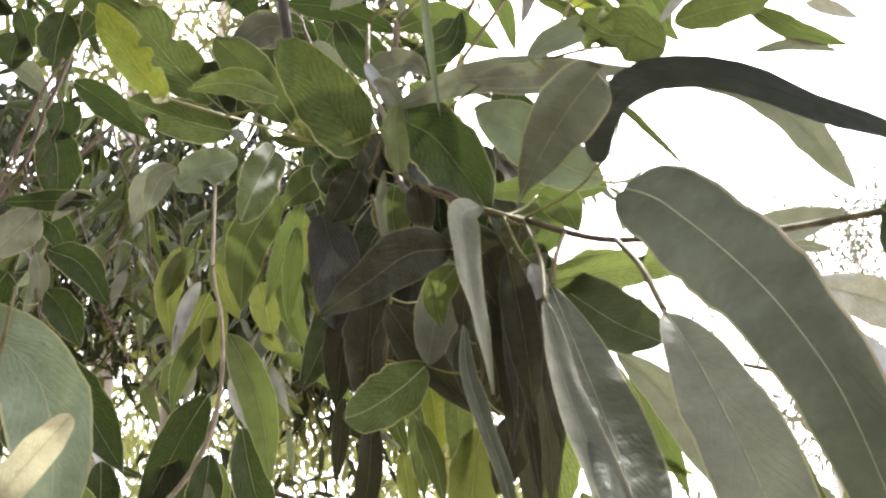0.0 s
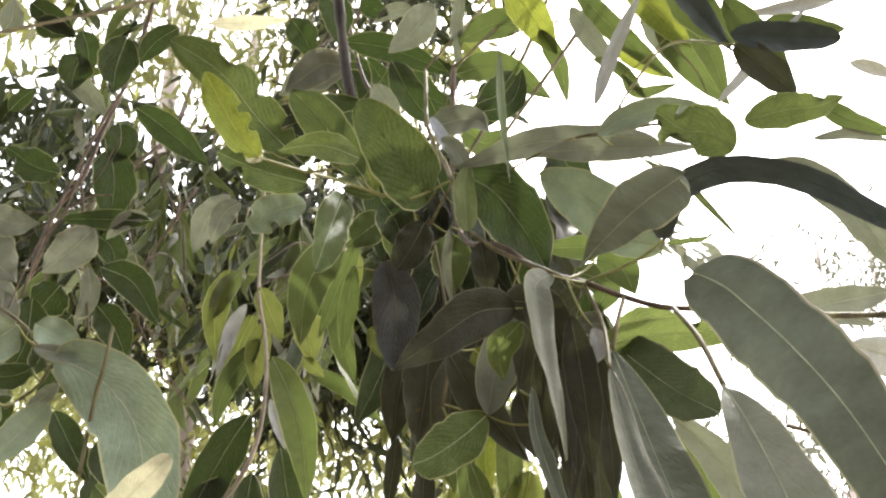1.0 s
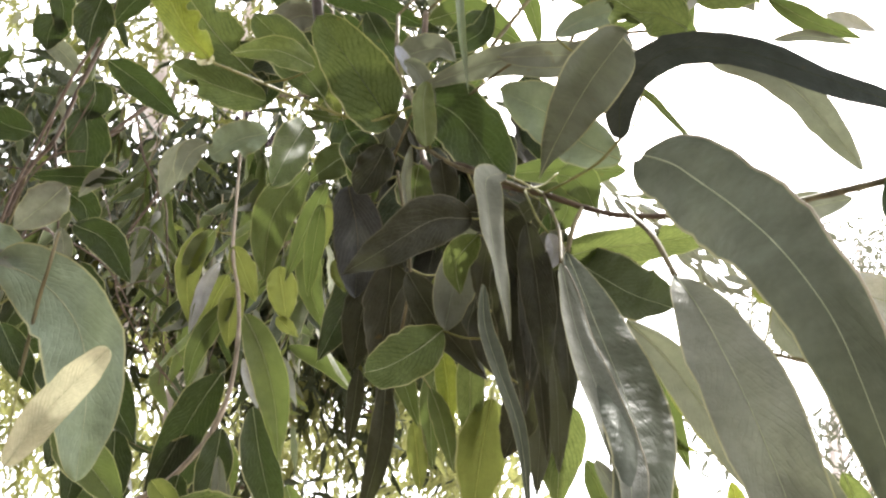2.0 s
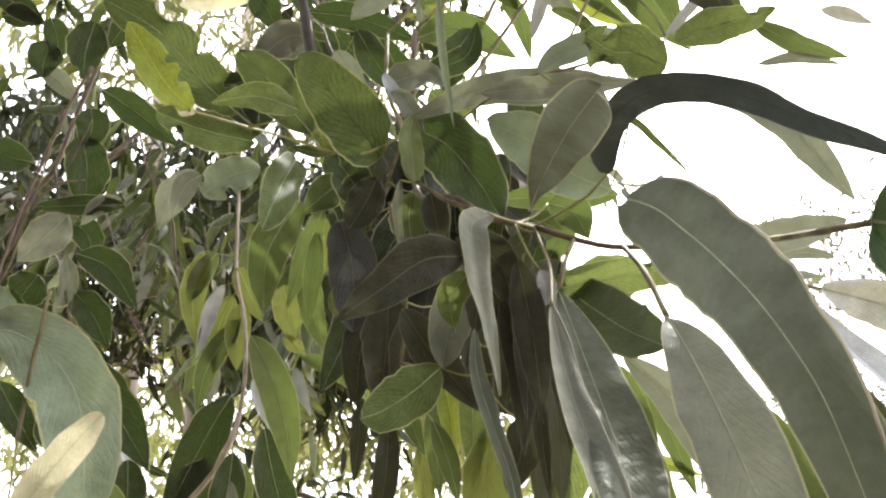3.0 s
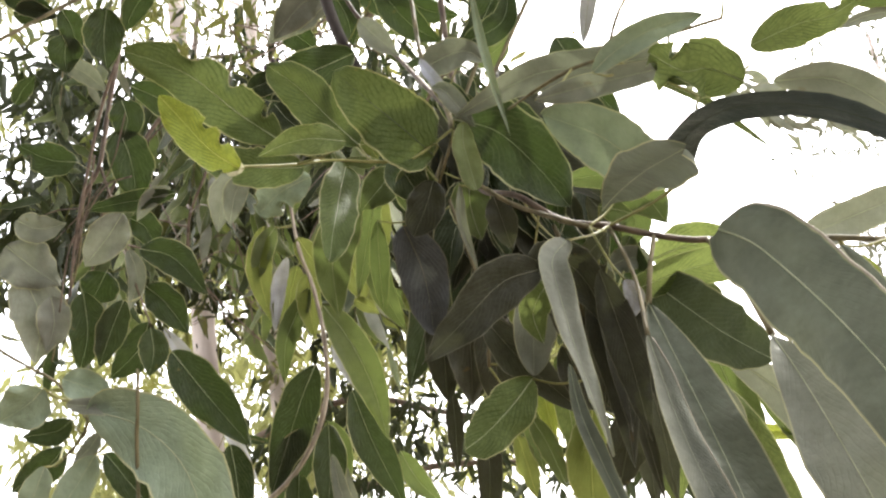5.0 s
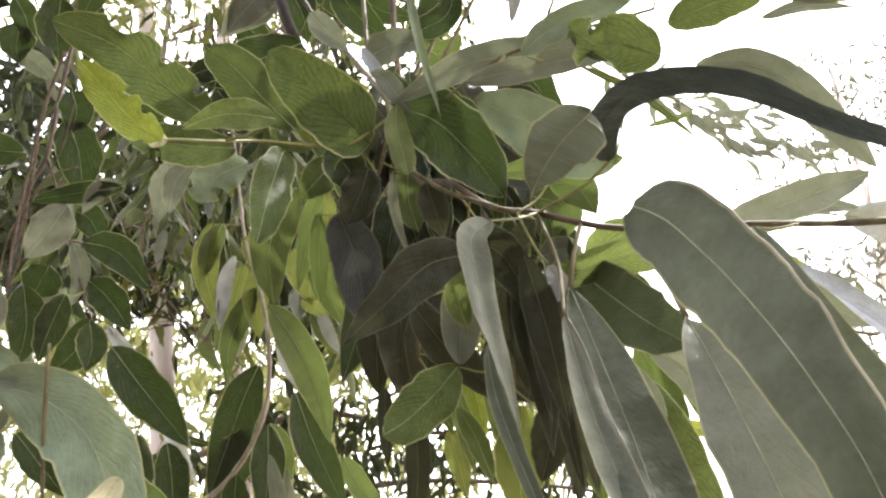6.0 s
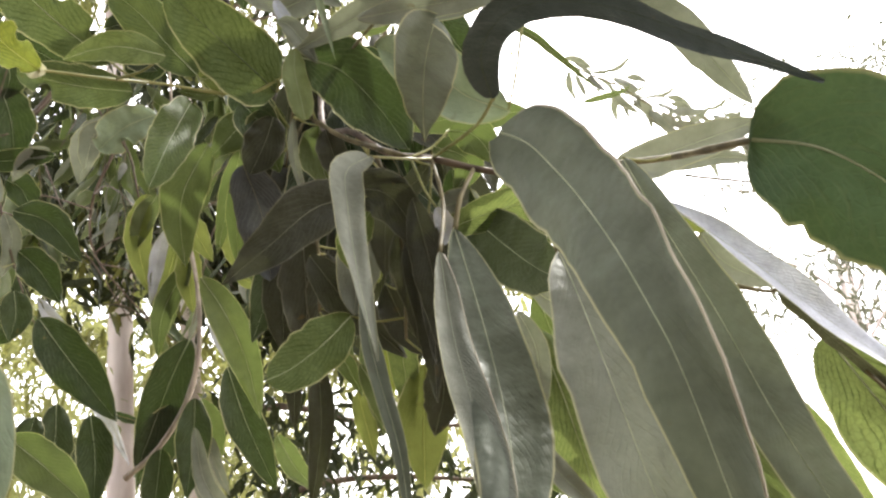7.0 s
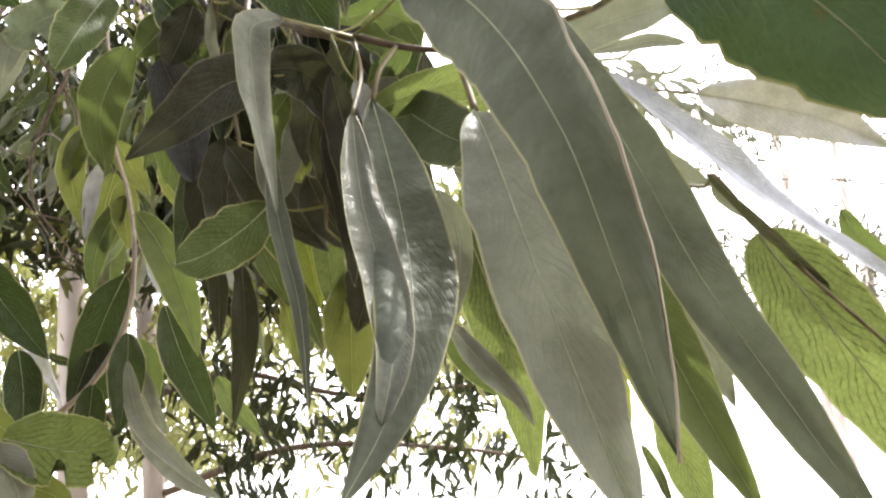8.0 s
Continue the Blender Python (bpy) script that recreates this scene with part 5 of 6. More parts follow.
leaf(spray_d, LILAC, [(-0.312, 0.9685, 2.0674), (-0.3272, 0.9784, 2.0378), (-0.3445, 0.9996, 1.9785)], (0.25, -0.87, -0.42), (0.28, -0.88, -0.39), 0.0206, stalk=[(-0.2932, 0.9643, 2.0724), (-0.3035, 0.9666, 2.0681)])
leaf(spray_d, YOUNG, [(-0.3362, 0.9506, 2.1086), (-0.3511, 0.9699, 2.0545), (-0.3446, 0.9947, 1.9911)], (0.3, -0.87, -0.39), (0.31, -0.9, -0.32), 0.0354, stalk=[(-0.2994, 0.9662, 2.1116), (-0.3196, 0.9576, 2.1067)])
leaf(spray_d, YOUNG, [(-0.3061, 0.9923, 2.0628), (-0.3253, 1.0087, 2.0154), (-0.3201, 1.0087, 1.9603)], (0.25, -0.88, -0.41), (0.27, -0.96, 0.02), 0.0373, stalk=[(-0.2914, 0.9645, 2.066), (-0.2995, 0.9798, 2.0617)])
leaf(spray_d, YOUNG, [(-0.2872, 0.9785, 2.0471), (-0.2929, 0.9911, 2.0129), (-0.2936, 1.0097, 1.9642)], (0.26, -0.89, -0.37), (0.26, -0.9, -0.35), 0.0339, stalk=[(-0.2863, 0.965, 2.047), (-0.2868, 0.9725, 2.046)])
leaf(spray_d, GREEN, [(-0.2906, 0.9861, 2.0266), (-0.3298, 1.0047, 1.9684), (-0.3425, 1.0243, 1.9142)], (0.2, -0.88, -0.42), (0.27, -0.88, -0.38), 0.0310, stalk=[(-0.2813, 0.9656, 2.0286), (-0.2864, 0.9768, 2.0257)])
leaf(spray_d, YOUNG, [(-0.2949, 0.9615, 2.0898), (-0.2727, 0.9805, 2.0454), (-0.2616, 0.99, 2.0232)], (0.22, -0.93, -0.29), (0.22, -0.93, -0.29), 0.0324, stalk=[(-0.2968, 0.9645, 2.0894), (-0.2958, 0.9628, 2.0893)])
leaf(spray_d, GREEN, [(-0.2632, 0.9495, 1.9884), (-0.2363, 0.9586, 1.9429), (-0.2174, 0.9813, 1.888), (-0.2075, 1.0078, 1.8209)], (0.14, -0.98, -0.12), (0.23, -0.92, -0.33), 0.0447, stalk=[(-0.2724, 0.958, 1.985), (-0.2674, 0.9533, 1.9858)])
leaf(spray_d, DARK, [(-0.2519, 1.0192, 1.8929), (-0.237, 1.0448, 1.8296), (-0.2076, 1.0802, 1.7441)], (0.25, -0.92, -0.31), (0.26, -0.92, -0.29), 0.0492)
leaf(spray_d, DARK, [(-0.2905, 0.9923, 1.926), (-0.3199, 1.0078, 1.8786), (-0.3728, 1.0421, 1.7763)], (0.18, -0.9, -0.4), (0.2, -0.89, -0.4), 0.0559, stalk=[(-0.2658, 0.9504, 1.929), (-0.2794, 0.9735, 1.9235)])
leaf(spray_d, DARK, [(-0.2989, 1.0312, 1.8505), (-0.3318, 1.0372, 1.8269), (-0.3786, 1.057, 1.7639)], (0.06, -0.94, -0.33), (0.14, -0.91, -0.39), 0.0579)
leaf(spray_d, GREEN, [(-0.294, 1.0482, 1.8632), (-0.2872, 1.0638, 1.8241), (-0.2985, 1.0889, 1.7557)], (0.29, -0.91, -0.31), (0.22, -0.9, -0.37), 0.0383)
leaf(spray_d, GREY, [(-0.2855, 1.0435, 1.8216), (-0.2804, 1.0573, 1.7867), (-0.2657, 1.075, 1.744)], (0.29, -0.9, -0.32), (0.31, -0.91, -0.27), 0.0203)
leaf(spray_d, GREEN, [(-0.2169, 1.1248, 1.8219), (-0.2001, 1.141, 1.7835), (-0.1681, 1.1593, 1.7434)], (0.25, -0.93, -0.28), (0.26, -0.94, -0.22), 0.0308)
leaf(spray_d, LILAC, [(-0.2729, 1.0151, 1.9549), (-0.2654, 1.0241, 1.9331), (-0.2496, 1.0401, 1.895)], (0.26, -0.92, -0.29), (0.26, -0.92, -0.28), 0.0147)
leaf(spray_d, GREEN, [(-0.1461, 0.7025, 1.9597), (-0.1421, 0.7185, 1.9187), (-0.1268, 0.7342, 1.8814)], (0.18, -0.92, -0.34), (0.18, -0.93, -0.32), 0.0257)
leaf(spray_d, YOUNG, [(-0.141, 0.7296, 2.0306), (-0.1415, 0.7439, 1.9929), (-0.1533, 0.7567, 1.9566)], (0.17, -0.92, -0.35), (0.17, -0.91, -0.38), 0.0194)
leaf(spray_d, GREEN, [(-0.3217, 0.9525, 2.1069), (-0.3407, 0.9606, 2.0812), (-0.3584, 0.9742, 2.0414)], (0.25, -0.86, -0.45), (0.28, -0.86, -0.42), 0.0295, stalk=[(-0.299, 0.966, 2.1085), (-0.3115, 0.9586, 2.1055)])
leaf(spray_d, YOUNG, [(-0.2348, 0.999, 2.0062), (-0.2214, 1.0034, 1.9977), (-0.205, 1.0097, 1.9853)], (0.15, -0.95, -0.27), (0.16, -0.95, -0.27), 0.0192)

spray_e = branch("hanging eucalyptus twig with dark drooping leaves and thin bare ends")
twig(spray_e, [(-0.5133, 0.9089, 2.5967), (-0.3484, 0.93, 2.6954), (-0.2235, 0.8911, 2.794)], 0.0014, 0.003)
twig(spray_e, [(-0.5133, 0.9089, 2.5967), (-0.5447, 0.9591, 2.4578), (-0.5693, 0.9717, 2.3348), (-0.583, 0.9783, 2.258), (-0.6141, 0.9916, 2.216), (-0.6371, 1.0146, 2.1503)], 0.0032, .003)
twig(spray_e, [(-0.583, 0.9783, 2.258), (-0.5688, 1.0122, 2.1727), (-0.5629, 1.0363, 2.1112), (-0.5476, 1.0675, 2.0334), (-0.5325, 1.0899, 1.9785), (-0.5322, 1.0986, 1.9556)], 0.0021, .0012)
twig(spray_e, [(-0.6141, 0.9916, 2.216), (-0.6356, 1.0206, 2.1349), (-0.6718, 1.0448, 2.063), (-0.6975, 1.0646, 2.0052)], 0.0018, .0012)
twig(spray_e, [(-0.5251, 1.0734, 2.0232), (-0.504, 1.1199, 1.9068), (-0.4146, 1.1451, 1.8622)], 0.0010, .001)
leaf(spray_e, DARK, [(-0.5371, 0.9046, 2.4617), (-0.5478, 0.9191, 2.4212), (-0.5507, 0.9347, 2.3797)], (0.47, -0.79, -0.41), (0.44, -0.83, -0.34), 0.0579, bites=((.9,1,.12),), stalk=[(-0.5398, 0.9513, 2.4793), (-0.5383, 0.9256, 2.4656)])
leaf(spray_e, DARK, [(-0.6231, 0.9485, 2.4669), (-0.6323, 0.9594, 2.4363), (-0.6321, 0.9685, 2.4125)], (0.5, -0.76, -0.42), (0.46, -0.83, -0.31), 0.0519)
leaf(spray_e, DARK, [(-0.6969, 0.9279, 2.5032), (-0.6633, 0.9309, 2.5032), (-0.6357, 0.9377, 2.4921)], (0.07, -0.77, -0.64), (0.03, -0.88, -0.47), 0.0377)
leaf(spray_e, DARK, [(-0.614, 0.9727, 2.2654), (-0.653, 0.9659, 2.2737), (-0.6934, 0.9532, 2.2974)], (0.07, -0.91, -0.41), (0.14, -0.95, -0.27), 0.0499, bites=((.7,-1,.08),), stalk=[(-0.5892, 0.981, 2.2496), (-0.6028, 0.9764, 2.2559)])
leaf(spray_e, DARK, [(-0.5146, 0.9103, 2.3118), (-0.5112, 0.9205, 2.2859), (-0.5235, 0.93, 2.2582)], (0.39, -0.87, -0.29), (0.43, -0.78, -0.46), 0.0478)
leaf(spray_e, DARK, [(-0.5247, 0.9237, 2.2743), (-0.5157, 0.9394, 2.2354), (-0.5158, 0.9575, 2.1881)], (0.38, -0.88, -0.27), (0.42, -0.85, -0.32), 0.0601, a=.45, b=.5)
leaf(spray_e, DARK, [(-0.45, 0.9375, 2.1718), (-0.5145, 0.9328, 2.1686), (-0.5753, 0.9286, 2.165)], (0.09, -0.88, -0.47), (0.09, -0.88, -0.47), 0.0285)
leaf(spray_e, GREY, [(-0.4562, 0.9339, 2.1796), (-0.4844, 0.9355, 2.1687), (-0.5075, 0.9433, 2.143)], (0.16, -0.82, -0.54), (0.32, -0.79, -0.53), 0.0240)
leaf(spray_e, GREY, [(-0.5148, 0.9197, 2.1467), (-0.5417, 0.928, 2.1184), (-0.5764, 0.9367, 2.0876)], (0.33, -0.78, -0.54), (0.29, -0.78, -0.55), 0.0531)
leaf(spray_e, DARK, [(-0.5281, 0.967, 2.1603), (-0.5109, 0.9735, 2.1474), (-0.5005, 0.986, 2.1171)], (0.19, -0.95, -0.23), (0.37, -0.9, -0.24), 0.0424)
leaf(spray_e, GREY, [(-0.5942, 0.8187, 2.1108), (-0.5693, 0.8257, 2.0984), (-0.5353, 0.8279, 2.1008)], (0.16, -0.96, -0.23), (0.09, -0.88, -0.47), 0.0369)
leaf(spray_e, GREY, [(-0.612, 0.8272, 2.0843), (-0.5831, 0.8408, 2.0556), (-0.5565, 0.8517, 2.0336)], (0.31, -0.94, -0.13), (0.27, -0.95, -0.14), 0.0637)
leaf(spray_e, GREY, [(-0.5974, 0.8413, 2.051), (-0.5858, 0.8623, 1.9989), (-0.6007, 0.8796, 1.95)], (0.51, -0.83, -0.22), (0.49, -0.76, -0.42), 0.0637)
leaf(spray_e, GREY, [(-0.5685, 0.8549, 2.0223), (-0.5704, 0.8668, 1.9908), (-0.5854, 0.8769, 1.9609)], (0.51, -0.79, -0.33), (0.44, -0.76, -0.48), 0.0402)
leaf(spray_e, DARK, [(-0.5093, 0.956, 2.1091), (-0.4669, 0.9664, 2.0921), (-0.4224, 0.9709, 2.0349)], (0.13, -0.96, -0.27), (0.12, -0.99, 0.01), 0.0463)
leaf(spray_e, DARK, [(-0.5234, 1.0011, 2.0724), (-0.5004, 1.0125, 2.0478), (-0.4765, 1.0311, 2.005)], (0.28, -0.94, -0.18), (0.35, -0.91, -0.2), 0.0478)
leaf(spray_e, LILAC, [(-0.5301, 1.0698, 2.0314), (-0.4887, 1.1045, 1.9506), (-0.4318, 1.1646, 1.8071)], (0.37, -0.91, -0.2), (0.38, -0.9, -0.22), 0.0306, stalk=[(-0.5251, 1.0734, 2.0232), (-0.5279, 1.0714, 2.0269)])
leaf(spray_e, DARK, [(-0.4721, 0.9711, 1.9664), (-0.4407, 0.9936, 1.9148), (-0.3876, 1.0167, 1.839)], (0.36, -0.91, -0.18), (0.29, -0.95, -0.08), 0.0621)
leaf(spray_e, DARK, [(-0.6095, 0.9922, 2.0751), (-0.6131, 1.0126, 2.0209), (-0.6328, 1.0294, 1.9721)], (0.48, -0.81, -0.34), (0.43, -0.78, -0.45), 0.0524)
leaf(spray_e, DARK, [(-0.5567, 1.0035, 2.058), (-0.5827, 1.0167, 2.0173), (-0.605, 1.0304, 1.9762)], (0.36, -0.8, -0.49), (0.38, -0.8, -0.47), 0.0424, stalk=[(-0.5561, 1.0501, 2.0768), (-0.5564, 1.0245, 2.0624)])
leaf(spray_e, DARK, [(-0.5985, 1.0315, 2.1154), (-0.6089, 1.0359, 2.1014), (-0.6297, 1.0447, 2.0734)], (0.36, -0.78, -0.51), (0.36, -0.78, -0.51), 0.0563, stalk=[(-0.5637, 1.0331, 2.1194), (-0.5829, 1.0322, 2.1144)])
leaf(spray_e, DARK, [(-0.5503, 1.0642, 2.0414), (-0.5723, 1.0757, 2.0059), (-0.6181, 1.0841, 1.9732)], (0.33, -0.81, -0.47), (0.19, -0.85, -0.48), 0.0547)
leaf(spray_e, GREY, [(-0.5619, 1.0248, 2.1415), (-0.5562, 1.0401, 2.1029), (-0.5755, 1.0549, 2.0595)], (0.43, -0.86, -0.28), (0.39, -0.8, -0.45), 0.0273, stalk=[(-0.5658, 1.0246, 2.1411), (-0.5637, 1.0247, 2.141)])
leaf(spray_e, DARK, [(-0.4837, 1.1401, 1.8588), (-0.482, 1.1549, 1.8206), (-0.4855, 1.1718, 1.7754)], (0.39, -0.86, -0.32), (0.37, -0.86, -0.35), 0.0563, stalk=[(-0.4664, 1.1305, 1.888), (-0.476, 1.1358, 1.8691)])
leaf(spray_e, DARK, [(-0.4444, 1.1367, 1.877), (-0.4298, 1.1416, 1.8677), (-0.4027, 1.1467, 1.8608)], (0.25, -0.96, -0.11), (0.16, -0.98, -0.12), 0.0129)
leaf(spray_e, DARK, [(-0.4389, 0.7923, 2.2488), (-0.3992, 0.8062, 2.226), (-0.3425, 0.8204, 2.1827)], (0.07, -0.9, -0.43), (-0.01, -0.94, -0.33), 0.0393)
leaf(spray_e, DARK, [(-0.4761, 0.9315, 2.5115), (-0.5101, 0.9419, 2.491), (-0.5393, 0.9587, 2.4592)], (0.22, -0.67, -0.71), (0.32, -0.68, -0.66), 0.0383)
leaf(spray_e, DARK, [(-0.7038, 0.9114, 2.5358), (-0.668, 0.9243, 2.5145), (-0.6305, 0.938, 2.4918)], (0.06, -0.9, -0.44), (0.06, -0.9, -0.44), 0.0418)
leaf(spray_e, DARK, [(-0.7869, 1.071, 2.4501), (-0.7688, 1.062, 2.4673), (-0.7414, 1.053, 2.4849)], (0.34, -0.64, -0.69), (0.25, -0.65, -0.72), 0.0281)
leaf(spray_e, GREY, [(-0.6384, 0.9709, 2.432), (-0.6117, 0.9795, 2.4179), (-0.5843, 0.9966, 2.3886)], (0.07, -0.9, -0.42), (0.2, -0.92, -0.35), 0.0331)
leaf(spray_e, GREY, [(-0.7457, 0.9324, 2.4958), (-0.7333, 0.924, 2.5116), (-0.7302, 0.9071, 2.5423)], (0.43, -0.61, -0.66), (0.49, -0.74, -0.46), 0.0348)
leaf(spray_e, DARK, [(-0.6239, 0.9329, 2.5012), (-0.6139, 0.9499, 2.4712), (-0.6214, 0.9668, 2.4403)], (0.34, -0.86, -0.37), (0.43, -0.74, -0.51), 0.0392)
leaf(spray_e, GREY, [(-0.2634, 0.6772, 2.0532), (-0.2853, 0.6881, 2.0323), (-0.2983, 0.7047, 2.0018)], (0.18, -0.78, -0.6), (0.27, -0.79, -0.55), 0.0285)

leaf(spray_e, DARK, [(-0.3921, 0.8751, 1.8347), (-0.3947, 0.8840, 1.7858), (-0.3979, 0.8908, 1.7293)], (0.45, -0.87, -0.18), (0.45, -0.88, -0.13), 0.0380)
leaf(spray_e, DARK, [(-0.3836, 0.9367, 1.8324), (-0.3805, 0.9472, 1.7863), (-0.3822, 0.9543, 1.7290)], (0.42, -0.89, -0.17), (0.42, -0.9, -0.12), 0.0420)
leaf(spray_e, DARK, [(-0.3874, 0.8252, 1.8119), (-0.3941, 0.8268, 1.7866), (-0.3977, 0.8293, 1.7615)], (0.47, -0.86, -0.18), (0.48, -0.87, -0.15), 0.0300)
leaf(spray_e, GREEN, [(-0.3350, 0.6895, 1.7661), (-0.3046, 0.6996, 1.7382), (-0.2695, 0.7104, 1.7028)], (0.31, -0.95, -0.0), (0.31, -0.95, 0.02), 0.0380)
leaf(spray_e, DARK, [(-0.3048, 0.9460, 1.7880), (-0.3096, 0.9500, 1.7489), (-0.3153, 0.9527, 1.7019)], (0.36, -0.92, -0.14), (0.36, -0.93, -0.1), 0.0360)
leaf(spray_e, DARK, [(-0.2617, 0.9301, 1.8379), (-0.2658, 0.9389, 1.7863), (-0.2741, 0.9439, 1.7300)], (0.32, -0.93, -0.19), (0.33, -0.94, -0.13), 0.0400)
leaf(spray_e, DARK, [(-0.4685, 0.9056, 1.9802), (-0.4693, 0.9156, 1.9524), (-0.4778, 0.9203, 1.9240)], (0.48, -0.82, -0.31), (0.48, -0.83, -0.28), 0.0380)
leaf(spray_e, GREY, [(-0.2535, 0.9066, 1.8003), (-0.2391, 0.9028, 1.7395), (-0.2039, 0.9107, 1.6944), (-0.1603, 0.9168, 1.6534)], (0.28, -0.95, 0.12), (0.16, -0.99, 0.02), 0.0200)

twig(spray_e, [(-0.4572, 0.7898, 2.2828), (-0.4873, 0.8111, 2.2345), (-0.5211, 0.8415, 2.1621), (-0.5453, 0.8635, 2.1010), (-0.5645, 0.8874, 2.0307)], 0.0020, 0.0016, BARE)
twig(spray_e, [(-0.4941, 0.9033, 2.1897), (-0.5255, 0.8948, 2.1771), (-0.5565, 0.9011, 2.1369), (-0.5782, 0.9166, 2.0841)], 0.0013, 0.0008, BARE)
twig(spray_e, [(-0.4838, 0.7946, 2.1652), (-0.5048, 0.8179, 2.1091), (-0.5309, 0.8271, 2.0657), (-0.5521, 0.8472, 1.9976)], 0.0013, 0.0008, BARE)
twig(spray_e, [(-0.5033, 0.9009, 2.2842), (-0.5368, 0.9262, 2.2209), (-0.5776, 0.9343, 2.1704), (-0.6191, 0.9328, 2.1288)], 0.0011, 0.0006, BARE)
twig(spray_e, [(-0.5556, 0.8935, 2.1511), (-0.5877, 0.8781, 2.1449), (-0.6181, 0.8703, 2.1250)], 0.0011, 0.0006, BARE)

spray_f = branch("pale eucalyptus leaves and one cream withered leaf on a brown twig")
twig(spray_f, [(-0.5135, 0.4386, 2.0001), (-0.2868, 0.6243, 2.3), (-0.1, 0.75, 2.6)], 0.0014, 0.003)
twig(spray_f, [(-0.5135, 0.4386, 2.0001), (-0.4185, 0.4294, 1.9065), (-0.3258, 0.4145, 1.8271), (-0.2782, 0.4095, 1.7951), (-0.2634, 0.4062, 1.7793), (-0.2571, 0.4104, 1.7697), (-0.2653, 0.4139, 1.7587), (-0.2796, 0.4165, 1.7485)], 0.0011, .0008)
twig(spray_f, [(-0.2571, 0.4104, 1.7697), (-0.2261, 0.4124, 1.744), (-0.2015, 0.4257, 1.7149)], 0.0008, .0008)
twig(spray_f, [(-0.2205, 0.395, 1.7906), (-0.2193, 0.3932, 1.7676), (-0.2227, 0.3993, 1.7509), (-0.2232, 0.4039, 1.7105)], 0.0010, .0010)
leaf(spray_f, GLAUCOUS, [(-0.2507, 0.399, 1.7731), (-0.2222, 0.4009, 1.7608), (-0.2006, 0.4061, 1.7384), (-0.1894, 0.409, 1.7052), (-0.1863, 0.4151, 1.6621)], (0.05, -1., -0.03), (0.4, -0.91, -0.1), 0.0419, a=.42, b=.55, fold=.2, stalk=[(-0.2588, 0.4093, 1.7723), (-0.2543, 0.4036, 1.7717)])
leaf(spray_f, GLAUCOUS, [(-0.2674, 0.4005, 1.7932), (-0.2514, 0.405, 1.7854), (-0.2417, 0.4091, 1.7768)], (0.22, -0.97, -0.11), (0.33, -0.94, -0.09), 0.0195, stalk=[(-0.2714, 0.408, 1.7879), (-0.2692, 0.4039, 1.79)])
leaf(spray_f, GREY, [(-0.2623, 0.3963, 1.7773), (-0.2443, 0.3993, 1.7738), (-0.2296, 0.4024, 1.7692)], (0.13, -0.98, -0.16), (0.17, -0.98, -0.13), 0.0099, stalk=[(-0.2634, 0.4062, 1.7793), (-0.2628, 0.4007, 1.7774)])
leaf(spray_f, GLAUCOUS, [(-0.2671, 0.3824, 1.7845), (-0.2774, 0.3842, 1.7772), (-0.2936, 0.3853, 1.7705)], (0.22, -0.82, -0.52), (0.13, -0.88, -0.46), 0.0271, stalk=[(-0.2651, 0.4066, 1.7812), (-0.2662, 0.3932, 1.7811)])
leaf(spray_f, DARK, [(-0.2721, 0.4185, 1.7731), (-0.2826, 0.4194, 1.7682), (-0.3021, 0.4179, 1.7675)], (0.13, -0.89, -0.44), (0.08, -0.97, -0.24), 0.0161, stalk=[(-0.2617, 0.4124, 1.7635), (-0.2675, 0.4158, 1.7675)])
leaf(spray_f, DARK, [(-0.2911, 0.4422, 1.7629), (-0.3009, 0.4445, 1.7545), (-0.3266, 0.4471, 1.7416)], (0.23, -0.84, -0.5), (0.12, -0.9, -0.43), 0.0208, stalk=[(-0.2796, 0.4165, 1.7485), (-0.2859, 0.4306, 1.7539)])
leaf(spray_f, GLAUCOUS, [(-0.2514, 0.4078, 1.7498), (-0.2629, 0.4118, 1.7366), (-0.2791, 0.4091, 1.7118)], (0.27, -0.83, -0.49), (0.47, -0.86, -0.21), 0.0190, stalk=[(-0.2441, 0.4112, 1.7589), (-0.2481, 0.4094, 1.7529)])
leaf(spray_f, GLAUCOUS, [(-0.2735, 0.3967, 1.7454), (-0.2818, 0.4011, 1.7321), (-0.2935, 0.406, 1.7163)], (0.38, -0.78, -0.49), (0.34, -0.8, -0.5), 0.0157, stalk=[(-0.2748, 0.4156, 1.7519), (-0.2741, 0.4052, 1.7467)])
leaf(spray_f, DARK, [(-0.2669, 0.4467, 1.7569), (-0.2562, 0.4542, 1.7398), (-0.2428, 0.4633, 1.7193)], (0.45, -0.89, -0.11), (0.44, -0.89, -0.11), 0.0184, stalk=[(-0.271, 0.4149, 1.7546), (-0.2687, 0.4324, 1.7533)])
leaf(spray_f, DARK, [(-0.239, 0.4547, 1.7426), (-0.2342, 0.4596, 1.7309), (-0.2236, 0.4671, 1.7139)], (0.45, -0.87, -0.18), (0.43, -0.89, -0.13), 0.0201, stalk=[(-0.2217, 0.4147, 1.7388), (-0.2312, 0.4367, 1.7374)])
leaf(spray_f, DRY, [(-0.2099, 0.3891, 1.6616), (-0.1948, 0.3787, 1.6812), (-0.1796, 0.3705, 1.6967), (-0.1634, 0.3624, 1.7121)], (0.22, -0.78, -0.58), (0.15, -0.8, -0.58), 0.0172, a=.4, b=.35, stalk=[(-0.2232, 0.4039, 1.7105), (-0.2159, 0.3958, 1.6794)])
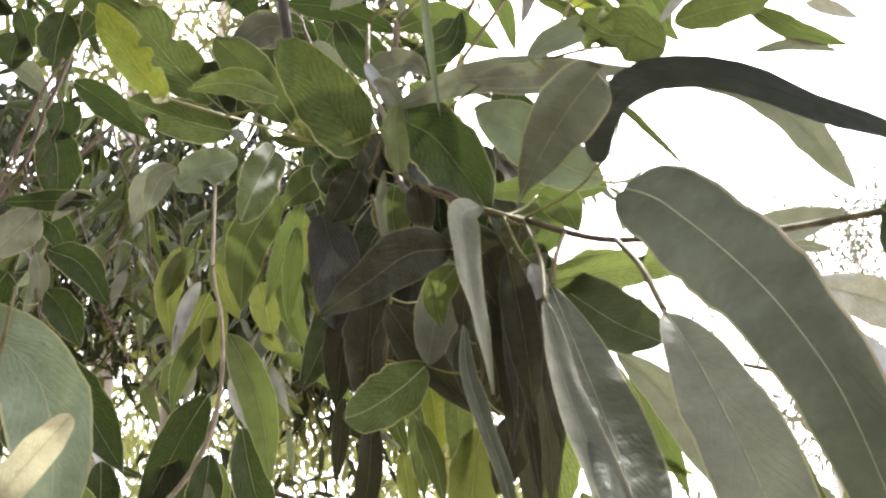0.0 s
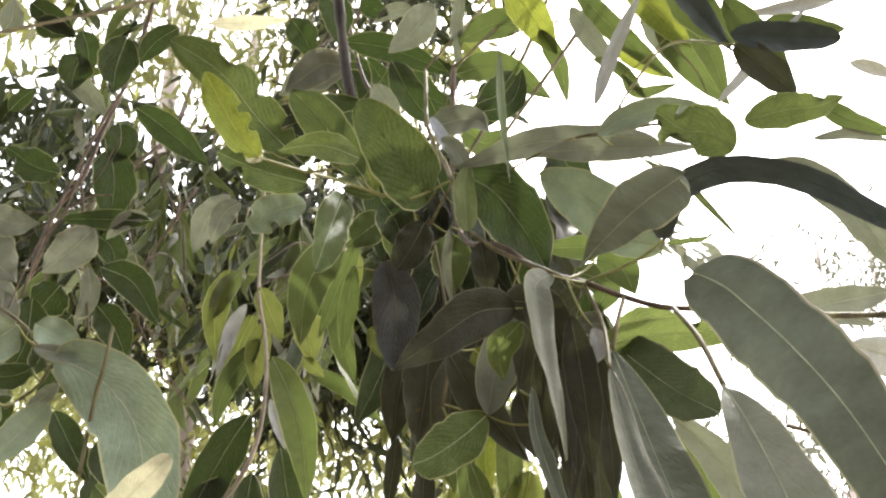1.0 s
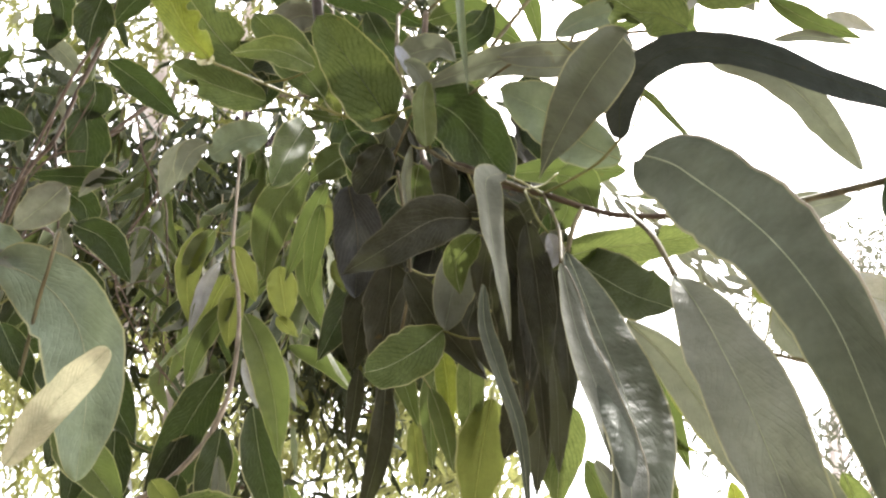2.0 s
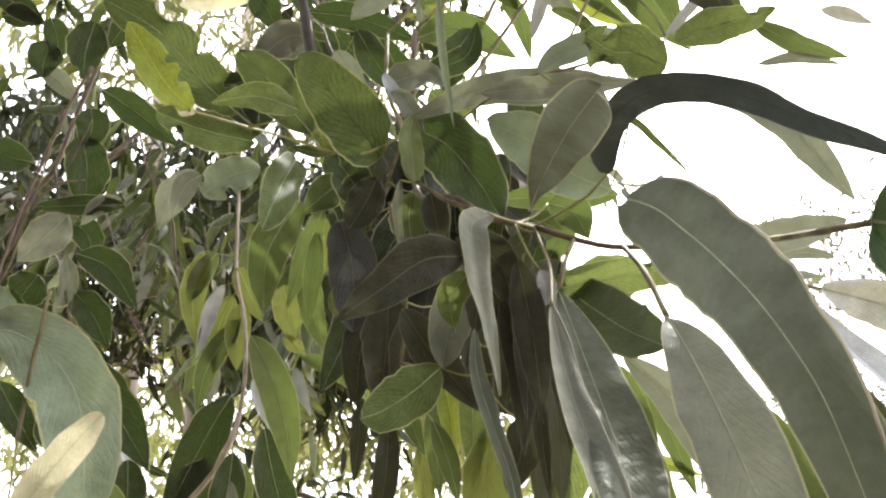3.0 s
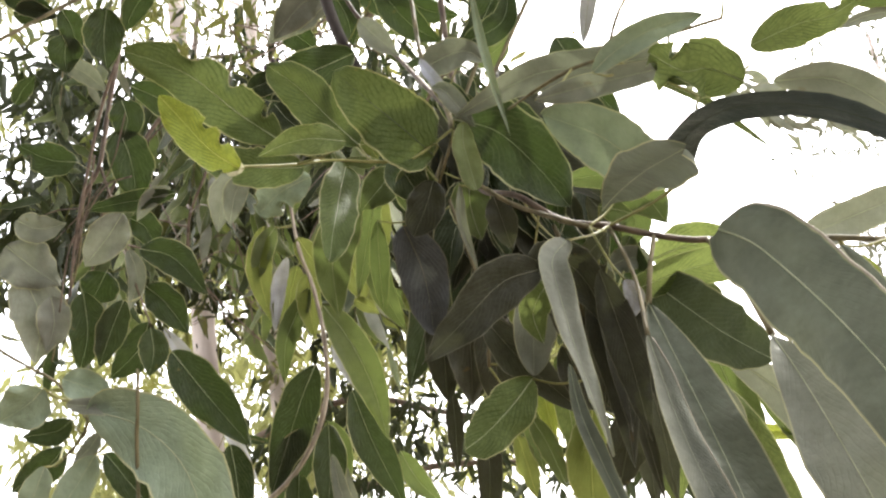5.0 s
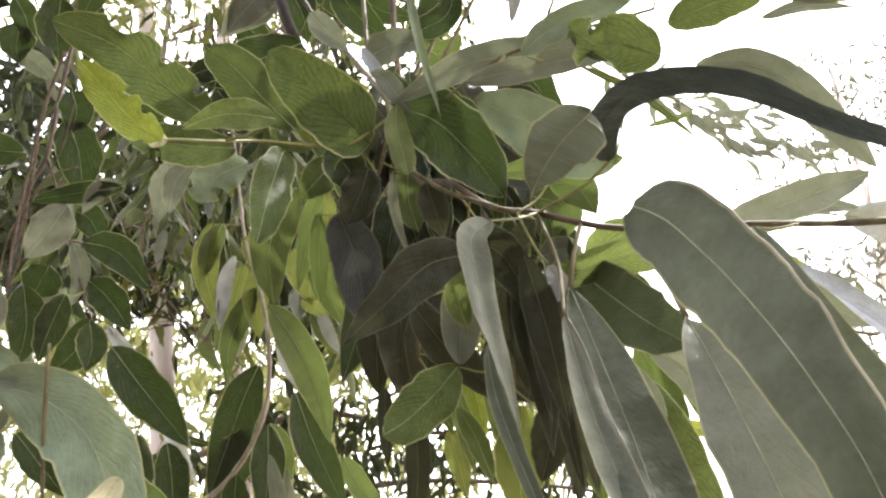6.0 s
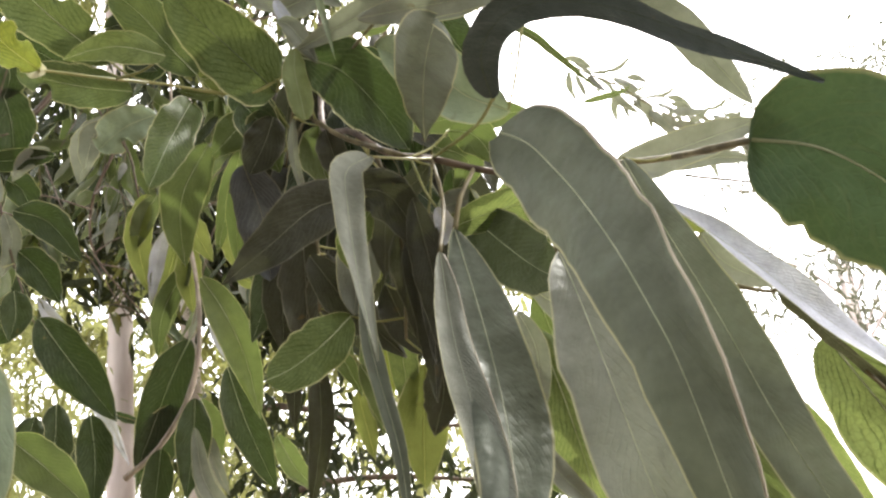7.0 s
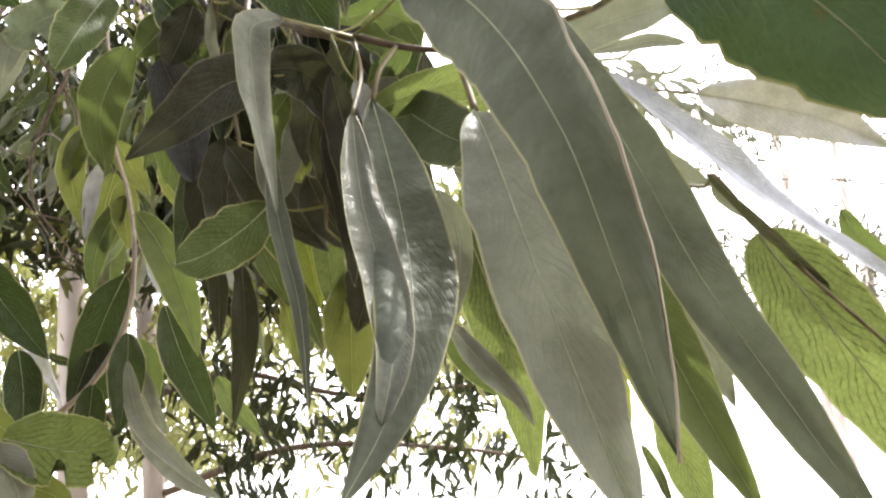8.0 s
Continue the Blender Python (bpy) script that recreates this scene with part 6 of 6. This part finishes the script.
leaf(spray_f, GREY, [(-0.2519, 0.4134, 1.7631), (-0.2595, 0.4158, 1.7551), (-0.2703, 0.4178, 1.7474)], (0.26, -0.83, -0.49), (0.18, -0.87, -0.47), 0.0094, stalk=[(-0.2507, 0.4108, 1.7644), (-0.2514, 0.4123, 1.7634)])
leaf(spray_f, LIT, [(-0.1603, 0.4865, 1.6633), (-0.1398, 0.4883, 1.6568), (-0.122, 0.4891, 1.6535), (-0.1026, 0.4869, 1.6586)], (0.08, -1., -0.03), (-0.04, -0.96, -0.27), 0.0407, a=.4, b=.35, bites=((.55,1,.05),(.8,1,.05)))
leaf(spray_f, GREY, [(-0.1679, 0.4791, 1.6545), (-0.1541, 0.4822, 1.6446), (-0.1475, 0.4891, 1.6243)], (0.24, -0.97, 0.03), (0.45, -0.88, -0.15), 0.0265)
leaf(spray_f, YOUNG, [(-0.1761, 0.4914, 1.6808), (-0.1677, 0.494, 1.6726), (-0.158, 0.4972, 1.6628)], (0.3, -0.95, -0.01), (0.3, -0.95, -0.01), 0.0154)
leaf(spray_f, YOUNG, [(-0.1558, 0.5048, 1.6405), (-0.1411, 0.5071, 1.6331), (-0.1329, 0.5103, 1.6235)], (0.17, -0.99, 0.03), (0.34, -0.94, -0.02), 0.0185)
leaf(spray_f, GREY, [(-0.2971, 1.0169, 1.8208), (-0.2817, 1.0418, 1.7478), (-0.2474, 1.0599, 1.6931), (-0.197, 1.07, 1.661)], (0.35, -0.91, -0.24), (0.18, -0.98, -0.03), 0.0295)
# -- sprays end

# inner leaves that fill the middle of the bunch, colours darkened for its shade
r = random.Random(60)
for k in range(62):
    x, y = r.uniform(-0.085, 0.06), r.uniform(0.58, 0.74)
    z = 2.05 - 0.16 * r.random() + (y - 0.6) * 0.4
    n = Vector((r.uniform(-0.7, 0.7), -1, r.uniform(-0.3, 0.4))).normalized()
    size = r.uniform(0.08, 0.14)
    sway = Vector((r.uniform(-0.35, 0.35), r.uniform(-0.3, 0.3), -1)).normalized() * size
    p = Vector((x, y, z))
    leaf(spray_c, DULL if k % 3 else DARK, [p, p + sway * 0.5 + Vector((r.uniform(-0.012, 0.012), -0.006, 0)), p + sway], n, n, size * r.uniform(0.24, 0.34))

# leaves behind the fork where the twigs meet, shade put into their colour
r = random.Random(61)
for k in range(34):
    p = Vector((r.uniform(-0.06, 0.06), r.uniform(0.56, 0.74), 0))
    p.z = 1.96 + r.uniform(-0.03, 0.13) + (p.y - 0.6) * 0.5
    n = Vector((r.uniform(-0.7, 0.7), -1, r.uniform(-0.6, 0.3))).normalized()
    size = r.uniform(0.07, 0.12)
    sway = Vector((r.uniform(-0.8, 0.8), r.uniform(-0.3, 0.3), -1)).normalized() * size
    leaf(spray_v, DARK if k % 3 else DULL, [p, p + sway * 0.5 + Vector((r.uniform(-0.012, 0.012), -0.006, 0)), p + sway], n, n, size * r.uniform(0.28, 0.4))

# ---- background: hanging branches, trees, unseen crown added overhead for shade ----
LEAF_SHAPES = []
for k in range(8):
    r = random.Random(100 + k)
    size, bend = r.uniform(0.085, 0.15), r.uniform(-0.035, 0.035)
    mid = (bend * 0.6, 0.01, -size * 0.5)
    v, f, uv, _ = blade([(0, 0, 0), mid, (bend * 0.3, r.uniform(-0.01, 0.03), -size)], (0.1, -1, 0.1), (r.uniform(-0.8, 0.8), -1, 0.2),
                        size * r.uniform(0.17, 0.26), r.uniform(0.1, 0.4), 0.62, 0.95, 0.1, (), k * 3.1, nl=12, nw=2)
    me = bpy.data.meshes.new("leaf")
    me.from_pydata(v, [], f)
    layer = me.uv_layers.new(name="UVMap")
    for loop in me.loops:
        layer.data[loop.index].uv = uv[loop.vertex_index]
    me.polygons.foreach_set("use_smooth", [True] * len(me.polygons))
    me.materials.append(YOUNG if k == 7 else GREY if k == 2 else DARK if k in (0, 3, 5) else GREEN)
    LEAF_SHAPES.append(me)


def hanging_branch(seed, label, count, length, lit=0.12, shapes=range(7)):
    """A drooping twig with leaves that hang from it, each a mesh of its own that shares its data."""
    r = random.Random(seed)
    root = tagged(new("eucalyptus_branch"), label, "branch", "branches of the tree")
    sway = Vector((r.uniform(-0.25, 0.25), r.uniform(-0.2, 0.2), 0))
    pts = [Vector((0, 0, 0)) + sway * (k / 4) ** 1.5 * length + Vector((r.uniform(-0.02, 0.02), r.uniform(-0.02, 0.02), -length * k / 4)) for k in range(5)]
    v, f = tube(pts, 0.0035, 0.001, 14, 6, 0.15)
    mesh_object("twig", v, f, TWIG, root)
    for i in range(count):
        s = (i + r.random()) / count
        me = LEAF_SHAPES[7] if r.random() < lit else LEAF_SHAPES[r.choice(shapes)]
        ob = new("leaf", me)
        ob.parent = root
        turn = Euler((radians(r.gauss(0, 26)), radians(r.gauss(0, 26)), r.uniform(0, math.tau)))
        ob.matrix_local = Matrix.LocRotScale(along(pts, 0.12 + 0.88 * s) + Vector((r.gauss(0, 0.018), r.gauss(0, 0.018), 0)), turn, Vector((1, 1, 1)) * r.uniform(0.95, 1.5))
    return root


KINDS = [hanging_branch(11 + k, lab, n, ln, lit) for k, (lab, n, ln, lit) in enumerate((
    ("drooping eucalyptus twig crowded with dull green leaves", 34, 0.7, 0.10),
    ("slender drooping eucalyptus twig with sparse green leaves", 22, 0.6, 0.05),
    ("short bushy eucalyptus twig with dark leaves", 30, 0.45, 0.05),
    ("drooping eucalyptus twig with many yellow-green leaves", 28, 0.6, 0.6)))]
KINDS.append(hanging_branch(19, "slanting eucalyptus twig with pale grey leaves against the sky", 26, 0.55, 0.0, (2,)))
KINDS.append(hanging_branch(23, "drooping eucalyptus twig with dull green and grey leaves", 22, 0.42, 0.04, (0, 1, 2, 4, 5)))
r = random.Random(5)
spots = []
for i in range(40):
    angle = radians(-39 + 38 * ((i * 0.618) % 1))          # to the left of the view's middle
    dist = 2.3 + 2.3 * r.random() ** 0.8
    up = radians(r.choice((r.uniform(19, 25), r.uniform(22, 32), r.uniform(24, 34), r.uniform(35, 46))))
    spots.append((dist * math.sin(angle), dist * math.cos(angle), 1.66 + dist * math.tan(up) + 0.3, 3 if up < radians(24) and r.random() < 0.6 else r.randrange(3)))
for k in range(3):                                          # a few slips in front of the open sky
    angle, dist = radians(9.5 + 3.4 * k), 2.5 + 0.2 * k
    spots.append((dist * math.sin(angle), dist * math.cos(angle), 1.65 + dist * math.tan(radians(33 - 2 * k)), 4))
for k in range(9):                                          # slips hanging in front of the shaded grove
    angle, dist = radians(-29 + 20 * ((k * 0.618) % 1)), 1.75 + 0.7 * ((k * 0.381) % 1)
    spots.append((dist * math.sin(angle), dist * math.cos(angle), 1.66 + dist * math.tan(radians(22 + 11 * ((k * 0.755) % 1))) + 0.2, 5))


def bare_twig(seed, x, y, z, length):
    """A thin leafless twig that droops and forks."""
    r = random.Random(seed)
    root = tagged(new("eucalyptus_twig"), "thin bare purplish-brown twig drooping among the leaves", "twig", "bare twigs")
    root.location = (x, y, z)
    pts = [Vector((0, 0, 0))]
    way = Vector((r.uniform(-0.5, 0.5), r.uniform(-0.3, 0.3), -1))
    for _ in range(6):
        way = way + Vector((r.gauss(0, 0.3), r.gauss(0, 0.25), r.gauss(0, 0.1)))
        pts.append(pts[-1] + way.normalized() * length / 6)
    v, f = tube(pts, 0.0042, 0.0012, 30, 6, 0.25)
    mesh_object("stem", v, f, BARE, root)
    for i in range(5):
        start = along(pts, r.uniform(0.15, 0.9))
        way = Vector((r.uniform(-1, 1), r.uniform(-0.6, 0.6), r.uniform(-0.9, 0.4))).normalized() * r.uniform(0.12, 0.32)
        v, f = tube([start, start + way * 0.5 + Vector((0, 0, 0.02)), start + way + Vector((r.gauss(0, 0.03), 0, -0.05))], 0.002, 0.0007, 12, 5, 0.25)
        mesh_object("side_twig", v, f, BARE, root)


for k in range(9):
    angle, up, dist = radians(-27 + 26 * ((k * 0.618 + 0.1) % 1)), radians(24 + 24 * ((k * 0.38 + 0.2) % 1)), 1.35 + 0.1 * k
    bare_twig(200 + k, dist * math.sin(angle), dist * math.cos(angle), 1.65 + dist * math.tan(up) + 0.15, 0.5 + 0.04 * k)


def fruit_sprig(x, y, z):
    """A sprig of small dark purple gum nuts."""
    r = random.Random(77)
    root = tagged(new("gum_nut_sprig"), "sprig of small dark purple gum nuts among leaves", "fruit")
    root.location = (x, y, z)
    for k in range(5):
        tip = Vector((r.gauss(0, 0.05), r.gauss(0, 0.03), -r.uniform(0.03, 0.09)))
        v, f = tube([Vector((0, 0, 0.03)), tip * 0.5 + Vector((0, 0, 0.01)), tip], 0.0016, 0.0009, 8, 5)
        mesh_object("stem", v, f, TWIG, root)
        for _ in range(8):
            bm = bmesh.new()
            bmesh.ops.create_icosphere(bm, subdivisions=2, radius=r.uniform(0.005, 0.008))
            c = tip + Vector((r.gauss(0, 0.018), r.gauss(0, 0.018), r.gauss(0, 0.016)))
            for vert in bm.verts:
                vert.co.z *= 1.25
                vert.co += c
            me = bpy.data.meshes.new("nut")
            bm.to_mesh(me)
            bm.free()
            me.materials.append(NUT)
            me.polygons.foreach_set("use_smooth", [True] * len(me.polygons))
            new("nut", me).parent = root
    return root


fruit_sprig(-0.62, 2.05, 3.06)
used = set()
for x, y, z, k in spots:
    m = pose(x, y, z, 0, 0, r.uniform(0, 360)) if k != 4 else pose(x, y, z, 0, -48, r.uniform(-12, 12))
    if k in used:
        copy_thing(KINDS[k], m)
    else:
        KINDS[k].matrix_basis = m
        used.add(k)


def leaves_mesh(name, places, size, parent, seed, material):
    """Many small hanging leaves in one mesh: narrow folded blades of eight corners, set from the parent's base."""
    r = random.Random(seed)
    verts, faces = [], []
    for p in places:
        p = p - parent.location
        L = size * r.uniform(0.6, 1.35)
        W = L * r.uniform(0.08, 0.15)
        rot = Euler((radians(r.gauss(0, 34)), radians(r.gauss(0, 34)), r.uniform(0, math.tau))).to_matrix()
        bend = r.uniform(-0.15, 0.15) * L
        base = len(verts)
        for q in ((0, 0, 0), (-W, -W * 0.4, -L * 0.3), (0, 0, -L * 0.3), (W, -W * 0.4, -L * 0.3),
                  (-W * 0.75 + bend, -W * 0.3, -L * 0.65), (bend, 0, -L * 0.65), (W * 0.75 + bend, -W * 0.3, -L * 0.65), (bend * 1.6, W * 0.5, -L)):
            verts.append(p + rot @ Vector(q))
        for f in ((0, 1, 2), (0, 2, 3), (1, 4, 5, 2), (2, 5, 6, 3), (4, 7, 5), (5, 7, 6)):
            faces.append(tuple(base + i for i in f))
    return mesh_object(name, verts, faces, material, parent)


def overhead(places):
    """Only what hangs well above the near branches."""
    return [p for p in places if p.y < -0.6 or p.z > 2.1 + 1.3 * math.hypot(p.x, p.y)]


def clumps(seed, count, place, spread, per):
    """Leaf places in loose clumps; place(r) gives a clump's centre."""
    r = random.Random(seed)
    out = []
    for _ in range(count):
        c = place(r)
        s = spread * r.uniform(0.6, 1.4)
        for _ in range(per):
            out.append(c + Vector((r.gauss(0, s), r.gauss(0, s), r.gauss(0, s * 0.8))))
    return out


def tree(label, x, y, radius, height, lean, seed, limbs=5):
    r = random.Random(seed)
    root = new("eucalyptus_tree")
    root.location = (x, y, 0)
    tagged(root, label, "tree", "trees of the grove")
    top = Vector((lean, 0.2, height))
    pts = [Vector((0, 0, -0.1))] + [top * k / 5 + Vector((r.uniform(-0.06, 0.06), r.uniform(-0.06, 0.06), 0)) for k in range(1, 6)]
    v, f = tube(pts, radius * 1.25, radius * 0.4, 40, 14, 0.05)
    mesh_object("trunk", v, f, TRUNK, root)
    for i in range(limbs):
        s = 0.45 + 0.5 * i / limbs
        start = along(pts, s)
        a = r.uniform(0, math.tau)
        out = Vector((math.cos(a), math.sin(a), 0))
        ln = r.uniform(1.2, 2.2)
        v, f = tube([start, start + out * ln * 0.5 + Vector((0, 0, ln * 0.45)), start + out * ln + Vector((0, 0, ln * 0.6))], radius * 0.35, radius * 0.1, 14, 8, 0.1)
        mesh_object("limb", v, f, TRUNK, root)
    return root


tree_a = tree("slim eucalyptus tree with smooth pinkish-grey bark", -2.16, 5.6, 0.085, 11.5, -0.9, 1)
tree_b = tree("slim eucalyptus tree with pale smooth bark", -2.02, 6.1, 0.07, 12.0, -0.3, 2)
# this tree stands out of view, added for its shade and to hold branches
near_tree = tree("large unseen eucalyptus tree, added so its leafy crown shades the near branches", -2.6, 0.6, 0.2, 7.5, 0.4, 3)
limb_v, limb_f = tube([(0.25, 0.02, 4.6), (0.9, 1.0, 5.0), (1.7, 1.3, 4.3), (2.15, 0.55, 3.15), (2.5, 0.15, 2.6), (2.85, -0.05, 2.5), (3.2, -0.15, 2.6)], 0.07, 0.006, 60, 10, 0.1)
mesh_object("limb", limb_v, limb_f, TRUNK, near_tree)


def toward_sun(way, r):
    # thins the added crown round the sun's direction so that sunlight comes through
    e, a = radians(SUN_UP), radians(SUN_ROUND)
    to_sun = Vector((math.sin(a) * math.cos(e), math.cos(a) * math.cos(e), math.sin(e)))
    return way.normalized().dot(to_sun) > math.cos(radians(15)) and r.random() < 0.8


def over(r):
    # unseen shading crown over, behind and left of the eye, open to front right
    while True:
        a = r.uniform(0, math.tau)
        d = 6.0 * r.random() ** 0.6
        x, y, z = d * math.sin(a), d * math.cos(a) - 0.6, r.uniform(1.0, 6.0)
        reach = math.hypot(x, y)
        if reach < 1.0 and z < 2.7:
            continue
        if y > -0.2 and z < 1.9 + 1.3 * reach:
            continue
        if x > 0.3 and y > -0.6 and math.degrees(math.atan2(x, y)) < 50 and z < 4.4:
            continue
        # wide gap, made behind and to the right to let the sky's light in
        way = Vector((x, y - 0.4, z - 1.75)).normalized()
        if way.dot(Vector((0.56, -0.56, 0.61))) > math.cos(radians(33)):
            continue
        if toward_sun(Vector((x, y - 0.4, z - 1.75)), r):
            continue
        if y < 0 and z < 1.1 + 0.15 * reach:
            continue
        return Vector((x, y, z))


leaves_mesh("crown", overhead(clumps(21, 1050, over, 0.28, 34)), 0.24, near_tree, 31, FAR_SHADED)


def eaves(r):
    # unseen front edge of the crown, added to keep sun off the nearest leaves
    while True:
        a = r.uniform(-45, 85)
        e, d = radians(r.uniform(53 if a < 12 else 51.5, 68)), r.uniform(2.0, 4.0)
        a = radians(a)
        way = Vector((math.cos(e) * math.sin(a), math.cos(e) * math.cos(a), math.sin(e)))
        if not toward_sun(way, r):
            return way * d + Vector((0, 0, 1.6))


leaves_mesh("crown", overhead(clumps(25, 330, eaves, 0.13, 34)), 0.22, near_tree, 35, FAR_SHADED)


def sector(round_from, round_to, up_from, up_to, near, far):
    """Clump centres within a stretch of the grove: degrees round and up from the walk's middle, and metres away."""
    def place(r):
        a, d = radians(r.uniform(round_from, round_to)), r.uniform(near, far)
        return Vector((d * math.sin(a), d * math.cos(a), 1.62 + d * math.tan(radians(r.uniform(up_from, up_to)))))
    return place


# dark middle storey, most of it coloured as shaded
leaves_mesh("crown", clumps(24, 150, sector(-36, -2, 20, 33, 3.6, 6.0), 0.17, 42), 0.15, tree_a, 34, FAR_SHADED)
leaves_mesh("crown", clumps(54, 80, sector(-19, -1, 20, 31, 3.4, 5.5), 0.15, 42), 0.15, tree_b, 55, FAR_SHADED)
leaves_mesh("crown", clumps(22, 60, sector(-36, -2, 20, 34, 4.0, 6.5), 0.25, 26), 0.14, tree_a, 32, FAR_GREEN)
# leaves round the trunks and low behind the bunch, most coloured as sunlit
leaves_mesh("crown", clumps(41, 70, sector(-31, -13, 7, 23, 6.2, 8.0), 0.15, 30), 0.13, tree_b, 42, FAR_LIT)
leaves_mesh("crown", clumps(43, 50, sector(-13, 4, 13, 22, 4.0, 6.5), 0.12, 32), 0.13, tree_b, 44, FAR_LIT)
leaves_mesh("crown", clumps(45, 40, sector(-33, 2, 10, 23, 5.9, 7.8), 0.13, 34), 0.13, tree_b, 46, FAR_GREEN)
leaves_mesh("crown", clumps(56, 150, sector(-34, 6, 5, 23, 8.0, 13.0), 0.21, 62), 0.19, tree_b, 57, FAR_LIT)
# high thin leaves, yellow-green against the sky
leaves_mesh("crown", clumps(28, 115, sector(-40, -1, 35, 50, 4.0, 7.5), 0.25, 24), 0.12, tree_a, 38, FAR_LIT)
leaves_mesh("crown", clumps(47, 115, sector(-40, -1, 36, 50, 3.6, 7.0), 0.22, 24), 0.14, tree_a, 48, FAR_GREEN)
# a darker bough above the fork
leaves_mesh("crown", clumps(29, 44, sector(-15, -2, 37, 50, 3.0, 5.0), 0.16, 28), 0.15, tree_a, 39, FAR_SHADED)


def bough(tree_of, points, seed, per):
    """A dark low bough with leaves crowded along it."""
    r = random.Random(seed)
    pts = [Vector(p) for p in points]
    v, f = tube([p - tree_of.location for p in pts], 0.03, 0.008, 24, 7, 0.2)
    mesh_object("bough", v, f, BARE, tree_of)
    spread = lambda q: along(pts, q.uniform(0.1, 1.0)) + Vector((q.gauss(0, 0.25), q.gauss(0, 0.25), q.gauss(-0.05, 0.12)))
    leaves_mesh("bough_leaves", clumps(seed, per, spread, 0.12, 26), 0.15, tree_of, seed, FAR_SHADED)


bough(tree_a, [(-2.2, 5.7, 2.6), (-1.3, 5.4, 2.75), (-0.5, 5.2, 2.5), (0.3, 5.0, 2.45)], 51, 20)
bough(tree_b, [(-2.0, 6.2, 2.1), (-1.0, 5.9, 2.3), (0.0, 5.8, 2.2), (0.8, 5.6, 2.0)], 52, 20)
bough(tree_a, [(-2.3, 5.6, 3.9), (-1.6, 4.9, 3.7), (-0.9, 4.6, 3.2), (-0.3, 4.4, 2.9)], 53, 16)


def high(r):
    # unseen upper crowns added far above the view to shade the left background
    while True:
        x, y, z = r.uniform(-6.0, 1.5), r.uniform(5.0, 11.0), r.uniform(9.0, 15.0)
        if z > 1.6 + 1.15 * math.hypot(x, y):
            return Vector((x, y, z))


leaves_mesh("crown", clumps(26, 130, high, 0.5, 34), 0.3, tree_b, 36, FAR_GREEN)

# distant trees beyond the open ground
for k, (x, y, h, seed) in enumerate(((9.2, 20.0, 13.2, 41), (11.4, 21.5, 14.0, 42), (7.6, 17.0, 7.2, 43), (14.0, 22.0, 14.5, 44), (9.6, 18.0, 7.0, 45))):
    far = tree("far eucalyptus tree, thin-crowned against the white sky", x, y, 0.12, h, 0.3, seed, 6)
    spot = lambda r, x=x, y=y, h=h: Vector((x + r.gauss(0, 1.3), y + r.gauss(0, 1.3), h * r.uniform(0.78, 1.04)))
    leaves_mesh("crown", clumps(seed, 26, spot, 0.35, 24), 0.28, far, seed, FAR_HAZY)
